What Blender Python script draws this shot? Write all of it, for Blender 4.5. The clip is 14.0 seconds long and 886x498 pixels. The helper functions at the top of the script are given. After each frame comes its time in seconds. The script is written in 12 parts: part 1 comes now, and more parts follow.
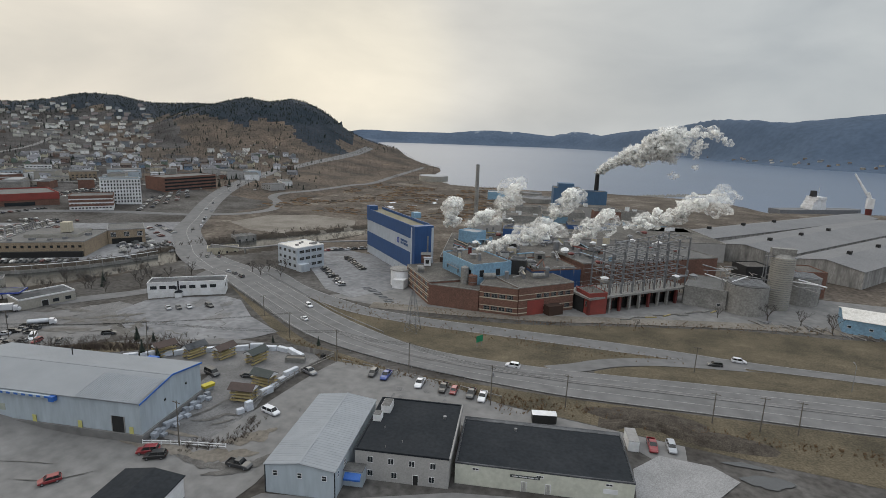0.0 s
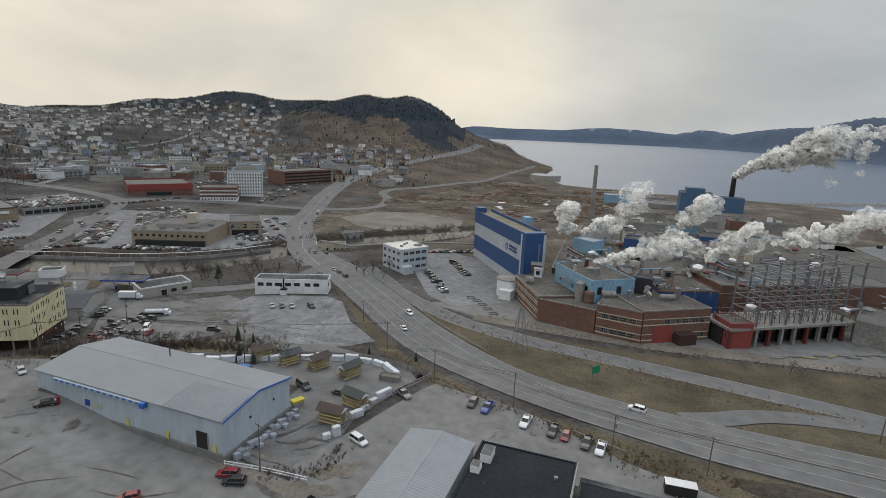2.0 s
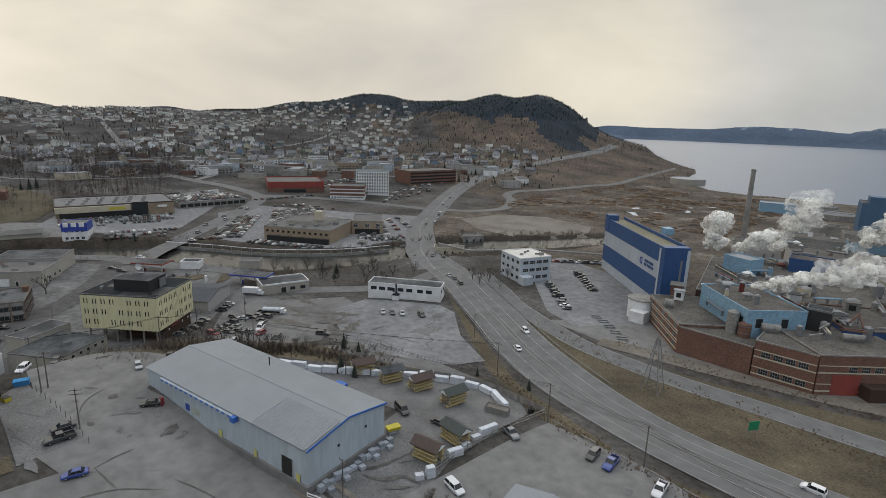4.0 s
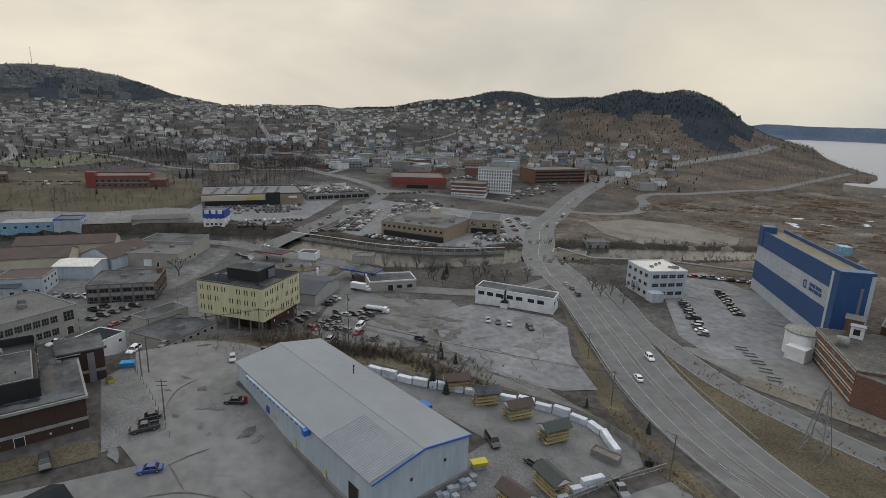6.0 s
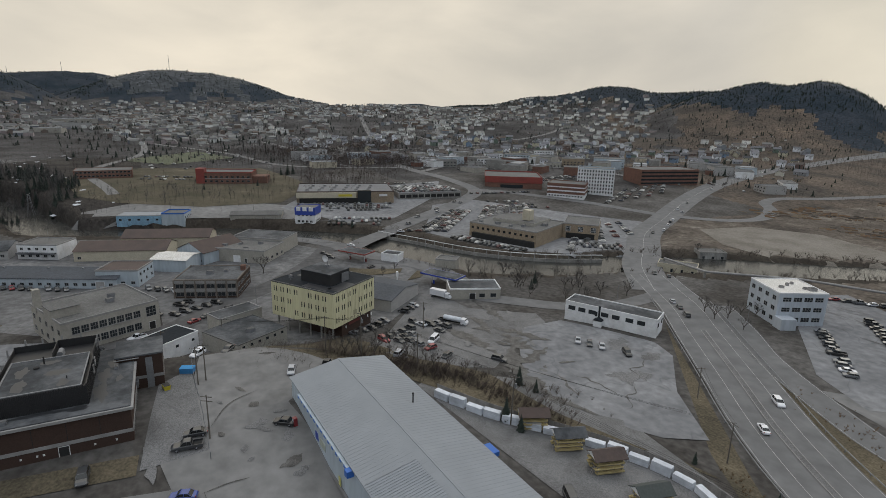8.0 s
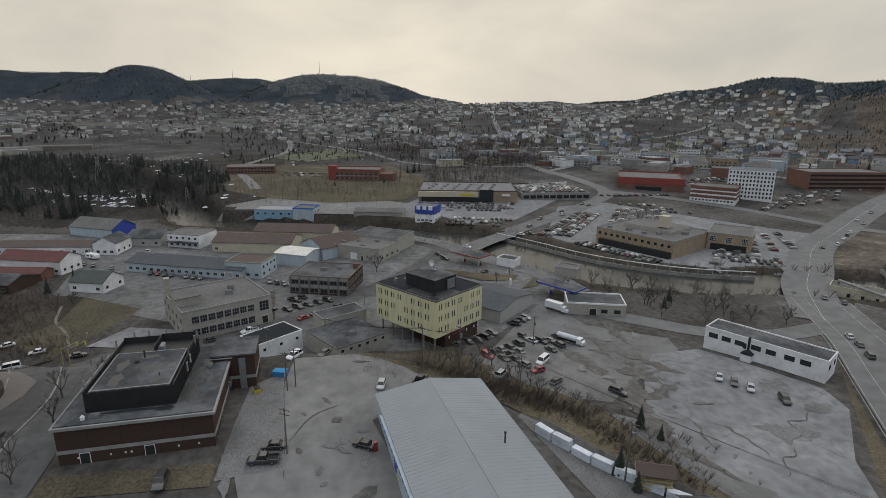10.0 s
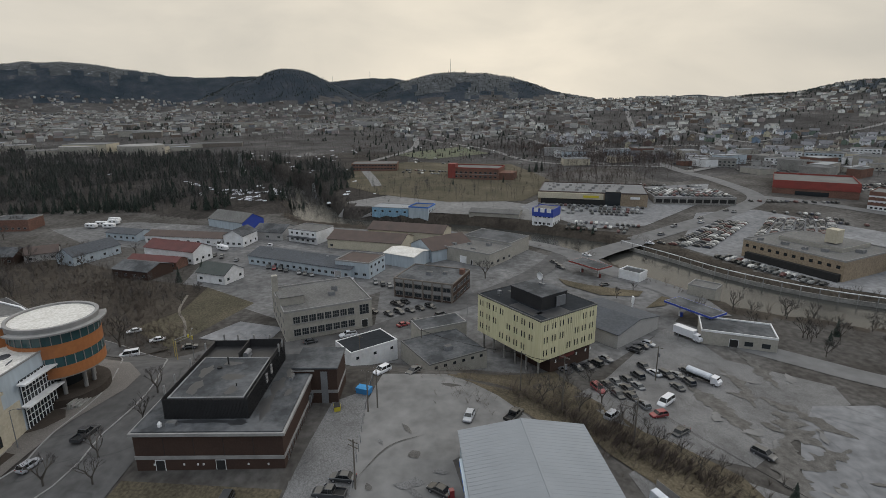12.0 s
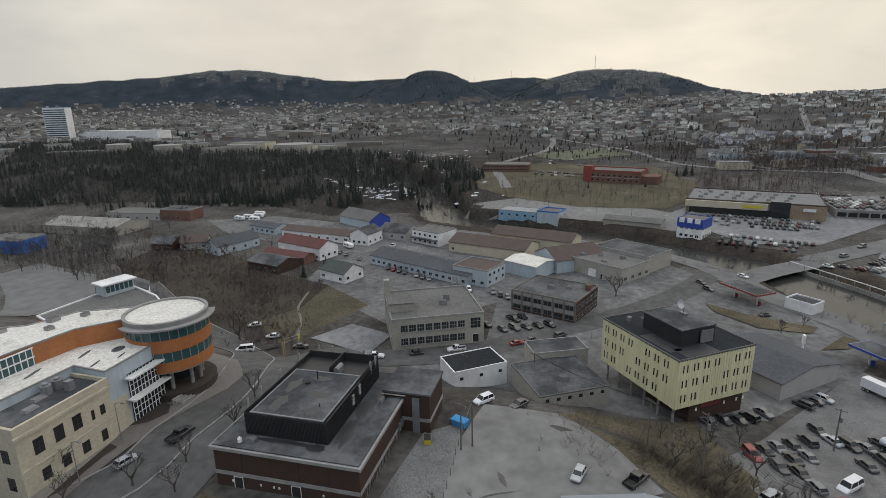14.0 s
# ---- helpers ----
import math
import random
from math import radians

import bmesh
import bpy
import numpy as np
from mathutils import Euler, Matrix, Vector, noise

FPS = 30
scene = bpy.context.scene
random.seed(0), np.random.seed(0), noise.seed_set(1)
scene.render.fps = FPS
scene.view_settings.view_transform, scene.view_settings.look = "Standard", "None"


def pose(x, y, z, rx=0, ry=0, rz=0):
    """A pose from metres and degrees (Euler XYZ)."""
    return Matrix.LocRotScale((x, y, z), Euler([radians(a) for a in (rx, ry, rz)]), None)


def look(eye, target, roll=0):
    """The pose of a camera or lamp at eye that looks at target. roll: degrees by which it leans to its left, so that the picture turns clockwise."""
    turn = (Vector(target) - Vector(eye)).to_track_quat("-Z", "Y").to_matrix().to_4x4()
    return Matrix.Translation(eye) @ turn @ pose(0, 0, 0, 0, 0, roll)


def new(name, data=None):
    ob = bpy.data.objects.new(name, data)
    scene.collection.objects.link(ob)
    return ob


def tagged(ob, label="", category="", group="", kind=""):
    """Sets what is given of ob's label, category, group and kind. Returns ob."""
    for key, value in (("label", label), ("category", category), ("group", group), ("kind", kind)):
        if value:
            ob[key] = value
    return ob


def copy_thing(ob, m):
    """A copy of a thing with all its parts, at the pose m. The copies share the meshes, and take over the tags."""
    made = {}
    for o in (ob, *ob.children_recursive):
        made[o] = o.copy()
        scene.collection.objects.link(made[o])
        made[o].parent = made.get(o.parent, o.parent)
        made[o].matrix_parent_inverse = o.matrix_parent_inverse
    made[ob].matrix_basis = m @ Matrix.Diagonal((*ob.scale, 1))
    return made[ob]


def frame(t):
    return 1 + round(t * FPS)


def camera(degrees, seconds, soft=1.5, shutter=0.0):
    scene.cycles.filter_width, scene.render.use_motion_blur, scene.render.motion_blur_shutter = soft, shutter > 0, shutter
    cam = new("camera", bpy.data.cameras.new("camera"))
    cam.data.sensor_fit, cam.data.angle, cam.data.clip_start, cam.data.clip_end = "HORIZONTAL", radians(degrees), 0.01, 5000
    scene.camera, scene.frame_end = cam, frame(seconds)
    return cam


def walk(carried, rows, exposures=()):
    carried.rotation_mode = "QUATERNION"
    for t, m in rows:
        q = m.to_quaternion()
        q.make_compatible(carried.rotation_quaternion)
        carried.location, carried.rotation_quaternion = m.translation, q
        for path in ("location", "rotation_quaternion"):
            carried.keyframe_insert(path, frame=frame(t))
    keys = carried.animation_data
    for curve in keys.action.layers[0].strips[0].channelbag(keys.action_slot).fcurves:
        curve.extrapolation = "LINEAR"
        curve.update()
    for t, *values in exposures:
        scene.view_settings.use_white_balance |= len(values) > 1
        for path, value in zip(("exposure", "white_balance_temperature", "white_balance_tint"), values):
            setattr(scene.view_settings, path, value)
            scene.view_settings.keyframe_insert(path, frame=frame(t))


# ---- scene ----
cam = camera(79.0, 14.0, soft=0.6)
PATH = [
    (0, (7.237, -5.429, 70.33), (6.61, -3.576, 69.913), 1.9),
    (0.5, (5.029, -0.776, 70.399), (4.341, 1.054, 69.979), 2.0),
    (1, (2.831, 3.519, 70.457), (2.046, 5.309, 70.031), 2.1),
    (1.5, (0.541, 7.855, 70.683), (-0.346, 9.594, 70.248), 2.2),
    (2, (-1.981, 12.326, 70.91), (-2.962, 14.012, 70.468), 2.3),
    (2.5, (-4.61, 16.594, 71.132), (-5.692, 18.214, 70.682), 2.3),
    (3, (-7.095, 20.926, 71.168), (-8.285, 22.467, 70.711), 2.4),
    (3.2, (-8.027, 22.656, 71.173), (-9.249, 24.171, 70.715), 2.2),
    (5.3, (-16.199, 38.346, 69.124), (-17.732, 39.541, 68.653), 2.1),
    (5.5, (-17.264, 40.016, 69.052), (-18.824, 41.174, 68.577), 2.0),
    (6, (-20.479, 43.889, 68.925), (-22.113, 44.938, 68.444), 2.0),
    (6.5, (-23.928, 47.569, 68.631), (-25.632, 48.495, 68.142), 1.9),
    (7, (-27.496, 51.103, 68.356), (-29.23, 51.97, 67.865), 1.7),
    (7.2, (-28.867, 52.341, 68.298), (-30.612, 53.185, 67.806), 1.7),
    (9.3, (-42.424, 63.444, 66.742), (-44.304, 63.904, 66.238), 0.8),
    (9.5, (-43.761, 64.345, 66.727), (-45.652, 64.754, 66.222), 0.8),
    (10, (-47.434, 66.37, 66.538), (-49.349, 66.641, 66.028), 0.5),
    (10.5, (-51.1, 68.255, 66.494), (-53.027, 68.393, 65.98), 0.3),
    (11, (-54.75, 69.815, 66.402), (-56.683, 69.834, 65.886), 0.0),
    (11.5, (-58.814, 71.198, 66.332), (-60.743, 71.112, 65.813), -0.1),
    (12, (-62.65, 72.349, 66.264), (-64.572, 72.165, 65.743), -0.4),
    (12.5, (-66.653, 73.044, 66.14), (-68.562, 72.75, 65.618), -0.6),
    (13, (-70.762, 73.474, 65.837), (-72.648, 73.061, 65.316), -0.8),
    (13.5, (-74.671, 73.81, 65.61), (-76.525, 73.27, 65.092), -0.9),
    (14, (-78.636, 73.97, 65.379), (-80.451, 73.308, 64.864), -1.1),
]
walk(cam, [(t, look(e, g, r)) for t, e, g, r in PATH], [(0, 0.1), (3, -0.02), (5.5, -0.12), (6.5, -0.15), (9.5, -0.16), (12, -0.12), (14, 0.0)])

# ---- overcast daylight ----
SUN_AZ, SUN_EL = 20.0, 16.0        # bearing left of +y, height
world = bpy.data.worlds.new("overcast_sky")
scene.world = world
world.use_nodes = True
wn, wl = world.node_tree.nodes, world.node_tree.links
wn.clear()
w_out, w_bg = wn.new("ShaderNodeOutputWorld"), wn.new("ShaderNodeBackground")
w_sky = wn.new("ShaderNodeTexSky")
w_sky.sky_type, w_sky.sun_disc = 'NISHITA', False
w_sky.sun_elevation, w_sky.sun_rotation = radians(SUN_EL), radians(-SUN_AZ)
w_sky.air_density, w_sky.dust_density = 1.0, 4.0
w_co, w_map = wn.new("ShaderNodeTexCoord"), wn.new("ShaderNodeMapping")
w_map.inputs["Scale"].default_value = (1.0, 1.0, 2.6)
w_noise = wn.new("ShaderNodeTexNoise")
w_noise.inputs["Scale"].default_value, w_noise.inputs["Detail"].default_value = 2.6, 7
w_noise.inputs["Roughness"].default_value = 0.5
w_noise.inputs["Distortion"].default_value = 0.3
w_ramp = wn.new("ShaderNodeValToRGB")
w_ramp.color_ramp.elements[0].position, w_ramp.color_ramp.elements[0].color = 0.3, (0.52, 0.52, 0.505, 1)
w_ramp.color_ramp.elements[1].position, w_ramp.color_ramp.elements[1].color = 0.72, (0.76, 0.735, 0.68, 1)
w_add = wn.new("ShaderNodeMixRGB")
w_add.blend_type, w_add.inputs[0].default_value = 'ADD', 0.0015
wl.new(w_co.outputs["Generated"], w_map.inputs[0])
wl.new(w_map.outputs[0], w_noise.inputs["Vector"])
wl.new(w_noise.outputs["Fac"], w_ramp.inputs[0])
wl.new(w_ramp.outputs[0], w_add.inputs[1])
wl.new(w_sky.outputs[0], w_add.inputs[2])
w_sep, w_up, w_mul = wn.new("ShaderNodeSeparateXYZ"), wn.new("ShaderNodeMapRange"), wn.new("ShaderNodeMixRGB")
w_up.interpolation_type = 'SMOOTHSTEP'          # an overcast sky is brightest overhead
w_up.inputs["From Min"].default_value, w_up.inputs["From Max"].default_value = 0.24, 0.9
w_up.inputs["To Min"].default_value, w_up.inputs["To Max"].default_value = 0.88, 2.3
w_mul.blend_type, w_mul.inputs[0].default_value = 'MULTIPLY', 1.0
wl.new(w_co.outputs["Generated"], w_sep.inputs[0])
wl.new(w_sep.outputs["Z"], w_up.inputs["Value"])
wl.new(w_add.outputs[0], w_mul.inputs[1])
wl.new(w_up.outputs[0], w_mul.inputs[2])
w_west, w_tint = wn.new("ShaderNodeMapRange"), wn.new("ShaderNodeMixRGB")      # thinner, warmer cloud towards the west
w_west.inputs["From Min"].default_value, w_west.inputs["From Max"].default_value = -0.3, -1.0
w_west.inputs["To Min"].default_value, w_west.inputs["To Max"].default_value = 0.0, 1.0
w_tint.blend_type, w_tint.inputs[2].default_value = 'MULTIPLY', (1.45, 1.36, 1.22, 1)
wl.new(w_sep.outputs["X"], w_west.inputs["Value"])
wl.new(w_west.outputs[0], w_tint.inputs[0])
wl.new(w_mul.outputs[0], w_tint.inputs[1])
w_east, w_cool = wn.new("ShaderNodeMapRange"), wn.new("ShaderNodeMixRGB")      # heavier, bluer cloud towards the east
w_east.inputs["From Min"].default_value, w_east.inputs["From Max"].default_value = -0.75, 0.2
w_cool.blend_type, w_cool.inputs[2].default_value = 'MULTIPLY', (0.8, 0.87, 0.95, 1)
wl.new(w_sep.outputs["X"], w_east.inputs["Value"])
wl.new(w_east.outputs[0], w_cool.inputs[0])
wl.new(w_tint.outputs[0], w_cool.inputs[1])
w_dot, w_near, w_glow = wn.new("ShaderNodeVectorMath"), wn.new("ShaderNodeMapRange"), wn.new("ShaderNodeMixRGB")      # thin bright cloud low over the bluff
w_dot.operation, w_dot.inputs[1].default_value = 'DOT_PRODUCT', (-0.48, 0.87, 0.09)
w_near.interpolation_type = 'SMOOTHERSTEP'
w_near.inputs["From Min"].default_value, w_near.inputs["From Max"].default_value = 0.965, 1.0
w_glow.blend_type, w_glow.inputs[2].default_value = 'MULTIPLY', (1.2, 1.17, 1.09, 1)
wl.new(w_co.outputs["Generated"], w_dot.inputs[0])
wl.new(w_dot.outputs["Value"], w_near.inputs["Value"])
wl.new(w_near.outputs[0], w_glow.inputs[0])
wl.new(w_cool.outputs[0], w_glow.inputs[1])
wl.new(w_glow.outputs[0], w_bg.inputs[0])
w_bg.inputs[1].default_value = 1.0
wl.new(w_bg.outputs[0], w_out.inputs[0])
sun_data = bpy.data.lights.new("sun", 'SUN')
sun_data.energy, sun_data.angle, sun_data.color = 0.35, radians(30), (1.0, 0.93, 0.82)
sun = new("sun", sun_data)
_se, _sa = radians(SUN_EL + 14), radians(SUN_AZ)
sun.matrix_world = look((0, 0, 300), (300 * math.sin(_sa) * math.cos(_se), -300 * math.cos(_sa) * math.cos(_se), 300 - 300 * math.sin(_se)))


# ---- the lie of the land ----
def ss(v, a, b):
    u = np.clip((np.asarray(v, float) - a) / (b - a), 0, 1)
    return u * u * (3 - 2 * u)


RIVER = [(-640, -200), (-500, -90), (-400, -40), (-388, 9), (-380, 53), (-362, 92), (-335, 137), (-297, 153), (-271, 174), (-257, 204),
         (-251, 241), (-231, 296), (-202, 342), (-187, 372), (-166, 400)]
COAST_X = [-2300, -1150, -700, -520, -390, -330, -254, -130, -8, 60, 130, 160, 312, 600, 4000]
COAST_Y = [4800, 2300, 1500, 1250, 1134, 900, 802, 780, 800, 800, 770, 690, 760, 700, 500]
# ridges: bearings left of +y, crest heights above the plain, crest distances, depth of the slope
RIDGES = {}
RIDGES["far_shore"] = ((-60, -21, -17, -14, -11, -8, -4.4, -0.2, 2, 5, 8), (205, 211, 192, 178, 195, 199, 162, 142, 110, 60, 0), ((-20, -11, -8, -4.4, 0, 2), (2820, 2970, 3200, 3700, 4320, 4500)), 350)
RIDGES["snow_range"] = ((0, 2, 3.6, 7.6, 11, 14.7, 17.6, 20, 24, 28, 31), (0, 100, 125, 138, 176, 192, 158, 160, 168, 172, 0), ((0, 30), (4660, 4660)), 210)
RIDGES["bluff"] = ((16, 20, 22.6, 26.3, 28, 29.5, 31.2, 33.4, 36, 38.5, 40.8, 42.6, 46, 49), (0, 8, 24, 40, 54, 75, 90, 96, 88, 97, 84, 76, 40, 0), ((20, 50), (1390, 1390)), 215)
RIDGES["town_ridge"] = ((38, 41, 44, 47, 49.5, 52.3, 54.2, 57, 59, 61, 63, 66, 68, 70), (30, 76, 77, 66, 72, 74, 60, 51, 54, 45, 31, 18, 7, 0), ((40, 46, 53, 60, 72), (1450, 1620, 1880, 2100, 2600)), 250)
RIDGES["gap_hill"] = ((64, 66, 68.4, 70.6, 72.9, 75.6, 78), (0, 5, 12, 27, 18, 5, 0), ((60, 80), (3300, 3300)), 370)
RIDGES["mast_hill"] = ((74, 78, 80, 82, 84, 86.5, 88.6, 91, 93.5, 96.3, 98.5, 101, 104, 108), (0, 7, 13, 27, 48, 89, 117, 138, 154, 156, 137, 98, 48, 0), ((70, 110), (2470, 2470)), 320)
RIDGES["dome_hill"] = ((101, 103.5, 106, 107.2, 108.6, 110.2, 111.9, 113.4, 115, 118, 122), (0, 60, 112, 133, 157, 169, 163, 137, 122, 70, 0), ((100, 125), (2250, 2250)), 300)
RIDGES["long_ridge"] = ((93, 96, 99, 103, 106.5, 110, 113.5, 118.7, 120.5, 122.5, 124.3, 126.2, 129.5, 132, 136, 140, 144, 148, 156, 172, 179), (0, 90, 165, 175, 159, 162, 182, 176, 182, 204, 218, 238, 246, 236, 208, 190, 168, 150, 138, 128, 0), ((100, 113, 124, 180), (3200, 3210, 3370, 3400)), 380)


def bend(v, xs, ys):
    """Smooth curve through the knots, zero past both ends."""
    xs, ys = np.array(xs, float), np.array(ys, float)
    m = np.gradient(ys, xs)
    i = np.clip(np.searchsorted(xs, v) - 1, 0, len(xs) - 2)
    h = xs[i + 1] - xs[i]
    t = np.clip((v - xs[i]) / h, 0, 1)
    y = ys[i] * (1 + 2 * t) * (1 - t) ** 2 + m[i] * h * t * (1 - t) ** 2 + ys[i + 1] * t * t * (3 - 2 * t) - m[i + 1] * h * t * t * (1 - t)
    return np.where((v < xs[0]) | (v > xs[-1]), 0.0, np.maximum(y, 0.0))


OX, OY = -60.0, 60.0


def seg_dist(x, y, pts):
    best = np.full(np.shape(x), 1e9)
    for (ax, ay), (bx, by) in zip(pts, pts[1:]):
        ux, uy = bx - ax, by - ay
        k = np.clip(((x - ax) * ux + (y - ay) * uy) / (ux * ux + uy * uy), 0, 1)
        best = np.minimum(best, np.hypot(x - ax - k * ux, y - ay - k * uy))
    return best


def land(x, y):
    """Height of dry ground: terraces by the camera, river bed, town slopes, hills, sea bed."""
    x, y = np.asarray(x, float), np.asarray(y, float)
    d = (x + 40) * -0.2747 + (y - 135) * 0.9615
    w, n = ss(-x, 172, 205), ss(d, -5, 40)
    sw = 5 * ss(-x, 105, 150) * ss(-d, 0, 35)
    z = (1 - w) * ((1 - n) * sw - 4.5 * n) - 6 * w + 12 * ss(-x, 300, 560)
    r = np.hypot(x - OX, y - OY)
    az = np.degrees(np.arctan2(OX - x, y - OY))
    shore = np.interp(az, [-60, -17, -9, 0, 7, 30], [2100, 2300, 2800, 3900, 4500, 4560])
    sea = ss(y - np.interp(x, COAST_X, COAST_Y), -8, 14) * ss(shore - r, -20, 60)
    town = ss(az, 23, 36) * (1 - 0.62 * ss(az, 80, 100)) * (1 - ss(az, 178, 181))
    z = z + 66 * ss(r, 640, 1900) * town
    z = z + 9 * ss(r, 700, 1300) * town * np.sin(x / 140) * np.sin(y / 170 + 1)
    hills = 0 * z
    for azs, tops, far, deep in RIDGES.values():
        hills = np.maximum(hills, bend(az, azs, tops) * np.exp(-((r - np.interp(az, *far)) / deep) ** 2))
    rough = np.sin(x / 37 + 2 * np.sin(y / 61)) * np.sin(y / 43 + 1.7 * np.sin(x / 71))
    hills = hills * (1 + 0.02 * rough)
    near = ss(r, 560, 900)
    over = (az < 29) & (r > 1900)
    z = z + hills * near * np.where(over, ss(r, shore + 20, shore + 330), 1.0)
    z = np.where(over & (r > shore), -6 + hills * ss(r, shore + 20, shore + 330), z)
    z = z * (1 - sea) - 16 * sea
    bank = seg_dist(x, y, RIVER)
    z = z - (np.maximum(z + 13, 0)) * (1 - ss(bank, 12.5, 18.5)) * (1 - ss(y, 390, 402))
    return z


T_SEEN = {}


def T(x, y):
    """Height at one place; the terraces by the camera are worked out directly, the rest by land()."""
    key = (round(float(x), 2), round(float(y), 2))
    if key in T_SEEN:
        return T_SEEN[key]
    z = None
    if -360 < x < 250 and -320 < y < 420 and math.hypot(x - OX, y - OY) < 540:
        if y > 390 or x < -320 or min(seg_near(x, y, a, b) for a, b in zip(RIVER, RIVER[1:])) < 20 or y > 330:
            z = float(land(x, y))
        else:
            def s1(v, a, b):
                u = min(1.0, max(0.0, (v - a) / (b - a)))
                return u * u * (3 - 2 * u)
            d = (x + 40) * -0.2747 + (y - 135) * 0.9615
            w, n = s1(-x, 172, 205), s1(d, -5, 40)
            sw = 5 * s1(-x, 105, 150) * s1(-d, 0, 35)
            z = (1 - w) * ((1 - n) * sw - 4.5 * n) - 6 * w + 12 * s1(-x, 300, 560)
    T_SEEN[key] = float(land(x, y)) if z is None else z
    return T_SEEN[key]


def seg_near(x, y, a, b):
    ux, uy = b[0] - a[0], b[1] - a[1]
    k = min(1.0, max(0.0, ((x - a[0]) * ux + (y - a[1]) * uy) / (ux * ux + uy * uy)))
    return math.hypot(x - a[0] - k * ux, y - a[1] - k * uy)


# ---- materials ----
def mat(name, c1, c2=None, scale=1.0, rough=0.85, bump=0.0, fine=8.0, spread=(0.35, 0.7), metal=0.0, c3=None, stain=0.0, vary=0.0, coat=0.0, stretch=None, crack=0.0, spec=0.5):
    """Two-scale procedural surface: large stains (scale per metre) and fine grain, with optional per-object variation."""
    m = bpy.data.materials.new(name)
    m.use_nodes = True
    nt = m.node_tree
    n, l = nt.nodes, nt.links
    b = n["Principled BSDF"]
    b.inputs["Roughness"].default_value, b.inputs["Metallic"].default_value = rough, metal
    b.inputs["Specular IOR Level"].default_value = spec
    if coat:
        b.inputs["Coat Weight"].default_value = coat
    c2 = c2 or tuple(v * 0.8 for v in c1)
    c1, c2, c3 = [c and (c[0] * 0.98, c[1], min(1.0, c[2] * 1.09)) for c in (c1, c2, c3)]
    geo = n.new("ShaderNodeNewGeometry")
    vec = geo.outputs["Position"]
    if stretch:
        mp = n.new("ShaderNodeMapping")
        mp.inputs["Scale"].default_value = stretch
        l.new(vec, mp.inputs[0])
        vec = mp.outputs[0]
    big = n.new("ShaderNodeTexNoise")
    big.inputs["Scale"].default_value, big.inputs["Detail"].default_value, big.inputs["Roughness"].default_value = scale, 9, 0.66
    l.new(vec, big.inputs["Vector"])
    ramp = n.new("ShaderNodeValToRGB")
    ramp.color_ramp.elements[0].position, ramp.color_ramp.elements[0].color = spread[0], (*c1, 1)
    ramp.color_ramp.elements[1].position, ramp.color_ramp.elements[1].color = spread[1], (*c2, 1)
    if c3:
        e = ramp.color_ramp.elements.new(min(0.99, spread[1] + 0.08))
        e.color = (*c3, 1)
    l.new(big.outputs["Fac"], ramp.inputs[0])
    small = n.new("ShaderNodeTexNoise")
    small.inputs["Scale"].default_value, small.inputs["Detail"].default_value = scale * fine, 4
    l.new(vec, small.inputs["Vector"])
    mul = n.new("ShaderNodeMixRGB")
    mul.blend_type, mul.inputs[0].default_value = 'OVERLAY', max(0.0, 0.12 + stain * 0.6)
    l.new(ramp.outputs[0], mul.inputs[1])
    crisp = n.new("ShaderNodeMapRange")
    crisp.inputs["From Min"].default_value, crisp.inputs["From Max"].default_value = 0.27, 0.73
    l.new(small.outputs["Fac"], crisp.inputs["Value"])
    l.new(crisp.outputs[0], mul.inputs[2])
    col = mul.outputs[0]
    if crack:                                   # thin dark seams and cracks
        cn, cs, ca, cr, cm = n.new("ShaderNodeTexNoise"), n.new("ShaderNodeMath"), n.new("ShaderNodeMath"), n.new("ShaderNodeMapRange"), n.new("ShaderNodeMixRGB")
        cn.inputs["Scale"].default_value, cn.inputs["Detail"].default_value, cn.inputs["Distortion"].default_value = crack, 3, 0.6
        l.new(vec, cn.inputs["Vector"])
        cs.operation, cs.inputs[1].default_value, ca.operation = 'SUBTRACT', 0.5, 'ABSOLUTE'
        l.new(cn.outputs["Fac"], cs.inputs[0])
        l.new(cs.outputs[0], ca.inputs[0])
        cr.inputs["From Min"].default_value, cr.inputs["From Max"].default_value = 0.0, 0.007
        cr.inputs["To Min"].default_value, cr.inputs["To Max"].default_value = 0.8, 1.0
        l.new(ca.outputs[0], cr.inputs["Value"])
        cm.blend_type, cm.inputs[0].default_value = 'MULTIPLY', 1.0
        l.new(col, cm.inputs[1])
        l.new(cr.outputs[0], cm.inputs[2])
        col = cm.outputs[0]
    if vary:
        info, hsv, mr = n.new("ShaderNodeObjectInfo"), n.new("ShaderNodeHueSaturation"), n.new("ShaderNodeMapRange")
        mr.inputs["To Min"].default_value, mr.inputs["To Max"].default_value = 1 - vary, 1 + vary
        l.new(info.outputs["Random"], mr.inputs["Value"])
        l.new(mr.outputs[0], hsv.inputs["Value"])
        l.new(col, hsv.inputs["Color"])
        col = hsv.outputs[0]
    l.new(col, b.inputs["Base Color"])
    if bump:
        bp = n.new("ShaderNodeBump")
        bp.inputs["Strength"].default_value, bp.inputs["Distance"].default_value = bump, min(0.35, 0.1 / max(scale, 0.05))
        l.new(small.outputs["Fac"], bp.inputs["Height"])
        l.new(bp.outputs[0], b.inputs["Normal"])
    return m


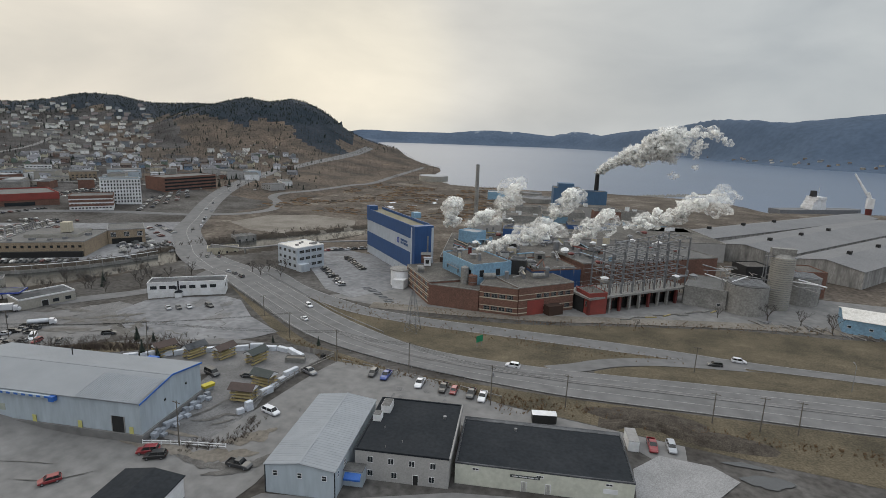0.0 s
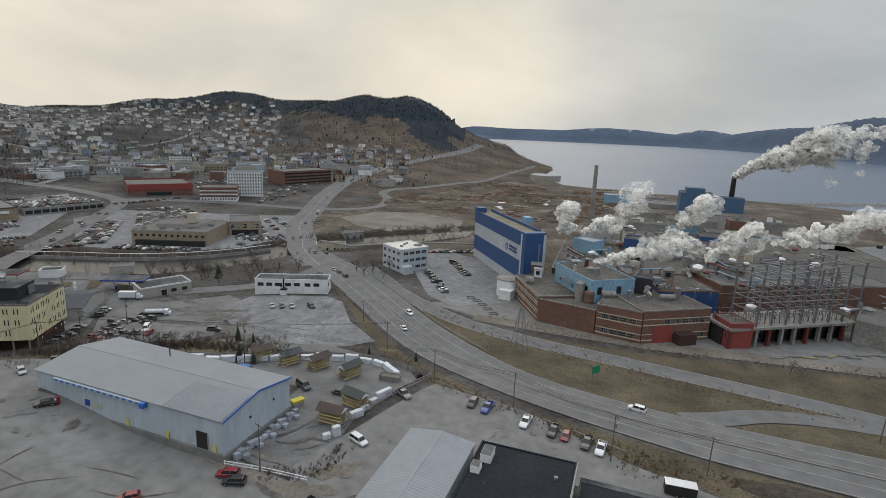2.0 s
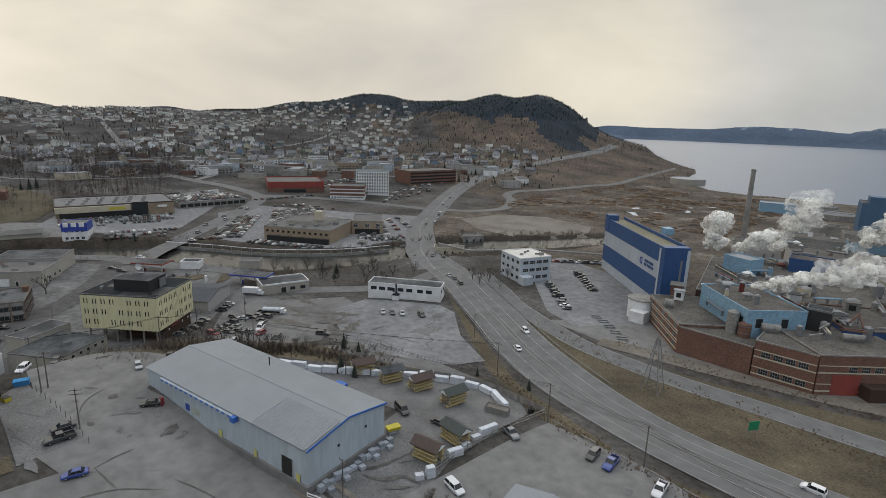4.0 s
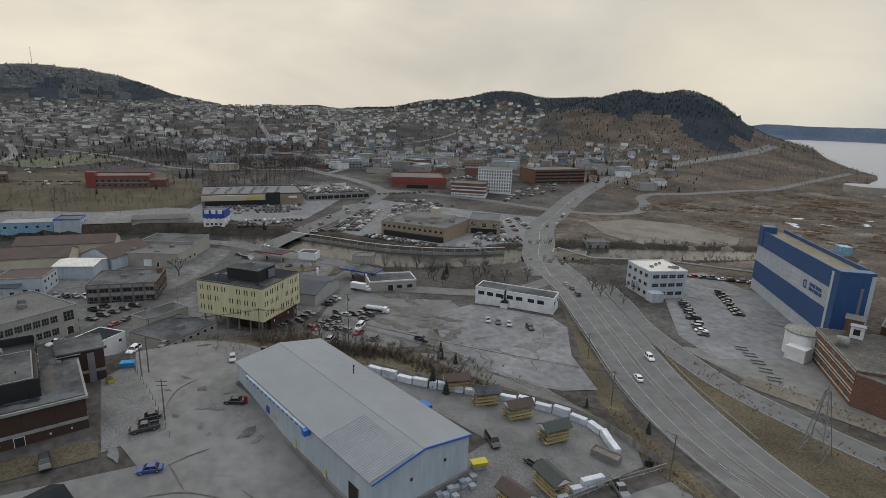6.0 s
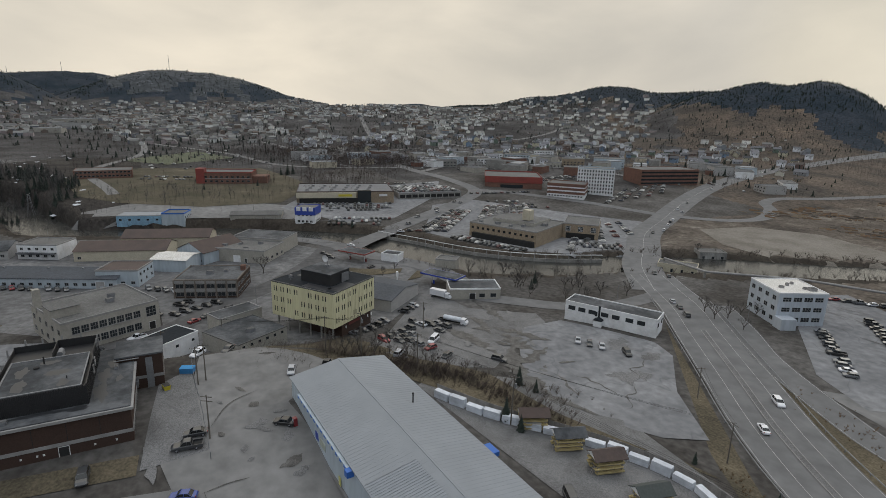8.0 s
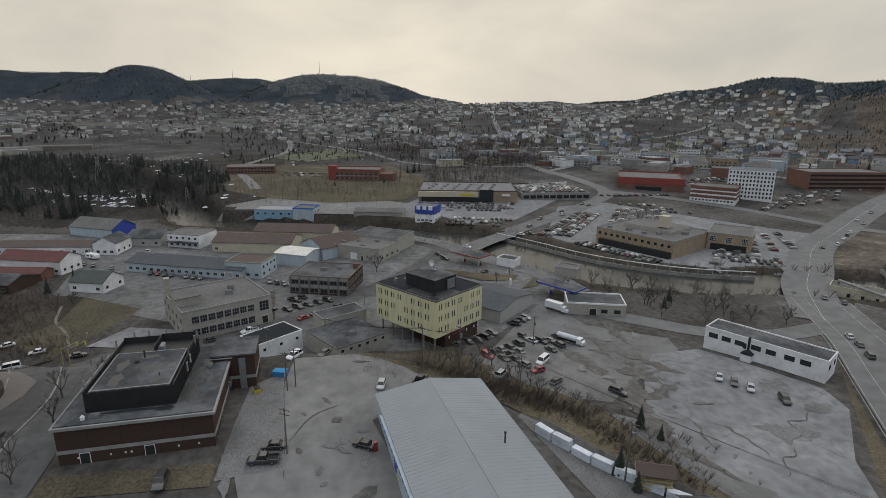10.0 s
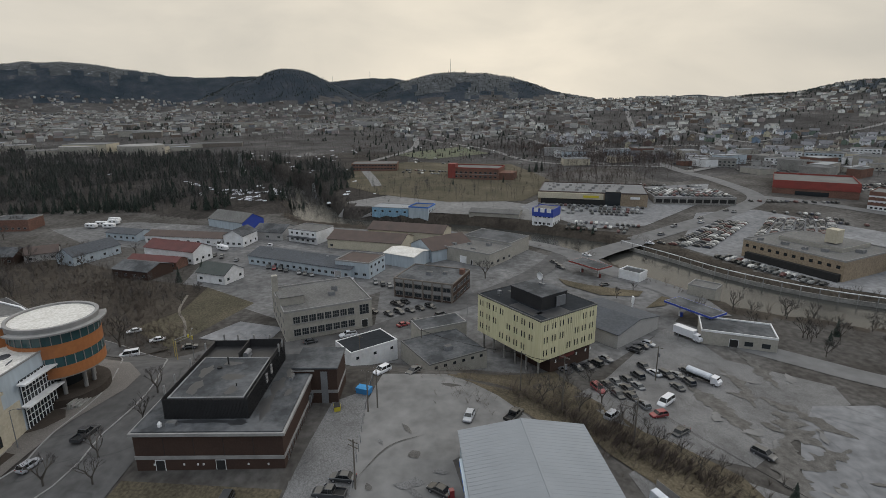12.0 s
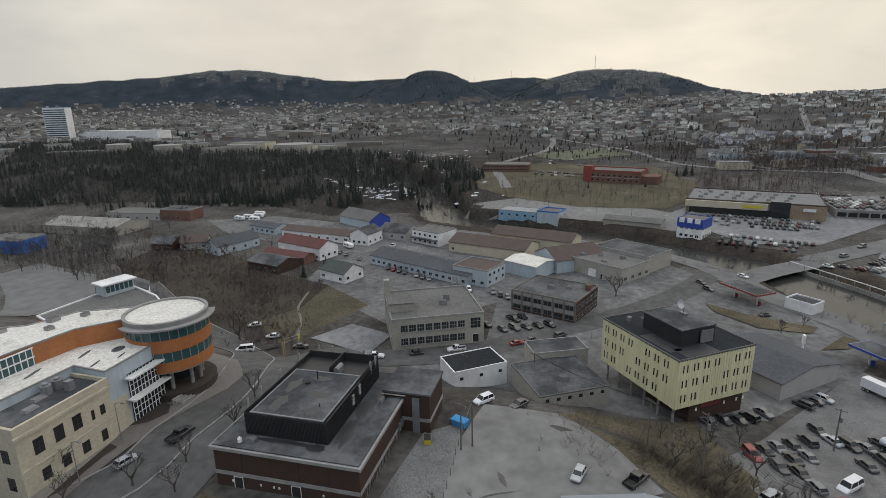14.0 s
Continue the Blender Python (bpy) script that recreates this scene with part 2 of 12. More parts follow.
def island_mat(name, colours, rough=0.85):
    """One of several colours per loose piece of a joined mesh."""
    m = bpy.data.materials.new(name)
    m.use_nodes = True
    n, l = m.node_tree.nodes, m.node_tree.links
    geo, ramp = n.new("ShaderNodeNewGeometry"), n.new("ShaderNodeValToRGB")
    ramp.color_ramp.interpolation = 'CONSTANT'
    e = ramp.color_ramp.elements
    e[0].color, e[1].color, e[1].position = (*colours[0], 1), (*colours[1], 1), 1 / len(colours)
    for i, c in enumerate(colours[2:], 2):
        e.new(i / len(colours)).color = (*c, 1)
    l.new(geo.outputs["Random Per Island"], ramp.inputs[0])
    l.new(ramp.outputs[0], n["Principled BSDF"].inputs["Base Color"])
    n["Principled BSDF"].inputs["Roughness"].default_value = rough
    return m


def glass_mat(name, colour=(0.02, 0.025, 0.03), rough=0.08):
    m = bpy.data.materials.new(name)
    m.use_nodes = True
    b = m.node_tree.nodes["Principled BSDF"]
    b.inputs["Base Color"].default_value, b.inputs["Roughness"].default_value = (*colour, 1), rough
    b.inputs["Specular IOR Level"].default_value = 0.6
    return m


M_ASPHALT = mat("asphalt_worn", (0.128, 0.126, 0.121), (0.152, 0.149, 0.143), 0.025, 0.9, 0.01, 9, c3=(0.165, 0.162, 0.155), spread=(0.36, 0.66), stain=0.1, spec=0.2)
M_STREET = mat("dark_street_asphalt", (0.075, 0.073, 0.07), (0.1, 0.097, 0.093), 0.05, 0.9, 0.01, 8, stain=0.15, crack=0.03, spec=0.2)
M_STREETLOT = mat("patched_yard_asphalt", (0.095, 0.093, 0.09), (0.14, 0.137, 0.132), 0.05, 0.9, 0.01, 8, c3=(0.175, 0.171, 0.163), spread=(0.36, 0.6), stain=0.25, crack=0.03, spec=0.2)
M_SOIL = mat("dug_soil", (0.042, 0.035, 0.028), (0.085, 0.073, 0.058), 0.4, 0.95, 0.5, 9, spread=(0.36, 0.64), stain=0.5, spec=0.1)
M_LOT = mat("gravel_lot", (0.15, 0.146, 0.137), (0.185, 0.18, 0.169), 0.035, 0.95, 0.02, 9, c3=(0.215, 0.209, 0.196), spread=(0.34, 0.6), stain=0.14, spec=0.2)
M_LOT_DARK = mat("wet_asphalt_lot", (0.095, 0.093, 0.09), (0.15, 0.147, 0.142), 0.12, 0.75, 0.03, 30, spread=(0.36, 0.6), stain=0.45, crack=0.06, spec=0.3)
M_LOT_PALE = mat("bleached_asphalt", (0.14, 0.14, 0.14), (0.185, 0.185, 0.183), 0.04, 0.92, 0.01, 10, c3=(0.215, 0.214, 0.21), spread=(0.32, 0.54), stain=0.2, crack=0.03, spec=0.2)
M_MUD = mat("wet_dark_mud", (0.05, 0.047, 0.043), (0.105, 0.1, 0.092), 0.5, 0.6, 0.3, 9, spread=(0.38, 0.62), stain=0.5, spec=0.3)
M_PAD = mat("worn_concrete_pad", (0.2, 0.197, 0.19), (0.265, 0.26, 0.25), 0.12, 0.9, 0.1, 30, stain=0.25, crack=0.15)
M_PAVE = mat("brick_pavement", (0.125, 0.112, 0.1), (0.15, 0.137, 0.122), 0.2, 0.9, 0.1, 20, stain=0.2)
M_WETROOF = mat("wet_roof_membrane", (0.02, 0.021, 0.023), (0.03, 0.031, 0.034), 0.3, 0.5, 0.0, 10)
M_PUDDLE = mat("rain_puddle", (0.05, 0.05, 0.05), (0.06, 0.06, 0.058), 0.3, 0.06, 0.0, 9)
M_DIRT = mat("dirt_track", (0.11, 0.095, 0.075), (0.2, 0.18, 0.15), 0.05, 0.95, 0.3, 20, stain=0.2)
M_GRASS = mat("dead_grass", (0.06, 0.052, 0.036), (0.112, 0.093, 0.062), 0.06, 0.95, 0.4, 30, c3=(0.15, 0.125, 0.082), spread=(0.35, 0.6), stain=0.45, spec=0.1)
M_LAWN = mat("spring_lawn", (0.062, 0.075, 0.04), (0.095, 0.095, 0.055), 0.03, 0.95, 0.4, 30, stain=0.3)
M_TURF = mat("worn_turf", (0.062, 0.056, 0.038), (0.105, 0.09, 0.062), 0.05, 0.95, 0.4, 30, c3=(0.14, 0.118, 0.08), spread=(0.36, 0.62), stain=0.45, spec=0.1)
M_URBAN = mat("town_ground", (0.052, 0.047, 0.041), (0.105, 0.099, 0.09), 0.03, 0.95, 0.2, 18, c3=(0.15, 0.143, 0.132), spread=(0.4, 0.62), stain=0.4, spec=0.1)
M_SLOPE = mat("hillside_brush", (0.052, 0.045, 0.038), (0.115, 0.09, 0.068), 0.014, 0.95, 0.3, 22, c3=(0.165, 0.125, 0.088), spread=(0.38, 0.62), stain=0.6, spec=0.1)
M_TOWN = mat("grey_town_slope", (0.032, 0.03, 0.029), (0.078, 0.074, 0.07), 0.016, 0.95, 0.3, 24, c3=(0.16, 0.153, 0.143), spread=(0.38, 0.62), stain=0.6, spec=0.1)
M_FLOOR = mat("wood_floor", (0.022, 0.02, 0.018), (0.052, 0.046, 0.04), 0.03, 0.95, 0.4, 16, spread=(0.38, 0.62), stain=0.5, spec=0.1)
# bluish cast of distance haze is mixed into these two hill colours
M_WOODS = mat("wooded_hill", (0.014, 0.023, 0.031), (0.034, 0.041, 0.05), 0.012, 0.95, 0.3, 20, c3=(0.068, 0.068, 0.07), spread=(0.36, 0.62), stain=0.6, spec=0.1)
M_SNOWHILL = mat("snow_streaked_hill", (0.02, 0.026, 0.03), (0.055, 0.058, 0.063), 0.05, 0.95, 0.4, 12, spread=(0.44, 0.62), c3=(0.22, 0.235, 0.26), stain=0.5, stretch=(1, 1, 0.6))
# pale blue is aerial haze painted into the colour; the snow range copies it
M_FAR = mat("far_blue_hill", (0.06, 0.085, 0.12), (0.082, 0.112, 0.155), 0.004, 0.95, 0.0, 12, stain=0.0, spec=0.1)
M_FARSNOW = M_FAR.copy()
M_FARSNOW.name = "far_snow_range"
_fn, _fl = M_FARSNOW.node_tree.nodes, M_FARSNOW.node_tree.links          # old snow above the snow line
_fp, _fs, _fz, _fa, _fr, _fm = [_fn.new(k) for k in ("ShaderNodeNewGeometry", "ShaderNodeSeparateXYZ", "ShaderNodeTexNoise", "ShaderNodeMath", "ShaderNodeMapRange", "ShaderNodeMixRGB")]
_fz.inputs["Scale"].default_value, _fz.inputs["Detail"].default_value = 0.009, 8
_fa.operation, _fa.inputs[2].default_value = 'MULTIPLY_ADD', 0.0
_fl.new(_fp.outputs["Position"], _fs.inputs[0])
_fl.new(_fp.outputs["Position"], _fz.inputs["Vector"])
_fl.new(_fz.outputs["Fac"], _fa.inputs[0])
_fa.inputs[1].default_value = 190.0
_fl.new(_fs.outputs["Z"], _fa.inputs[2])
_fr.inputs["From Min"].default_value, _fr.inputs["From Max"].default_value, _fr.inputs["To Max"].default_value = 205, 235, 0.8
_fl.new(_fa.outputs[0], _fr.inputs["Value"])
_fb = M_FARSNOW.node_tree.nodes["Principled BSDF"]
_fl.new(_fb.inputs["Base Color"].links[0].from_socket, _fm.inputs[1])
_fm.inputs[2].default_value = (0.5, 0.54, 0.58, 1)
_fl.new(_fr.outputs[0], _fm.inputs[0])
_fl.new(_fm.outputs[0], _fb.inputs["Base Color"])
M_SHORE = mat("log_yard_ground", (0.06, 0.05, 0.041), (0.115, 0.096, 0.076), 0.03, 0.95, 0.3, 14, c3=(0.175, 0.155, 0.128), spread=(0.38, 0.56), stain=0.5, spec=0.1)
M_BANK = mat("river_bank", (0.032, 0.027, 0.022), (0.072, 0.061, 0.048), 0.05, 0.95, 0.4, 14, stain=0.4, spec=0.1)
M_KERB = mat("concrete_kerb", (0.27, 0.262, 0.245), (0.19, 0.183, 0.172), 0.3, 0.9)
M_LINE = mat("road_paint", (0.42, 0.41, 0.38), (0.25, 0.245, 0.23), 0.6, 0.8)
M_CONC = mat("weathered_concrete", (0.26, 0.25, 0.225), (0.15, 0.145, 0.13), 0.12, 0.9, 0.2, 10, stain=0.3)
M_WHITE = mat("white_paint_weathered", (0.72, 0.72, 0.7), (0.5, 0.49, 0.465), 0.2, 0.7, 0.05, 8, stain=0.15)
M_CREAM = mat("cream_masonry", (0.47, 0.42, 0.31), (0.38, 0.34, 0.255), 0.15, 0.85, 0.1, 10)
M_BEIGE = mat("beige_stone", (0.33, 0.31, 0.26), (0.25, 0.235, 0.2), 0.15, 0.85, 0.1, 10)
M_TANBRICK = mat("tan_brick", (0.3, 0.235, 0.16), (0.22, 0.175, 0.125), 0.15, 0.88, 0.1, 10, stain=0.25, spec=0.15)
M_GREY = mat("grey_siding", (0.34, 0.33, 0.305), (0.29, 0.28, 0.26), 0.3, 0.75, 0.1, 10)
M_PALEBLUE = mat("pale_blue_steel_siding", (0.38, 0.43, 0.45), (0.33, 0.37, 0.39), 0.08, 0.7, 0.0, 10, stretch=(1, 1, 0.2), spec=0.3)
M_CREAMSTEEL = mat("cream_steel_siding", (0.55, 0.55, 0.45), (0.47, 0.47, 0.39), 0.1, 0.6, 0.05, 10)
M_ROOFSTEEL = mat("galvanised_roof_sheet", (0.235, 0.25, 0.258), (0.205, 0.218, 0.225), 0.02, 0.6, 0.0, 10, stain=-0.1, spec=0.35)
M_ROOFSTEEL2 = mat("bright_roof_sheet", (0.255, 0.27, 0.278), (0.22, 0.235, 0.242), 0.05, 0.65, 0.0, 10, stain=-0.1, spec=0.25)
M_DOCKROOF = mat("grey_dock_roof", (0.15, 0.15, 0.148), (0.185, 0.183, 0.178), 0.05, 0.8, 0.0, 20, stain=0.1, spec=0.15)
M_STAINCONC = mat("black_streaked_concrete", (0.28, 0.272, 0.25), (0.12, 0.116, 0.108), 0.25, 0.9, 0.2, 8, spread=(0.4, 0.66), stain=0.4, stretch=(1, 1, 0.25))
M_TAR = mat("black_roof_membrane", (0.018, 0.021, 0.024), (0.028, 0.031, 0.034), 0.12, 0.9, 0.05, 10, stain=0.1, spec=0.12)
M_TARGREY = mat("grey_gravel_roof", (0.12, 0.118, 0.11), (0.075, 0.073, 0.07), 0.08, 0.85, 0.2, 18, stain=0.3)
M_TARDARK = mat("patchy_dark_roof", (0.035, 0.038, 0.041), (0.095, 0.098, 0.1), 0.09, 0.8, 0.05, 9, spread=(0.42, 0.58), stain=0.2, spec=0.25)
M_ROOFWHITE = mat("white_roof_membrane", (0.6, 0.575, 0.52), (0.5, 0.475, 0.42), 0.16, 0.7, 0.05, 12, c3=(0.3, 0.28, 0.245), spread=(0.38, 0.62), stain=0.3)
M_BRICK = mat("red_brown_brick", (0.178, 0.098, 0.072), (0.122, 0.072, 0.056), 0.15, 0.9, 0.1, 14, stain=0.3, spec=0.15)
M_DKBRICK = mat("dark_brown_brick", (0.058, 0.036, 0.027), (0.045, 0.029, 0.023), 0.25, 0.85, 0.1, 14, spec=0.2)
M_BROWNGREY = mat("brown_grey_brick", (0.17, 0.145, 0.12), (0.125, 0.107, 0.09), 0.3, 0.9, 0.1, 12, stain=0.2)
M_MILLROOF = mat("gritty_mill_roof", (0.072, 0.067, 0.06), (0.125, 0.115, 0.1), 0.1, 0.9, 0.2, 14, c3=(0.16, 0.145, 0.12), spread=(0.36, 0.62), stain=0.4, spec=0.15)
M_REDBRICK = mat("painted_red_brick", (0.24, 0.045, 0.035), (0.17, 0.04, 0.032), 0.2, 0.8, 0.1, 12)
M_BROWNROOF = mat("brown_shingle", (0.085, 0.06, 0.05), (0.06, 0.045, 0.04), 0.2, 0.9, 0.1, 12)
M_REDROOF = mat("red_shingle", (0.115, 0.04, 0.037), (0.08, 0.032, 0.03), 0.2, 0.9, 0.1, 12)
M_GREENROOF = mat("dark_green_shingle", (0.045, 0.055, 0.05), (0.065, 0.07, 0.065), 0.2, 0.9, 0.1, 12)
M_BLUEROOF = mat("slate_blue_shingle", (0.06, 0.066, 0.075), (0.045, 0.05, 0.056), 0.1, 0.85, 0.1, 12, stain=0.2)
M_MILLBLUE = mat("mill_blue_cladding", (0.018, 0.06, 0.165), (0.024, 0.07, 0.175), 0.1, 0.55, 0.05, 10, stretch=(1, 1, 0.2))
M_MILLWHITE = mat("mill_white_cladding", (0.42, 0.45, 0.47), (0.36, 0.39, 0.41), 0.1, 0.55, 0.05, 10, stretch=(1, 1, 0.2))
M_BOILER = mat("steel_blue_cladding", (0.045, 0.1, 0.175), (0.055, 0.115, 0.19), 0.1, 0.6, 0.05, 10, stretch=(1, 1, 0.2))
M_SKYBLUE = mat("sky_blue_cladding", (0.20, 0.34, 0.44), (0.17, 0.28, 0.36), 0.12, 0.6, 0.05, 10, stain=0.2)
M_BLUETRIM = mat("bright_blue_trim", (0.02, 0.12, 0.42), (0.025, 0.10, 0.34), 0.3, 0.5)
M_ROYAL = mat("royal_blue_panel", (0.02, 0.05, 0.30), (0.03, 0.06, 0.27), 0.3, 0.5)
M_YELLOWCLAD = mat("pale_yellow_cladding", (0.6, 0.56, 0.35), (0.53, 0.49, 0.31), 0.1, 0.7, 0.0, 10, stretch=(1, 1, 0.15), vary=0.05, spec=0.2)
M_ORANGE = mat("burnt_orange_panel", (0.36, 0.135, 0.042), (0.29, 0.105, 0.034), 0.15, 0.6, 0.05, 10)
M_STEEL = mat("galvanised_steel", (0.21, 0.215, 0.215), (0.15, 0.15, 0.15), 0.4, 0.6, 0, 10, metal=0.3)
M_RUSTRED = mat("red_oxide_steel", (0.13, 0.022, 0.018), (0.09, 0.02, 0.018), 0.3, 0.7)
M_DARK = mat("dark_void", (0.012, 0.012, 0.012), (0.02, 0.02, 0.02), 0.5, 0.9)
M_BLACKMETAL = mat("black_ribbed_metal", (0.014, 0.014, 0.015), (0.022, 0.022, 0.023), 0.3, 0.55)
M_WOODPOLE = mat("weathered_pole_wood", (0.13, 0.115, 0.095), (0.085, 0.075, 0.062), 0.6, 0.95, 0.1, 10)
M_LUMBER = mat("fresh_sawn_lumber", (0.42, 0.34, 0.16), (0.33, 0.26, 0.12), 0.5, 0.85, 0.1, 10, vary=0.15)
M_WRAP = mat("white_lumber_wrap", (0.58, 0.6, 0.62), (0.4, 0.42, 0.44), 0.5, 0.6, 0.05, 8, vary=0.12)
M_BLOCK = mat("grey_block_pallet", (0.3, 0.32, 0.34), (0.22, 0.235, 0.25), 0.6, 0.8, 0.1, 8, vary=0.25)
M_YELLOW = mat("yellow_plastic", (0.5, 0.42, 0.03), (0.42, 0.35, 0.03), 0.5, 0.6)
M_FENCE = mat("silver_fence_wood", (0.24, 0.225, 0.2), (0.17, 0.16, 0.145), 0.5, 0.95, 0.1, 10, vary=0.2)
M_BARK = mat("grey_bark", (0.085, 0.075, 0.062), (0.06, 0.052, 0.044), 1.0, 0.95, 0.1)
M_BIRCH = mat("pale_birch_twigs", (0.1, 0.094, 0.09), (0.042, 0.038, 0.036), 0.05, 0.95, spec=0.1)
M_TWIG = mat("bare_twigs", (0.095, 0.087, 0.082), (0.062, 0.056, 0.052), 0.3, 0.95, spec=0.1)
M_NEEDLE = mat("spruce_needles", (0.013, 0.021, 0.016), (0.024, 0.032, 0.024), 0.6, 0.95, 0.2)
M_REDTWIG = mat("brown_bare_twigs", (0.095, 0.075, 0.066), (0.058, 0.047, 0.043), 0.3, 0.95, spec=0.1)
M_SHRUB = mat("leafless_shrub", (0.115, 0.096, 0.08), (0.075, 0.063, 0.053), 0.5, 0.95, spec=0.1)
M_RUSTSHRUB = mat("rusty_dry_shrub", (0.16, 0.10, 0.05), (0.11, 0.07, 0.04), 0.5, 0.95)
M_TYRE = mat("tyre_rubber", (0.012, 0.012, 0.012), (0.02, 0.02, 0.02), 2.0, 0.9)
M_RIM = mat("alloy_rim", (0.35, 0.35, 0.36), (0.28, 0.28, 0.29), 2.0, 0.4, metal=0.6)
M_GLASS, M_CARGLASS = glass_mat("window_glass"), glass_mat("car_glass", (0.01, 0.012, 0.014), 0.05)
M_TEAL = glass_mat("teal_glazing", (0.03, 0.075, 0.085), 0.1)
# base colour made bluer to stand in for haze over the harbour
M_WATER = mat("harbour_water", (0.07, 0.105, 0.16), (0.058, 0.09, 0.14), 0.004, 0.35, 0.0, 10, stain=-0.25, spec=0.35)
_w = M_WATER.node_tree
_nz, _bp = _w.nodes.new("ShaderNodeTexNoise"), _w.nodes.new("ShaderNodeBump")
_nz.inputs["Scale"].default_value, _nz.inputs["Detail"].default_value = 0.25, 5
_bp.inputs["Strength"].default_value, _bp.inputs["Distance"].default_value = 0.35, 0.6
_gp = _w.nodes.new("ShaderNodeNewGeometry")
_w.links.new(_gp.outputs["Position"], _nz.inputs["Vector"])
_w.links.new(_nz.outputs["Fac"], _bp.inputs["Height"])
_w.links.new(_bp.outputs[0], _w.nodes["Principled BSDF"].inputs["Normal"])
M_RIVER = mat("river_water", (0.03, 0.031, 0.028), (0.045, 0.045, 0.04), 0.05, 0.2, 0.1, 20, stain=-0.2, spec=0.22)
M_SNOW = mat("old_snow", (0.55, 0.56, 0.58), (0.4, 0.41, 0.43), 0.2, 0.8, 0.1)
PAINT = {}
for _n, _c in {"white": (0.62, 0.62, 0.62), "silver": (0.34, 0.35, 0.36), "grey": (0.13, 0.135, 0.14), "dark": (0.035, 0.037, 0.04), "black": (0.012, 0.012, 0.013),
               "red": (0.21, 0.018, 0.022), "blue": (0.02, 0.05, 0.22), "green": (0.03, 0.06, 0.045), "beige": (0.3, 0.27, 0.22)}.items():
    PAINT[_n] = mat("car_paint_" + _n, _c, tuple(v * 0.9 for v in _c), 1.0, 0.35, coat=0.5)
M_LAMP, M_TAIL = mat("headlamp_lens", (0.6, 0.6, 0.58), None, 2, 0.2), mat("tail_lamp_lens", (0.22, 0.01, 0.01), None, 2, 0.3)
SIDING = {"white": M_WHITE, "cream": M_CREAM, "beige": M_BEIGE, "grey": M_GREY, "blue": M_PALEBLUE, "brick": M_BRICK}
M_HOUSEWALLS = [mat("house_siding_" + k, c, tuple(v * 0.8 for v in c), 0.3, 0.8, vary=0.12) for k, c in {
    "white": (0.76, 0.76, 0.76), "cream": (0.5, 0.47, 0.39), "grey": (0.26, 0.265, 0.27), "tan": (0.26, 0.21, 0.15), "blue": (0.16, 0.22, 0.29),
    "green": (0.14, 0.18, 0.14), "brown": (0.16, 0.11, 0.09), "pale yellow": (0.5, 0.46, 0.33)}.items()]
M_HOUSEROOFS = [mat("house_shingle_" + k, c, tuple(v * 0.75 for v in c), 0.5, 0.9, vary=0.25) for k, c in {
    "black": (0.065, 0.066, 0.07), "grey": (0.15, 0.15, 0.155), "brown": (0.085, 0.07, 0.06)}.items()]
M_FARWALL = island_mat("far_house_walls", [(0.8, 0.8, 0.8), (0.74, 0.73, 0.7), (0.3, 0.26, 0.265), (0.7, 0.7, 0.7), (0.3, 0.29, 0.27), (0.2, 0.22, 0.25), (0.6, 0.6, 0.6), (0.16, 0.12, 0.1), (0.5, 0.49, 0.46)])
M_VALWALL = island_mat("valley_house_walls", [(0.5, 0.5, 0.5), (0.3, 0.26, 0.265), (0.36, 0.36, 0.36), (0.22, 0.21, 0.2), (0.16, 0.17, 0.2), (0.6, 0.6, 0.6), (0.14, 0.11, 0.1), (0.28, 0.27, 0.25)])
M_FARROOF = island_mat("far_house_roofs", [(0.06, 0.06, 0.062), (0.11, 0.11, 0.11), (0.085, 0.065, 0.055), (0.15, 0.15, 0.15), (0.075, 0.075, 0.08), (0.2, 0.2, 0.2)])


# ---- builders ----
from mathutils.geometry import delaunay_2d_cdt


def mesh_of(name, verts, faces, mats, idx=None, smooth=False):
    me = bpy.data.meshes.new(name)
    me.from_pydata([tuple(v) for v in verts], [], faces)
    for m in (mats if isinstance(mats, (list, tuple)) else [mats]):
        me.materials.append(m)
    if idx is not None:
        me.polygons.foreach_set("material_index", idx)
    if smooth:
        me.polygons.foreach_set("use_smooth", [True] * len(me.polygons))
    me.update()
    return me


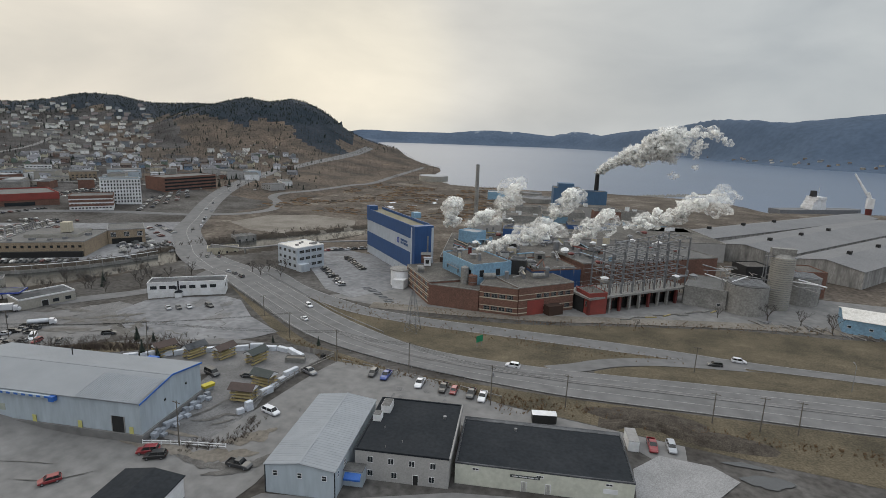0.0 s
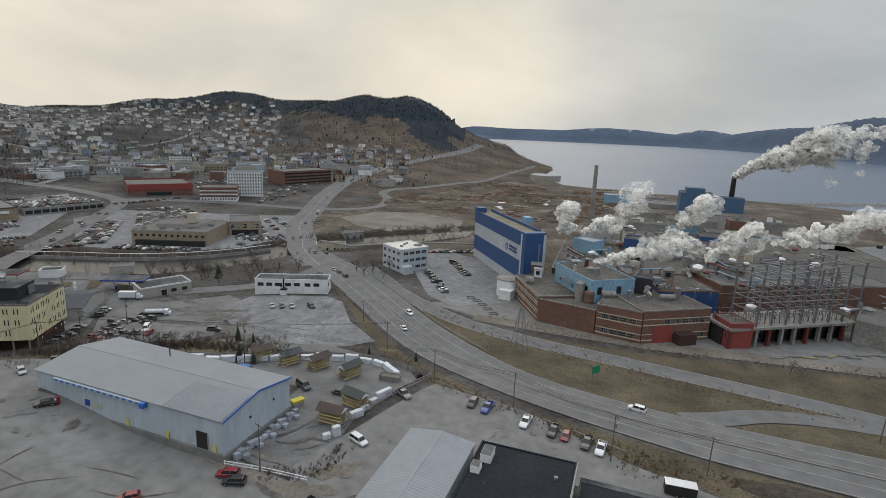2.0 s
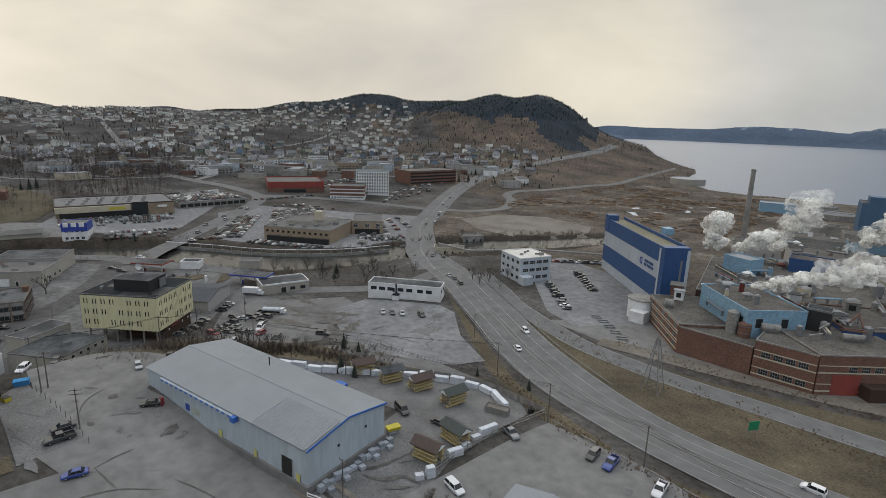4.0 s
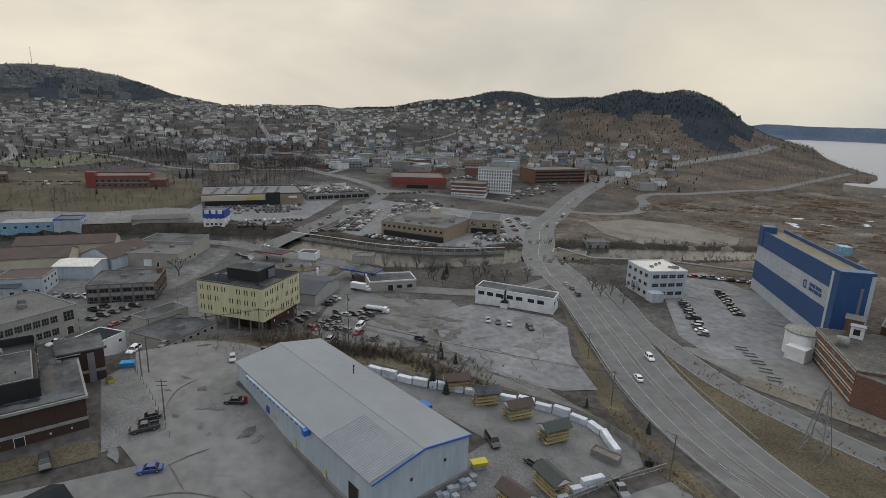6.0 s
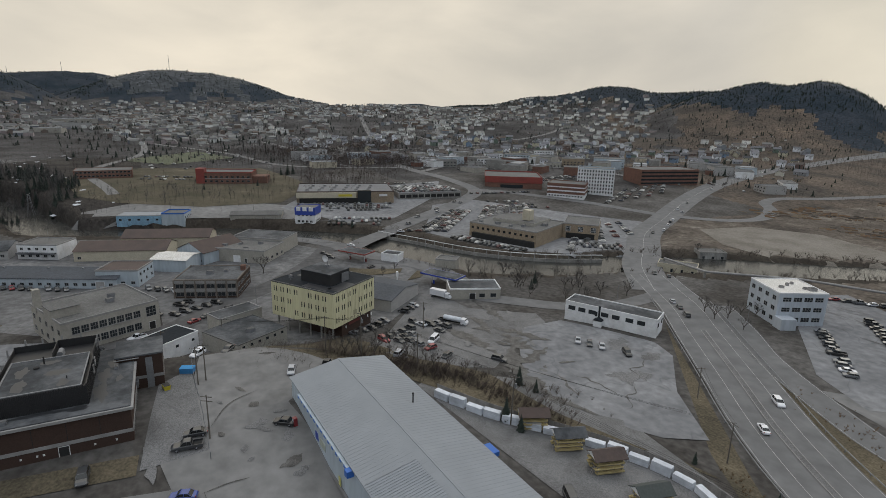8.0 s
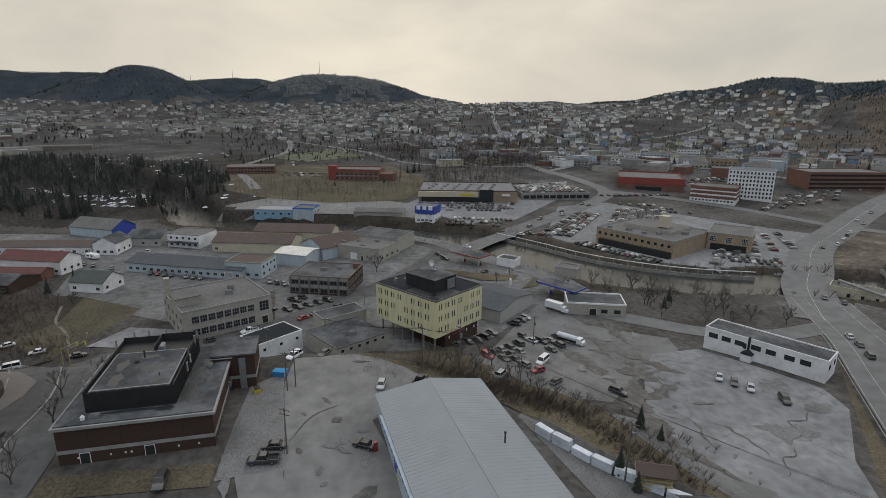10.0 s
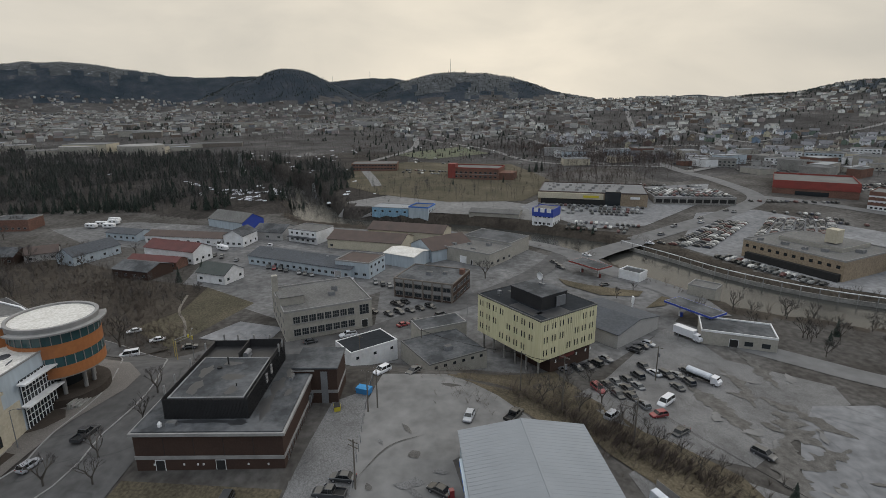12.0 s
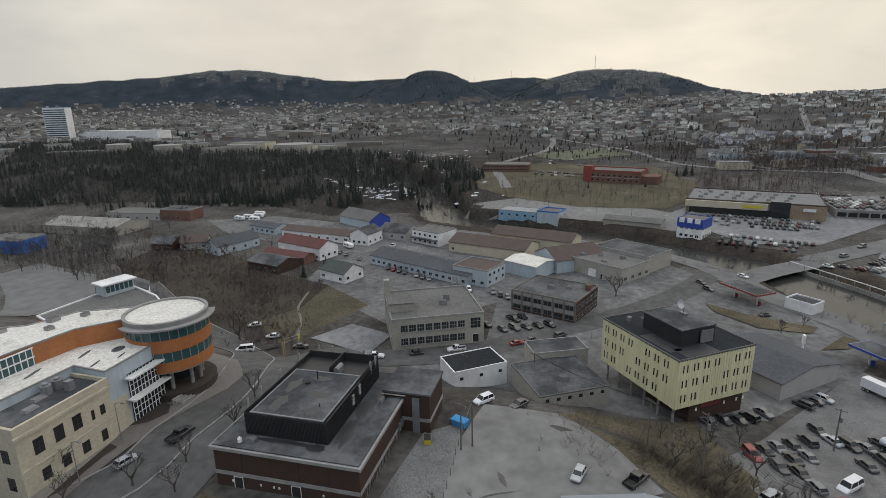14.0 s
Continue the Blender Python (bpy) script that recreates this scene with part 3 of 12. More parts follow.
class Geo:
    """Collects plain solids into one mesh."""
    def __init__(self):
        self.v, self.f, self.m = [], [], []

    def add(self, verts, faces, mi=0):
        o = len(self.v)
        self.v += [tuple(p) for p in verts]
        self.f += [tuple(i + o for i in f) for f in faces]
        self.m += [mi] * len(faces)
        return self

    def box(self, x0, y0, z0, x1, y1, z1, mi=0, taper=0.0):
        t = taper
        return self.add([(x0, y0, z0), (x1, y0, z0), (x1, y1, z0), (x0, y1, z0), (x0 + t, y0 + t, z1), (x1 - t, y0 + t, z1), (x1 - t, y1 - t, z1), (x0 + t, y1 - t, z1)],
                        [(3, 2, 1, 0), (4, 5, 6, 7), (0, 1, 5, 4), (1, 2, 6, 5), (2, 3, 7, 6), (3, 0, 4, 7)], mi)

    def cyl(self, x, y, z0, z1, r0, r1=None, n=12, mi=0, cap=True):
        r1 = r0 if r1 is None else r1
        vs = [(x + r * math.cos(2 * math.pi * i / n), y + r * math.sin(2 * math.pi * i / n), z) for r, z in ((r0, z0), (r1, z1)) for i in range(n)]
        fs = [(i, (i + 1) % n, n + (i + 1) % n, n + i) for i in range(n)]
        if cap:
            fs += [tuple(range(n, 2 * n)), tuple(range(n - 1, -1, -1))]
        return self.add(vs, fs, mi)

    def rod(self, a, b, r0, r1=None, n=6, mi=0):
        a, b = Vector(a), Vector(b)
        r1 = r0 if r1 is None else r1
        d = (b - a).normalized()
        u = d.orthogonal().normalized()
        w = d.cross(u)
        vs = [p + r * (math.cos(2 * math.pi * i / n) * u + math.sin(2 * math.pi * i / n) * w) for p, r in ((a, r0), (b, r1)) for i in range(n)]
        fs = [(i, (i + 1) % n, n + (i + 1) % n, n + i) for i in range(n)] + [tuple(range(n, 2 * n)), tuple(range(n - 1, -1, -1))]
        return self.add(vs, fs, mi)

    def prism(self, poly, z0, z1, mi=0):
        n = len(poly)
        return self.add([(*p, z0) for p in poly] + [(*p, z1) for p in poly],
                        [(i, (i + 1) % n, n + (i + 1) % n, n + i) for i in range(n)] + [tuple(range(n, 2 * n)), tuple(range(n - 1, -1, -1))], mi)

    def mesh(self, name, mats, smooth=False):
        return mesh_of(name, self.v, self.f, mats, self.m, smooth)


def thing(name, label, category, m=None, group="", kind="", data=None):
    ob = new(name, data)
    if data is None:
        ob.empty_display_size = 0.5
    ob.matrix_basis = m or Matrix()
    return tagged(ob, label, category, group, kind)


def part(name, geo, material, parent, label="", at=None, smooth=False):
    """One mesh object under a thing or a part; geo is a Geo or a shared mesh."""
    data = geo.mesh(name, material, smooth) if isinstance(geo, Geo) else geo
    ob = new(name, data)
    ob.parent = parent
    if at is not None:
        ob.matrix_basis = at
    if label:
        tagged(ob, label)
    return ob


CACHE = {}


def window_mesh(w, h, frame_mat=None, glass=None, bars=1, rows=1, depth=0.06):
    """Frame, glazing bars and set-back panes as one joined sheet."""
    key = ("win", w, h, frame_mat, glass, bars, rows)
    if key not in CACHE:
        b = min(0.08, w * 0.12)

        def cuts(full, n):
            c = [0.0, b]
            for i in range(1, n):
                c += [full * i / n - b / 2, full * i / n + b / 2]
            return c + [full - b, full]
        xs, zs = cuts(w, bars), cuts(h, rows)
        v, f, mi, at = [], [], [], {}

        def vert(i, k, y):
            if (i, k, y) not in at:
                at[(i, k, y)] = len(v)
                v.append((xs[i], y, zs[k]))
            return at[(i, k, y)]
        for i in range(len(xs) - 1):
            for k in range(len(zs) - 1):
                pane = i % 2 == 1 and k % 2 == 1
                y = -0.02 if pane else -depth
                f.append(tuple(vert(p, q, y) for p, q in ((i, k), (i + 1, k), (i + 1, k + 1), (i, k + 1))))
                mi.append(1 if pane else 0)
                if pane:                       # reveals
                    for (p, q), (r, s) in (((i, k), (i + 1, k)), ((i + 1, k), (i + 1, k + 1)), ((i + 1, k + 1), (i, k + 1)), ((i, k + 1), (i, k))):
                        f.append((vert(p, q, -depth), vert(r, s, -depth), vert(r, s, -0.02), vert(p, q, -0.02)))
                        mi.append(0)
        n, m = len(xs) - 1, len(zs) - 1
        rim = [(i, 0) for i in range(n)] + [(n, k) for k in range(m)] + [(i, m) for i in range(n, 0, -1)] + [(0, k) for k in range(m, 0, -1)]
        for (p, q), (r, s) in zip(rim, rim[1:] + rim[:1]):
            f.append((vert(p, q, -depth), vert(p, q, 0.04), vert(r, s, 0.04), vert(r, s, -depth)))
            mi.append(0)
        CACHE[key] = mesh_of("window", v, f, [frame_mat or M_WHITE, glass or M_GLASS], mi)
    return CACHE[key]


def frame_of(a, b, z):
    """Local frame: origin at a, x towards b, y inwards."""
    ang = math.degrees(math.atan2(b[1] - a[1], b[0] - a[0]))
    return pose(a[0], a[1], z, 0, 0, ang), math.hypot(b[0] - a[0], b[1] - a[1])


def side_pose(side, length, depth, u, z):
    return {0: pose(u, 0, z), 1: pose(length, u, z, 0, 0, 90), 2: pose(length - u, depth, z, 0, 0, 180), 3: pose(0, depth - u, z, 0, 0, -90)}[side]


def windows(ob, side, length, depth, count, w, h, z, rows=1, dz=3.3, margin=1.5, fm=None, glass=None, bars=1, wr=1, span=None):
    run = length if side in (0, 2) else depth
    u0, u1 = span or (margin, run - margin)
    me = window_mesh(w, h, fm, glass, bars, wr)
    for r in range(rows):
        for i in range(count):
            u = u0 + (u1 - u0 - w) * (i / (count - 1) if count > 1 else 0.5)
            part("window", me, None, ob, at=side_pose(side, length, depth, u, z + r * dz))


def door(ob, side, length, depth, u, w=1.0, h=2.1, m=None, z=0.0):
    key = ("door", w, h, m)
    if key not in CACHE:
        g = Geo().box(0, -0.03, 0, w, 0.05, h, 1)
        for x0, z0, x1, z1 in [(-0.08, 0, 0.02, h + 0.08), (w - 0.02, 0, w + 0.08, h + 0.08), (0, h - 0.02, w, h + 0.08)]:
            g.box(x0, -0.08, z0, x1, 0.04, z1, 0)
        CACHE[key] = g.mesh("door", [M_WHITE, m or M_DARK])
    return part("door", CACHE[key], None, ob, at=side_pose(side, length, depth, u, z))


def building(name, label, a, b, depth, h, wall=None, roof="flat", roofm=None, trim=None, rise=2.0, parapet=0.5, over=0.4, z=None, ribs=0.0, category="building", group="", base=None):
    """A block with its own walls and roof; a and b are its front corners from left to right."""
    za, zb = T(*a), T(*b)
    z = (za + zb) / 2 if z is None else z
    m, L = frame_of(a, b, z)
    ob = thing(name, label, category, m, group)
    ob["len"], ob["dep"] = L, depth
    wall, roofm, trim = wall or M_GREY, roofm or M_TARGREY, trim or M_KERB
    low = min(T(*(m @ Vector((x, y, 0))).xy) for x in (0, L) for y in (0, depth)) - z - 0.6
    low = min(low, -0.6, -(base or 0.6))
    D = depth
    if roof == "flat":
        g = Geo().box(0, 0, low, L, D, h)
        part("wall", g, wall, ob)
        part("roof", Geo().box(0.28, 0.28, h, L - 0.28, D - 0.28, h + 0.06), roofm, ob)
        p = Geo()
        for x0, y0, x1, y1 in [(-0.06, -0.06, L + 0.06, 0.25), (-0.06, D - 0.25, L + 0.06, D + 0.06), (-0.06, 0.25, 0.25, D - 0.25), (L - 0.25, 0.25, L + 0.06, D - 0.25)]:
            p.box(x0, y0, h - 0.12, x1, y1, h + parapet)
        part("parapet", p, trim, ob)
    else:
        k = 0.18
        if roof == "gable_x":
            A, B, C = [(0, 0, h), (0, D, h), (0, D / 2, h + rise)], [(L, 0, h), (L, D, h), (L, D / 2, h + rise)], None
            g = Geo().box(0, 0, low, L, D, h).add(A + B, [(0, 2, 1), (3, 4, 5), (0, 3, 5, 2), (1, 2, 5, 4)])
            e, s = over, rise / (D / 2) * over
            r = Geo()
            for y0, y1 in ((-e, D / 2), (D + e, D / 2)):
                q = [(-e, y0, h - s), (L + e, y0, h - s), (L + e, y1, h + rise), (-e, y1, h + rise)]
                vs = [(x, y, zz + 0.03) for x, y, zz in q] + [(x, y, zz + 0.03 + k) for x, y, zz in q]
                r.add(vs, [(0, 1, 2, 3), (7, 6, 5, 4), (0, 4, 5, 1), (1, 5, 6, 2), (2, 6, 7, 3), (3, 7, 4, 0)])
        else:
            A, B = [(0, 0, h), (L, 0, h), (L / 2, 0, h + rise)], [(0, D, h), (L, D, h), (L / 2, D, h + rise)]
            g = Geo().box(0, 0, low, L, D, h).add(A + B, [(0, 1, 2), (3, 5, 4), (0, 2, 5, 3), (1, 4, 5, 2)])
            e, s = over, rise / (L / 2) * over
            r = Geo()
            for x0, x1 in ((-e, L / 2), (L + e, L / 2)):
                q = [(x0, -e, h - s), (x1, -e, h + rise), (x1, D + e, h + rise), (x0, D + e, h - s)]
                vs = [(x, y, zz + 0.03) for x, y, zz in q] + [(x, y, zz + 0.03 + k) for x, y, zz in q]
                r.add(vs, [(0, 1, 2, 3), (7, 6, 5, 4), (0, 4, 5, 1), (1, 5, 6, 2), (2, 6, 7, 3), (3, 7, 4, 0)])
        part("wall", g, wall, ob)
        ro = part("roof", r, roofm, ob)
        if ribs:
            rb = Geo()
            if roof == "gable_x":
                n = int(L / ribs)
                for i in range(n + 1):
                    x = L * i / n
                    for y0, y1 in ((-over, D / 2), (D + over, D / 2)):
                        rb.rod((x, y0, h - rise / (D / 2) * over + k + 0.04), (x, y1, h + rise + k + 0.02), 0.022, n=3)
            else:
                n = int(D / ribs)
                for i in range(n + 1):
                    y = D * i / n
                    for x0, x1 in ((-over, L / 2), (L + over, L / 2)):
                        rb.rod((x0, y, h - rise / (L / 2) * over + k + 0.04), (x1, y, h + rise + k + 0.04), 0.035, n=3)
            tagged(part("rib", rb, roofm, ro), kind="stuff")
            cap = Geo()
            if roof == "gable_x":
                cap.box(-over, D / 2 - 0.25, h + rise + k - 0.02, L + over, D / 2 + 0.25, h + rise + k + 0.07)
            else:
                cap.box(L / 2 - 0.25, -over, h + rise + k - 0.02, L / 2 + 0.25, D + over, h + rise + k + 0.07)
            part("ridge_cap", cap, roofm, ro)
    return ob


def roof_units(ob, items, z, m=None):
    """Small plant on a flat roof, each unit a part: (x, y, length, width, height)."""
    for x, y, lx, ly, lz in items:
        g = Geo().box(x, y, z, x + lx, y + ly, z + lz, 0, 0.04)
        g.box(x + 0.1, y + 0.1, z + lz, x + lx - 0.1, y + ly - 0.1, z + lz + 0.08, 1)
        part("roof_unit", g, [m or M_STEEL, M_TARGREY], ob)


def drape(name, pts, material, lift=0.12, step=6.0, label="", category="ground", kind="structure"):
    """A patch of ground cover of the given outline, laid over the land."""
    n, ring = len(pts), []
    for (ax, ay), (bx, by) in zip(pts, pts[1:] + pts[:1]):
        k = max(1, int(math.hypot(bx - ax, by - ay) / step))
        ring += [(ax + (bx - ax) * i / k, ay + (by - ay) * i / k) for i in range(k)]
    n = len(ring)
    xs, ys = [p[0] for p in pts], [p[1] for p in pts]
    inner = []
    for x in np.arange(min(xs) + step / 2, max(xs), step):
        for y in np.arange(min(ys) + step / 2, max(ys), step):
            hit_ = False
            for (ax, ay), (bx, by) in zip(pts, pts[1:] + pts[:1]):
                if (ay > y) != (by > y) and x < (bx - ax) * (y - ay) / (by - ay) + ax:
                    hit_ = not hit_
            if hit_:
                inner.append((float(x), float(y)))
    vs, _e, fs, *_r = delaunay_2d_cdt([Vector(p) for p in ring + inner], [(i, (i + 1) % n) for i in range(n)], [], 1, 1e-4)
    zs = land([v.x for v in vs], [v.y for v in vs])
    fs = [f if (vs[f[1]] - vs[f[0]]).cross(vs[f[2]] - vs[f[0]]) > 0 else tuple(reversed(f)) for f in fs]
    me = mesh_of(name, [(v.x, v.y, z + lift) for v, z in zip(vs, zs)], fs, material)
    return thing(name, label, category, kind=kind, data=me)


def smooth_line(pts, step=4.0):
    """Catmull-Rom through the points, at even steps."""
    P = [np.array(p, float) for p in pts]
    P = [2 * P[0] - P[1]] + P + [2 * P[-1] - P[-2]]
    out = []
    for i in range(1, len(P) - 2):
        n = max(2, int(np.linalg.norm(P[i + 1] - P[i]) / step))
        for k in range(n):
            t = k / n
            out.append(0.5 * (2 * P[i] + (P[i + 1] - P[i - 1]) * t + (2 * P[i - 1] - 5 * P[i] + 4 * P[i + 1] - P[i + 2]) * t * t + (3 * P[i] - P[i - 1] - 3 * P[i + 1] + P[i + 2]) * t ** 3))
    return out + [P[-2]]


def ribbon_geo(line, left, right, lift, flat=None, thick=0.0, across=4, z_of=None):
    """A strip along a line from offset left to offset right, draped over the land or at a given height."""
    P = np.array(line, float)
    n, w = len(P), across + 1
    q = P[np.minimum(np.arange(n) + 1, n - 1)] - P[np.maximum(np.arange(n) - 1, 0)]
    q = q / (np.linalg.norm(q, axis=1, keepdims=True) + 1e-9)
    o = left + (right - left) * np.arange(w) / across
    X, Y = P[:, :1] - q[:, 1:2] * o[None], P[:, 1:2] + q[:, :1] * o[None]
    Z = np.full(X.shape, float(flat)) if flat is not None else (land(X, Y) if z_of is None else z_of(X, Y)) + lift
    f = []
    for i in range(n - 1):
        for k in range(across):
            f.append((i * w + k, i * w + k + 1, (i + 1) * w + k + 1, (i + 1) * w + k) if left > right else (i * w + k, (i + 1) * w + k, (i + 1) * w + k + 1, i * w + k + 1))
    return np.stack([X.ravel(), Y.ravel(), Z.ravel()], 1).tolist(), f


def road_z(x, y):
    """Roads keep level over the river."""
    z = np.asarray(land(x, y))
    return np.where((np.asarray(x) > -420) & (np.asarray(x) < -150) & (np.asarray(y) < 420), np.maximum(z, -6.0), z)


def road(name, pts, half, material=None, lift=0.16, label="", centre=None, kerb=False, edge=False):
    line = smooth_line(pts)
    v, f = ribbon_geo(line, half, -half, lift, z_of=road_z)
    ob = thing(name, label, "road", kind="structure", data=mesh_of(name, v, f, material or M_ASPHALT))
    if centre:
        v, f = ribbon_geo(line, 0.09, -0.09, lift + 0.03, across=1, z_of=road_z)
        part("centre_line", mesh_of("centre_line", v, f, centre), None, ob)
    if edge:
        for o in (half - 0.4, -half + 0.52):
            v, f = ribbon_geo(line, o, o - 0.12, lift + 0.03, across=1, z_of=road_z)
            part("edge_line", mesh_of("edge_line", v, f, M_LINE), None, ob)
    if kerb:
        for o in (half, -half):
            g = Geo()
            v1, f1 = ribbon_geo(line, o + 0.15, o - 0.15, lift + 0.14, across=1, z_of=road_z)
            v2, _ = ribbon_geo(line, o + 0.15, o - 0.15, lift - 0.05, across=1, z_of=road_z)
            g.add(v1, f1)
            for i in range(len(line) - 1):
                for s in (0, 1):
                    g.add([v1[2 * i + s], v1[2 * i + 2 + s], v2[2 * i + 2 + s], v2[2 * i + s]], [(0, 1, 2, 3)])
            part("kerb", g, M_KERB, ob)
    return ob


# ---- cars, trees, poles: one function for each kind ----
def loft(g, rings, mi=0, close=True):
    n = len(rings[0])
    vs = [p for r in rings for p in r]
    fs = [(i * n + k, i * n + (k + 1) % n, (i + 1) * n + (k + 1) % n, (i + 1) * n + k) for i in range(len(rings) - 1) for k in range(n)]
    if close:
        fs += [tuple(range(n - 1, -1, -1)), tuple(range((len(rings) - 1) * n, len(rings) * n))]
    return g.add(vs, fs, mi)


# half-profile of each kind: length, width, belt height, roof height, hood end, windscreen top, rear window top, tail deck
CAR = {"sedan": (4.6, 1.8, 0.92, 1.45, 1.15, 0.45, -1.05, -1.65), "hatch": (4.1, 1.75, 0.95, 1.5, 1.05, 0.4, -1.55, -1.95), "suv": (4.7, 1.9, 1.08, 1.75, 1.2, 0.55, -1.95, -2.25),
       "minivan": (5.0, 1.95, 1.05, 1.78, 1.5, 0.85, -2.1, -2.4), "van": (5.4, 2.0, 1.15, 2.05, 1.75, 1.15, -2.5, -2.62), "pickup": (5.7, 2.0, 1.1, 1.85, 1.2, 0.55, -0.75, -0.95)}


def car_ring(x, w, z0, z1, b):
    h = w / 2
    return [(x, -h + b, z0), (x, -h, z0 + b), (x, -h, z1 - b), (x, -h + b, z1), (x, h - b, z1), (x, h, z1 - b), (x, h, z0 + b), (x, h - b, z0)]


def car_meshes(kind, colour):
    key = ("car", kind, colour)
    if key in CACHE:
        return CACHE[key]
    L, W, belt, top, hood, ws, rw, tail = CAR[kind]
    h = L / 2
    body = Geo()
    noser = [car_ring(h, W * 0.8, 0.42, 0.68, 0.1), car_ring(h - 0.12, W * 0.94, 0.3, 0.78, 0.12), car_ring(h - 0.5, W, 0.26, belt - 0.12, 0.12), car_ring(hood, W, 0.26, belt, 0.1)]
    if kind == "pickup":
        loft(body, noser + [car_ring(tail, W, 0.3, belt, 0.1)])
        bed = Geo()
        bed.box(-h, -W / 2, 0.42, tail, W / 2, 0.72)
        for y0, y1 in ((-W / 2, -W / 2 + 0.1), (W / 2 - 0.1, W / 2)):
            bed.box(-h, y0, 0.72, tail, y1, belt)
        bed.box(-h, -W / 2 + 0.1, 0.72, -h + 0.08, W / 2 - 0.1, belt)
        body.add(bed.v, bed.f)
        body.box(-h + 0.08, -W / 2 + 0.1, 0.72, tail, W / 2 - 0.1, 0.74, 1)
    else:
        loft(body, noser + [car_ring(tail, W, 0.28, belt, 0.1), car_ring(-h + 0.12, W * 0.95, 0.3, belt - 0.04, 0.12), car_ring(-h, W * 0.84, 0.42, belt - 0.2, 0.1)])
    rw2, c = W * 0.39, 0.06
    body.add([(ws, -rw2, top - 0.05), (ws, rw2, top - 0.05), (rw, rw2, top - 0.05), (rw, -rw2, top - 0.05), (ws - 0.12, -rw2 + c, top), (ws - 0.12, rw2 - c, top), (rw + 0.12, rw2 - c, top), (rw + 0.12, -rw2 + c, top)],
             [(4, 5, 6, 7), (0, 1, 5, 4), (1, 2, 6, 5), (2, 3, 7, 6), (3, 0, 4, 7)])
    a, zb, zt = W * 0.46, belt - 0.02, top - 0.04
    for sx, sw in ((ws + (hood - ws) * 0.02, 0.03), (rw, 0.03), ((ws + rw) / 2, 0.04)):   # pillars
        for s in (-1, 1):
            body.rod((sx + (0.1 if sx == rw else 0.0), s * rw2, zt), (sx + (hood - ws if sx > ws - 0.01 else (tail - rw if sx == rw else 0)), s * a, zb), sw + 0.015, n=4)
    glass = Geo().add([(hood - 0.05, -a, zb), (hood - 0.05, a, zb), (tail + 0.05, a, zb), (tail + 0.05, -a, zb), (ws, -rw2, zt), (ws, rw2, zt), (rw, rw2, zt), (rw, -rw2, zt)],
                      [(0, 1, 5, 4), (1, 2, 6, 5), (2, 3, 7, 6), (3, 0, 4, 7)])
    wheel = Geo()
    for r0, r1, y0, y1, mi in ((0.33, 0.33, -0.1, 0.1, 0), (0.2, 0.18, -0.12, 0.12, 1)):
        vs = [(r * math.cos(i * math.pi / 5), y, r * math.sin(i * math.pi / 5)) for r, y in ((r0, y0), (r1, y1)) for i in range(10)]
        wheel.add(vs, [(i, (i + 1) % 10, 10 + (i + 1) % 10, 10 + i) for i in range(10)] + [tuple(range(10, 20)), tuple(range(9, -1, -1))], mi)
    CACHE[key] = (body.mesh("body", [PAINT[colour], M_DARK]), glass.mesh("window", M_CARGLASS), wheel.mesh("wheel", [M_TYRE, M_RIM]),
                  Geo().box(-0.05, -0.18, -0.07, 0.05, 0.18, 0.07).mesh("headlight", M_LAMP), Geo().box(-0.04, -0.1, -0.14, 0.04, 0.1, 0.14).mesh("tail_light", M_TAIL))
    return CACHE[key]


KINDS = {"sedan": "sedan car", "hatch": "hatchback car", "suv": "sport utility car", "minivan": "minivan", "van": "panel van", "pickup": "pickup truck"}
CARS_MADE = {}


def car(kind, colour, x, y, heading, where, group="", fine=True, z=None):
    z = T(x, y) + 0.13 if z is None else z
    m = pose(x, y, z, 0, 0, heading)
    label = f"{colour} {KINDS[kind]} {where}"
    key = (kind, colour, fine)
    if key in CARS_MADE:
        ob = copy_thing(CARS_MADE[key], m)
        tagged(ob, label)
        ob["group"] = group
        return ob
    body, glass, wheel, lamp, tail = car_meshes(kind, colour)
    ob = thing(KINDS[kind].replace(" ", "_"), label, "truck" if kind == "pickup" else "car", m, group)
    L, W = CAR[kind][:2]
    b = part("body", body, None, ob)
    part("window", glass, None, ob)
    for sx in (L * 0.31, -L * 0.3):
        for sy in (-1, 1):
            part("wheel", wheel, None, ob, at=pose(sx, sy * (W / 2 - 0.1), 0.33))
    if fine:
        for sy in (-1, 1):
            part("headlight", lamp, None, b, at=pose(L / 2 - 0.1, sy * W * 0.33, 0.66))
            part("tail_light", tail, None, b, at=pose(-L / 2 + 0.06, sy * W * 0.38, 0.82))
    CARS_MADE[key] = ob
    return ob


def lot_row(a, b, n, heading, where, group, rng, fill=0.85, fine=False):
    cols = ["dark", "black", "grey", "silver", "dark", "dark", "grey", "black", "dark", "grey", "black", "dark", "white", "grey", "red"]
    for i in range(n):
        if rng.random() > fill:
            continue
        k = i / max(1, n - 1)
        car(rng.choice(["sedan", "sedan", "suv", "hatch", "pickup", "suv"]), rng.choice(cols), a[0] + (b[0] - a[0]) * k, a[1] + (b[1] - a[1]) * k, heading + rng.choice([0, 0, 180]) + rng.uniform(-3, 3), where, group, fine)


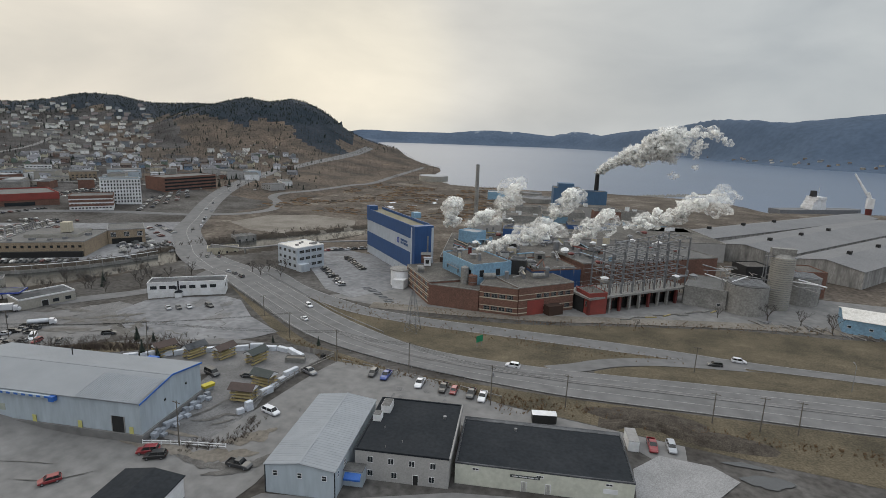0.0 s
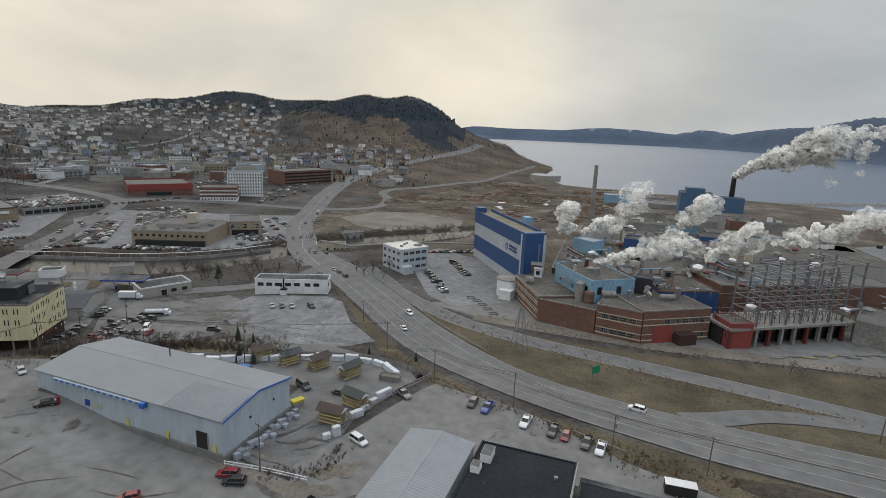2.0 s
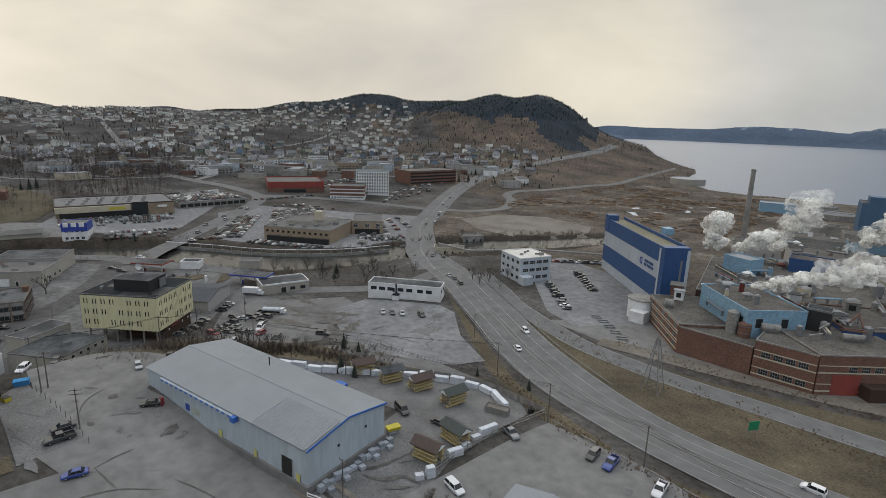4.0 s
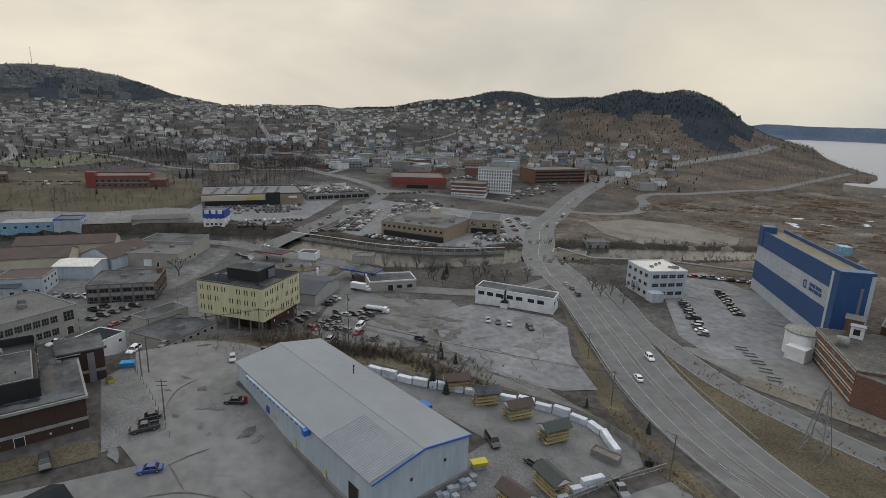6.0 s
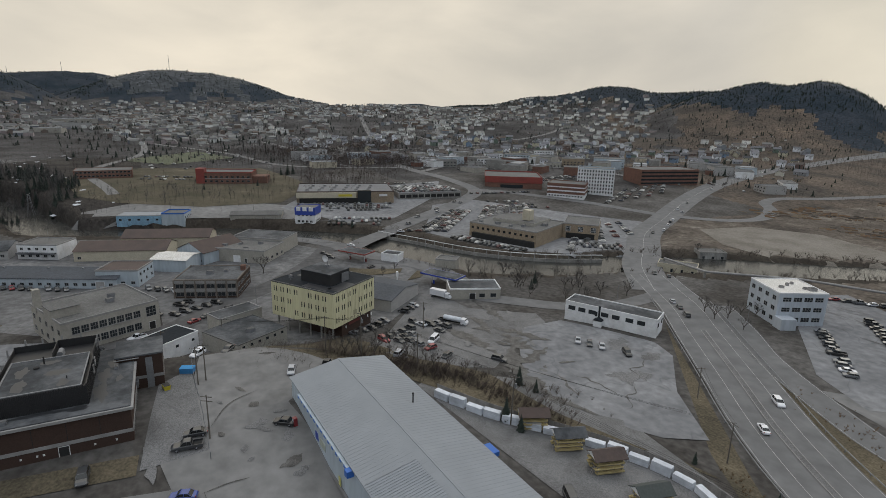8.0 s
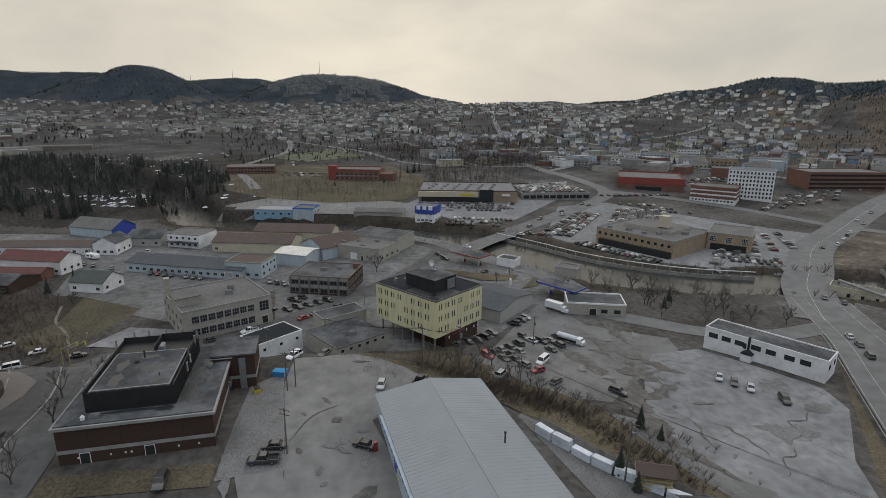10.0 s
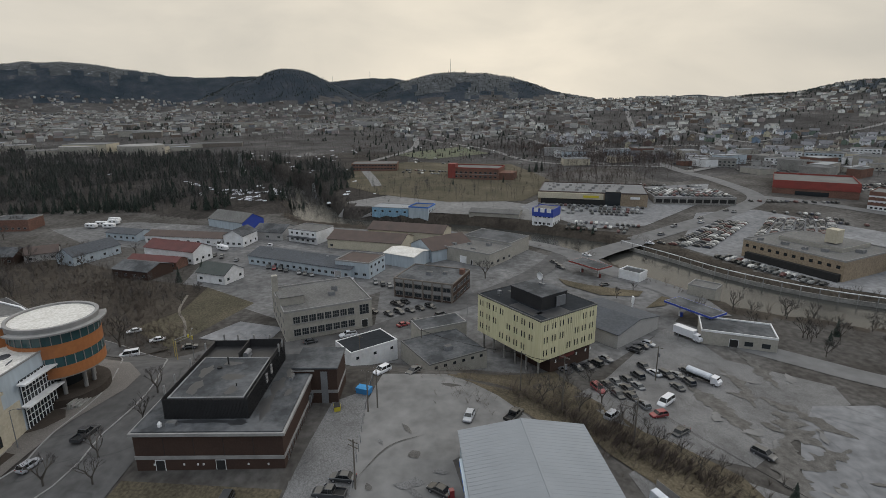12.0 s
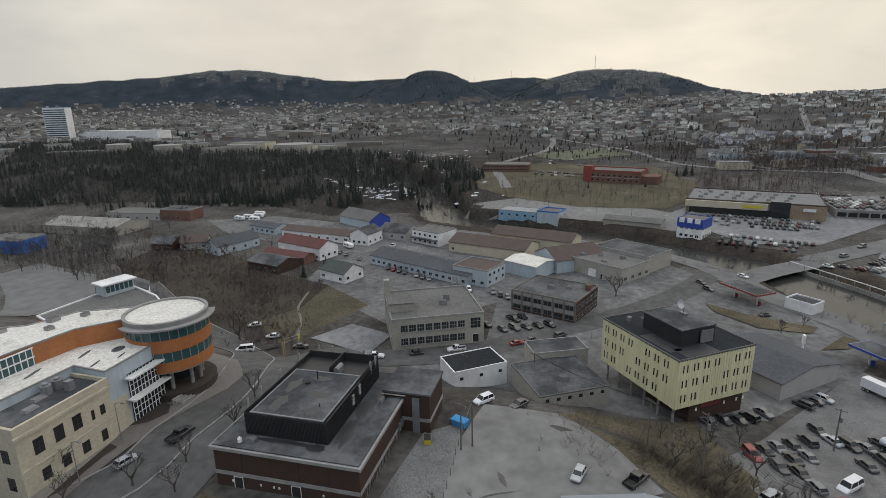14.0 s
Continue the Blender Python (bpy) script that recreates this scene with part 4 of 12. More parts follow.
def box_truck(label, x, y, heading, tank=False):
    ob = thing("tank_truck" if tank else "box_truck", label, "truck", pose(x, y, T(x, y) + 0.13, 0, 0, heading))
    cab = Geo()
    loft(cab, [car_ring(4.6, 2.1, 0.6, 1.5, 0.1), car_ring(4.3, 2.2, 0.5, 1.7, 0.1), car_ring(3.8, 2.2, 0.5, 2.5, 0.15), car_ring(2.4, 2.2, 0.5, 2.6, 0.15)])
    c = part("cab", cab, PAINT["white"], ob)
    part("window", Geo().box(3.55, -1.0, 1.65, 4.12, 1.0, 2.35, 0, 0.06), M_CARGLASS, c)
    if tank:
        g = Geo()
        loft(g, [[(xx, 1.05 * s * math.cos(i * math.pi / 8), 1.85 + 0.85 * s * math.sin(i * math.pi / 8)) for i in range(16)] for xx, s in ((-4.6, 0.8), (-4.4, 1), (1.9, 1), (2.1, 0.8))])
        part("tank", g, M_WRAP, ob)
    else:
        part("cargo_box", Geo().box(-4.6, -1.2, 1.0, 2.2, 1.2, 3.4), PAINT["white"], ob)
    part("chassis", Geo().box(-4.6, -0.5, 0.55, 4.2, 0.5, 0.9), M_DARK, ob)
    wheel = car_meshes("sedan", "white")[2]
    for sx in (3.5, -2.6, -3.7):
        for sy in (-1, 1):
            part("wheel", wheel, None, ob, at=pose(sx, sy * 1.0, 0.45) @ Matrix.Scale(1.35, 4))
    return ob


def branch(g, a, d, length, r, depth, rng, tw):
    """A limb that forks into thinner ones; the last ones are twigs."""
    b = a + d * length
    (g if depth > 1 else tw).rod(a, b, r, r * 0.62, 5 if depth > 2 else 3)
    if depth == 0:
        return
    for _ in range(rng.choice([2, 3, 3]) if depth > 1 else 3):
        n = (d + Vector((rng.uniform(-1, 1), rng.uniform(-1, 1), rng.uniform(-0.25, 0.7))) * 0.72).normalized()
        branch(g, a + d * length * rng.uniform(0.6, 1.0), n, length * rng.uniform(0.58, 0.8), max(r * 0.58, 0.028), depth - 1, rng, tw)


def bare_tree_meshes(seed, height=9.0, depth=5):
    rng = random.Random(seed)
    g, tw = Geo(), Geo()
    g.rod((0, 0, -0.4), (0, 0, height * 0.2), height * 0.026, height * 0.02, 7)
    for i in range(4):
        a = i * 1.6 + rng.random()
        d = Vector((math.cos(a) * 0.55, math.sin(a) * 0.55, 0.9)).normalized()
        branch(g, Vector((0, 0, height * (0.16 + 0.02 * i))), d, height * 0.27, height * 0.017, depth - 1, rng, tw)
    return g.mesh("trunk", M_BARK), tw.mesh("crown", M_TWIG)


def spruce_meshes(seed, height=8.0):
    """Trunk and tiers of many drooping boughs."""
    rng = random.Random(seed)
    g, c = Geo(), Geo()
    g.rod((0, 0, -0.3), (0, 0, height * 0.95), height * 0.02, 0.02, 6)
    tiers = 15
    for t in range(tiers):
        z = height * (0.06 + 0.92 * t / tiers)
        reach = height * 0.24 * (1 - t / tiers) ** 0.9 + 0.12
        n = 11 if t < 9 else 7
        for i in range(n):
            a = 2 * math.pi * (i + rng.random() * 0.7) / n
            r = reach * rng.uniform(0.65, 1.12)
            w, dz = r * 0.3 + 0.08, -r * rng.uniform(0.25, 0.5)
            ca, sa = math.cos(a), math.sin(a)
            c.add([(0, 0, z + height * 0.05), (ca * r * 0.6 - sa * w, sa * r * 0.6 + ca * w, z + dz * 0.5), (ca * r, sa * r, z + dz), (ca * r * 0.6 + sa * w, sa * r * 0.6 - ca * w, z + dz * 0.5), (ca * r * 0.55, sa * r * 0.55, z + dz * 0.3 + 0.12 * r)],
                  [(0, 1, 4), (1, 2, 4), (2, 3, 4), (3, 0, 4), (0, 3, 2, 1)])
    return g.mesh("trunk", M_BARK), c.mesh("crown", M_NEEDLE)


BARE = [bare_tree_meshes(s, 9.0, d) for s, d in ((1, 5), (2, 5), (3, 5), (4, 5))]
SPRUCE = [spruce_meshes(s) for s in (5, 6, 7)]


def tree(kind, x, y, height, rng, label, group=""):
    sets = BARE if kind == "bare" else SPRUCE
    tr, cr = sets[rng.randrange(len(sets))]
    ob = thing("bare_tree" if kind == "bare" else "spruce_tree", label, "tree", pose(x, y, T(x, y), 0, 0, rng.uniform(0, 360)) @ Matrix.Scale(height / (9.0 if kind == "bare" else 8.0), 4), group)
    part("trunk", tr, None, ob)
    part("crown", cr, None, ob)
    return ob


POLES = {}


def utility_pole(x, y, h=10.0, heading=0.0, arms=1, transformer=False, lean=0.0, label="weathered wooden utility pole with crossarm"):
    ob = thing("utility_pole", label, "pole", pose(x, y, T(x, y), lean, lean * 0.6, heading), "utility poles along the roads")
    part("pole", Geo().cyl(0, 0, -0.5, h, 0.17, 0.11, 8), M_WOODPOLE, ob)
    for k in range(arms):
        z = h - 0.5 - k * 0.9
        arm = part("crossarm", Geo().box(-1.2, -0.06, z, 1.2, 0.06, z + 0.13), M_WOODPOLE, ob)
        for ix in (-1.1, -0.55, 0.55, 1.1):
            part("insulator", Geo().cyl(ix, 0, z + 0.13, z + 0.33, 0.05, 0.03, 6), M_KERB, arm)
    if transformer:
        part("transformer", Geo().cyl(0.38, 0, h - 3.0, h - 1.9, 0.26, 0.26, 10), M_STEEL, ob)
    return ob


def cable(pts, r=0.025, sag=0.9, name="power_cable", label="black power cable sagging between poles"):
    cu = bpy.data.curves.new(name, 'CURVE')
    cu.dimensions, cu.bevel_depth, cu.bevel_resolution = '3D', r, 0
    for a, b in zip(pts, pts[1:]):
        sp = cu.splines.new('POLY')
        sp.points.add(10)
        for i in range(11):
            t = i / 10
            sp.points[i].co = (*(Vector(a).lerp(Vector(b), t) - Vector((0, 0, sag * 4 * t * (1 - t)))), 1)
    cu.materials.append(M_TYRE)
    ob = new(name, cu)
    return tagged(ob, label, "cable", "overhead cables")


def light_standard(x, y, h, heading, label="grey steel street lamp with a curved arm"):
    ob = thing("street_lamp", label, "street lamp", pose(x, y, T(x, y), 0, 0, heading), "street lamps")
    part("pole", Geo().cyl(0, 0, -0.3, h, 0.1, 0.06, 8), M_STEEL, ob)
    g = Geo()
    for i in range(4):
        a, b = i / 4, (i + 1) / 4
        g.rod((1.8 * a, 0, h + 0.5 * math.sin(a * 1.57)), (1.8 * b, 0, h + 0.5 * math.sin(b * 1.57)), 0.05, n=5)
    part("arm", g, M_STEEL, ob)
    part("lamp_head", Geo().box(1.7, -0.14, h + 0.42, 2.4, 0.14, h + 0.56, 0, 0.03), M_STEEL, ob)
    return ob


# ---- ground, sea, river ----
G_AZ = np.radians(np.concatenate([np.arange(-62, 172, 0.3), np.arange(172, 297.6, 2.0)]))
_far, _s = [640.0], 4.0
while _far[-1] < 4950:
    _s *= 1.025
    _far.append(_far[-1] + _s)
G_R = np.concatenate([[0.3], np.arange(4, 640, 4.0), _far])
rr, aa = np.meshgrid(G_R, G_AZ)
gx, gy = OX - np.sin(aa) * rr, OY + np.cos(aa) * rr
gz = land(gx, gy)
nx_, ny_ = len(G_R), len(G_AZ)
g_faces = [(j * nx_ + i, j * nx_ + i + 1, (j + 1) % ny_ * nx_ + i + 1, (j + 1) % ny_ * nx_ + i) for j in range(ny_) for i in range(nx_ - 1)]
cx, cy, cz = [(a[:, :-1] + np.roll(a, -1, 0)[:, 1:]) / 2 for a in (gx, gy, gz)]
c_r, c_az = np.hypot(cx - OX, cy - OY), np.degrees(np.arctan2(OX - cx, cy - OY))
jit = 30 * np.sin(cx / 53 + 2 * np.sin(cy / 37)) + 22 * np.sin(cy / 29 + cx / 41)
cls = np.zeros(cx.shape, int)                       # 0 town ground
cls[(c_r + jit > 520) & (c_az > 20)] = 8            # grey slopes between the houses
cls[(c_r + jit > 520) & (c_az > 20) & (c_az + jit * 0.12 < 47)] = 1            # brushy slopes
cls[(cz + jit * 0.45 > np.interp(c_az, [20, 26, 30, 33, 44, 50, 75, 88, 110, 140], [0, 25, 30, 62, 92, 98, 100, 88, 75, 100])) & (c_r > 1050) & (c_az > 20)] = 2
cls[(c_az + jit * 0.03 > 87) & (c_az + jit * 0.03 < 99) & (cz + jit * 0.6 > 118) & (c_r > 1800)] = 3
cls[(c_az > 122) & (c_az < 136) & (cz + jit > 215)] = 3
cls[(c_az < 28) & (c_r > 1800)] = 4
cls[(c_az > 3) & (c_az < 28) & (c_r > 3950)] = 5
cls[(cy > 285) & (cx > -330) & (cx < 420) & (c_r < 1200) & (cy - 285 > (cx + 60) * 0.0)] = 6
cls[seg_dist(cx, cy, RIVER) + jit * 0.12 < 25] = 7
cls[(cx < -330) & (cy > 480) & (c_az < 27) & (c_r < 1700)] = 1
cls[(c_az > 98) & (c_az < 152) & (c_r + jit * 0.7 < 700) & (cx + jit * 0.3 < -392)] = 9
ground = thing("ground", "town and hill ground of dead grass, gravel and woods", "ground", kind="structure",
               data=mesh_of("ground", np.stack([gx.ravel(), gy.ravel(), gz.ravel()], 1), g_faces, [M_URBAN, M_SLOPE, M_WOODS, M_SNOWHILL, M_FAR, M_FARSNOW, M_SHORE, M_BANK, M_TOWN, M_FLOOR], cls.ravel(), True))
sea_v = [(x, y, -9.0) for y in (420, 5000) for x in (-1900, 4000)]
thing("water", "calm grey-blue harbour water reflecting the overcast sky", "water", kind="structure", data=mesh_of("water", sea_v, [(0, 1, 3, 2)], M_WATER))
rv, rf = ribbon_geo(smooth_line(RIVER, 8), 19, -19, 0, flat=-8.0, across=2)
thing("river", "dark shallow river between brushy banks", "river", kind="structure", data=mesh_of("river", rv, rf, M_RIVER))

# paved and gravel lots, verges
SNOW_SPOTS = []
drape("lot_yard", [(-95, 79), (-72, 81), (-79, 104), (-80, 134), (-90, 143), (-125, 143), (-150, 128), (-158, 106), (-150, 98), (-102, 110)], M_LOT_DARK, 0.12, label="worn asphalt lumber yard with tyre marks")
drape("lot_trucks", [(-78, 84), (-60, 60), (-58, 74), (-60, 100), (-44, 108), (-20, 112), (14, 117), (26, 108), (26, 122), (-18, 125), (-46, 133.5), (-74, 134.5)], M_LOT, 0.13, label="grey gravel parking lot beside the highway")
drape("lot_front", [(-100, 78), (-72, 80), (-60, 60), (-30, 40), (40, 60), (40, 100), (14, 95), (-20, 86), (-40, 76), (-55, 72), (-62, 60), (-60, -40), (-128, 20), (-126, 44), (-150, 60)], M_LOT, 0.10, label="bare gravel yard in front of the sheds")
drape("lot_upper", [(-102, 80), (-126, 44), (-138, 40), (-157, 46), (-176, 47), (-178, 62), (-170, 74), (-162, 82), (-145, 66)], M_LOT, 0.14, label="patched pale gravel lot on the upper terrace")
drape("lot_lower", [(-188, 166), (-160, 184), (-150, 182), (-132, 166), (-112, 156), (-116, 146), (-123, 139), (-146, 127), (-172, 140), (-186, 150)], M_LOT_PALE, 0.12, label="cracked pale asphalt lot below the white building")
drape("lot_yellow", [(-160, 104), (-178, 92), (-204, 108), (-232, 128), (-236, 134), (-212, 140), (-198, 162), (-188, 160), (-172, 138), (-158, 124)], M_LOT_DARK, 0.10, label="potholed gravel car park below the yellow building")
drape("lot_mill", [(-172, 300), (-150, 292), (-106, 282), (-94, 246), (-92, 232), (-108, 206), (-126, 213), (-153, 243), (-162, 258), (-178, 272)], M_LOT_PALE, 0.10, label="gravel car park between mill and office")
drape("pavement_mill", [(-120, 204), (-92, 200), (-57, 203), (-23, 211), (10, 224), (55, 240), (94, 249), (140, 262), (140, 300), (60, 300), (0, 240), (-90, 236)], M_LOT, 0.09, label="gravel service ground along the mill")
drape("verge_north", [(-150, 200), (-104, 190), (-60, 180), (-30, 182), (40, 186), (100, 184), (150, 186), (150, 252), (94, 238), (55, 232), (10, 217), (-23, 204), (-57, 196), (-92, 193), (-108, 199)], M_GRASS, 0.06, label="dead grass verge between highway and mill road")
drape("verge_south", [(-172, 200), (-140, 176), (-108, 152), (-80, 136), (-50, 128.5), (-20, 126), (30, 122), (90, 120), (180, 120), (180, 150), (80, 146), (0, 136), (-52, 133), (-94, 150), (-114, 163)], M_GRASS, 0.05, label="rough brown grass verge below the highway")
drape("verge_bank", [(-162, 84), (-178, 62), (-188, 66), (-200, 90), (-178, 96), (-160, 108), (-146, 126), (-120, 138), (-100, 146), (-128, 120), (-140, 104), (-158, 96)], M_GRASS, 0.09, label="brushy bank between upper and lower lots")
drape("verge_green", [(-196, -30), (-206, -26), (-218, -46), (-250, -70), (-262, -44), (-246, -17), (-216, -24)], M_TURF, 0.07, label="worn grass slope with dirt paths")
drape("lot_corner", [(-213.6, -21), (-209, 2), (-224, 3), (-228, -14)], M_LOT_PALE, 0.24, 4, label="small asphalt car park beside the stone office")
drape("brushland", [(-214, -50), (-236, -40), (-262, -44), (-268, -70), (-292, -122), (-300, -170), (-262, -160), (-222, -112), (-206, -80)], M_BANK, 0.16, 6, label="dark brushy waste ground below the shops")
drape("field", [(-560, -70), (-478, -42), (-452, -12), (-432, 40), (-436, 92), (-470, 112), (-512, 118), (-620, 90), (-640, -20)], M_TURF, 0.25, 14, label="open dead grass slope below the red school")
drape("sports_field", [(-727, -55), (-668, 0), (-743, 67), (-834, 23)], M_LAWN, 0.45, 14, label="faded green sports field")
drape("lot_mall", [(-340, 168), (-286, 200), (-258, 250), (-280, 290), (-330, 330), (-420, 240), (-410, 200)], M_LOT_PALE, 0.12, 8, label="large asphalt mall car park")
drape("lot_plaza", [(-420, 90), (-372, 128), (-378, 160), (-440, 215), (-500, 240), (-470, 120)], M_LOT_PALE, 0.14, 8, label="asphalt plaza car park")
drape("lot_street", [(-208, 4), (-222, 34), (-262, 28), (-300, 40), (-330, 90), (-262, 150), (-236, 132), (-206, 106), (-196, 78), (-200, 48)], M_STREETLOT, 0.08, label="grey asphalt yards between the shops")
drape("lot_trade", [(-262, 28), (-230, 0), (-262, -56), (-300, -66), (-316, -100), (-326, -150), (-352, -190), (-372, -150), (-366, -100), (-372, -60), (-360, 20), (-330, 80)], M_STREETLOT, 0.06, label="asphalt yards of the trade street")
drape("lot_depot", [(-414, -42), (-406, 10), (-400, 56), (-388, 96), (-404, 140), (-430, 90), (-470, 20), (-430, -30)], M_LOT, 0.10, 8, label="grey depot yard across the river")
drape("debris_yard", [(-330, 400), (-200, 330), (-150, 420), (-140, 560), (-330, 600)], M_SHORE, 0.2, 12, label="brown cleared log yard")

drape("bare_clearing", [(-300, 352), (-262, 330), (-222, 330), (-196, 372), (-214, 408), (-262, 420), (-296, 396)], M_DIRT, 0.22, 10, label="bare levelled dirt between river and log yard")
for _x, _y in ((-228, 508), (-222, 500), (-238, 540), (-212, 530), (-196, 560), (-205, 590), (-190, 610)):
    SNOW_SPOTS.append((_x, _y))
drape("verge_island", [(-134, 197), (-107, 181), (-80, 167.5), (-53, 158), (-31, 154.4), (-14, 154.2), (-6, 164), (3, 173.6), (15, 181.6), (28, 186.4), (28, 189), (1, 188.8), (-20, 187.8), (-42, 186.8), (-66, 185.8), (-92, 187.8), (-108, 192), (-134, 203)], M_GRASS, 0.1, label="dead grass island between highway and frontage road")
drape("verge_island", [(3, 155), (41, 159.6), (78, 164), (150, 175), (170, 179), (170, 186), (110, 185.8), (73, 187.6), (52, 184.2), (34, 180.6), (21, 176), (10, 169), (3, 161)], M_GRASS, 0.1, label="dead grass island beside the slip road")

drape("verge_island", [(-275.4, 102.3), (-264.0, 114.3), (-263.6, 128.7), (-269.9, 131.9), (-271.5, 124.0), (-275.8, 112.1), (-283.5, 100.3)], M_GRASS, 0.34, 3, label="dead grass island beside the filling station street")
drape("verge_island", [(-254.4, 135.5), (-261.2, 141.7), (-264.7, 137.5), (-251.4, 128.1)], M_GRASS, 0.34, 3, label="small dead grass traffic island")

# roads
HW_S = [(-172, 206), (-143, 184), (-114, 164), (-94, 152), (-76, 142), (-53, 134.5), (-35, 133.5), (-18, 134.5), (-3, 137), (19, 139.5), (39, 142), (74, 148), (150, 160)]
HW_M = [(-225, 242), (-190, 225), (-162, 207.5), (-132, 189), (-107, 173.5), (-80, 160.5), (-53, 151), (-31, 147.5), (-8, 147), (5, 148), (41, 152.5), (78, 157), (150, 168)]
road("road", HW_M, 10.4, M_ASPHALT, 0.2, "worn grey four-lane highway curving past the mill", edge=True)
for _o in (5.2, -5.2):
    _v, _f = ribbon_geo(smooth_line(HW_M), _o + 0.07, _o - 0.07, 0.25, across=1)
    thing("lane_line", "faded white lane line on the highway", "road marking", kind="structure", data=mesh_of("lane_line", _v, _f, M_LINE))
_v, _f = ribbon_geo(smooth_line(HW_M[2:]), 0.8, -0.8, 0.26, across=2)
thing("median", "low concrete median strip on the highway", "median", kind="structure", data=mesh_of("median", _v, _f, M_LOT_DARK))
for _o in (0.8, -0.8):
    _v, _f = ribbon_geo(smooth_line(HW_M[2:]), _o + 0.13, _o - 0.13, 0.36, across=1)
    thing("kerb", "pale concrete median kerb", "kerb", kind="structure", data=mesh_of("kerb", _v, _f, M_KERB))
road("road", [(-205, 226), (-238, 248), (-262, 270), (-300, 306), (-332, 350), (-381, 420), (-428, 498), (-467, 580), (-497, 666), (-516, 750), (-541, 868), (-556, 975), (-575, 1095), (-597, 1200)], 9.6, M_ASPHALT, 0.22, "wide road climbing from the bridge along the hill", centre=M_LINE)
road("road", [(-345, 364), (-330, 379), (-318, 398), (-316, 430), (-340, 472), (-364, 496), (-375, 530), (-366, 583), (-362, 673), (-355, 727), (-377, 860), (-411, 1083)], 5.0, M_ASPHALT, 0.24, "narrow shore road bending below the hill")
road("road", [(-180, 235), (-158, 222), (-137, 208), (-108, 195.5), (-92, 191), (-66, 189), (-42, 190), (-20, 191), (1, 192), (30, 192.5), (48, 191.5), (73, 191), (110, 189.5), (170, 190)], 4.6, M_ASPHALT, 0.17, "frontage road between highway and mill", edge=True)
road("road", [(-10, 156), (-2, 163), (6, 172), (18, 179.5), (32, 184), (50, 187.5)], 4.4, M_ASPHALT, 0.21, "slip road joining highway and frontage road")
road("track", [(-95, 200), (-57, 206), (-23, 213), (10, 224), (55, 238), (94, 247), (150, 258)], 4.0, M_DIRT, 0.15, "dusty gravel track along the mill wall")
road("road", [(-95, -40), (-130, -9), (-147, -7), (-166, -9), (-186, -20), (-200, -40), (-213, -72), (-240, -120)], 5.0, M_STREET, 0.19, "town street curving past the round hall", kerb=True)
road("road", [(-186, -16), (-204, -10), (-208, 8), (-219, 30), (-240, 49), (-262, 71), (-292, 92), (-330, 110)], 5.0, M_STREET, 0.21, "street between shops and yellow building")
road("road", [(-245, 150), (-266, 146), (-282, 136), (-301, 122), (-328, 108), (-350, 80), (-360, 40)], 6.0, M_ASPHALT, 0.23, "street past the filling station")
road("road", [(-310, 112), (-335, 133), (-368, 170), (-419, 228), (-456, 256), (-510, 252), (-565, 242), (-640, 240)], 6.0, M_ASPHALT, 0.25, "street over the bridge into the town centre")
road("road", [(-340, 365), (-395, 330), (-440, 285), (-456, 256)], 5.0, M_ASPHALT, 0.24, "street between the mall and the office blocks")
road("road", [(-236, 132), (-214, 160), (-200, 180), (-196, 200), (-200, 222)], 4.5, M_ASPHALT, 0.15, "riverside street behind the white building")
for pts in ([(-450, 470), (-560, 430), (-640, 330), (-700, 250), (-900, 200), (-1300, 150)], [(-510, 655), (-640, 620), (-760, 500), (-860, 420), (-1100, 380)], [(-560, 242), (-700, 380), (-760, 500), (-840, 760)],
            [(-600, 240), (-640, 120), (-800, 60), (-1000, -60), (-1300, -160)], [(-700, 250), (-820, 160), (-1000, 100), (-1200, -60)], [(-860, 420), (-960, 640), (-1100, 800)], [(-480, -20), (-620, -60), (-800, -40), (-1000, -60)]):
    road("road", pts, 4.0, M_LOT, 0.5, "residential street on the hillside")
for pts in ([(-984, 302), (-1134, 330), (-1254, 352), (-1400, 380)], [(-925, 341), (-1019, 377), (-1137, 420), (-1280, 470)], [(-800, 363), (-977, 425), (-1136, 482), (-1240, 520)], [(-760, 200), (-810, 260), (-832, 325), (-800, 363), (-740, 420)], [(-620, 186), (-678, 168), (-760, 200), (-880, 230)]):
    road("road", pts, 4.5, M_LOT, 0.5, "pale straight street climbing between the houses")
drape("pavement", [(-124, -12.6), (-131, -12.8), (-138, -12.2), (-150.6, -11.4), (-163.5, -8.8), (-170, -9.6), (-176.5, -17), (-180, -29), (-178, -34), (-170, -31), (-160, -20), (-150, -20), (-124, -18)][::-1], M_PAVE, 0.3, 3, label="brown-grey brick pavement around the round hall", category="pavement")
drape("street_apron", [(-120, -10.5), (-133, -11), (-155, -12.4), (-164, -9.6), (-171, -11), (-185, -17), (-192, -6), (-182, 5), (-166, 8.4), (-144, 8.6), (-120, 9)], M_STREET, 0.15, 4, label="worn asphalt street beside the theatre")
drape("lot_rear", [(-176, -112), (-200, -128), (-216, -120), (-244, -154), (-250, -200), (-230, -200), (-212, -164), (-196, -140)], M_ASPHALT, 0.2, 5, label="asphalt car park behind the round hall")
drape("verge_slope", [(-166, 91), (-168, 98), (-162, 110), (-154, 120), (-147, 122), (-139, 124), (-130, 127), (-118, 134), (-112, 138), (-113.5, 133), (-124.6, 122.6), (-130.6, 115.8), (-136, 110.6), (-141.5, 106.6), (-148, 102), (-156, 95)], M_GRASS, 0.26, 3, label="rough dead grass slope behind the slat fence")


# ---- wet patches, mud, ruts and seams on the lots ----
SR = random.Random(77)


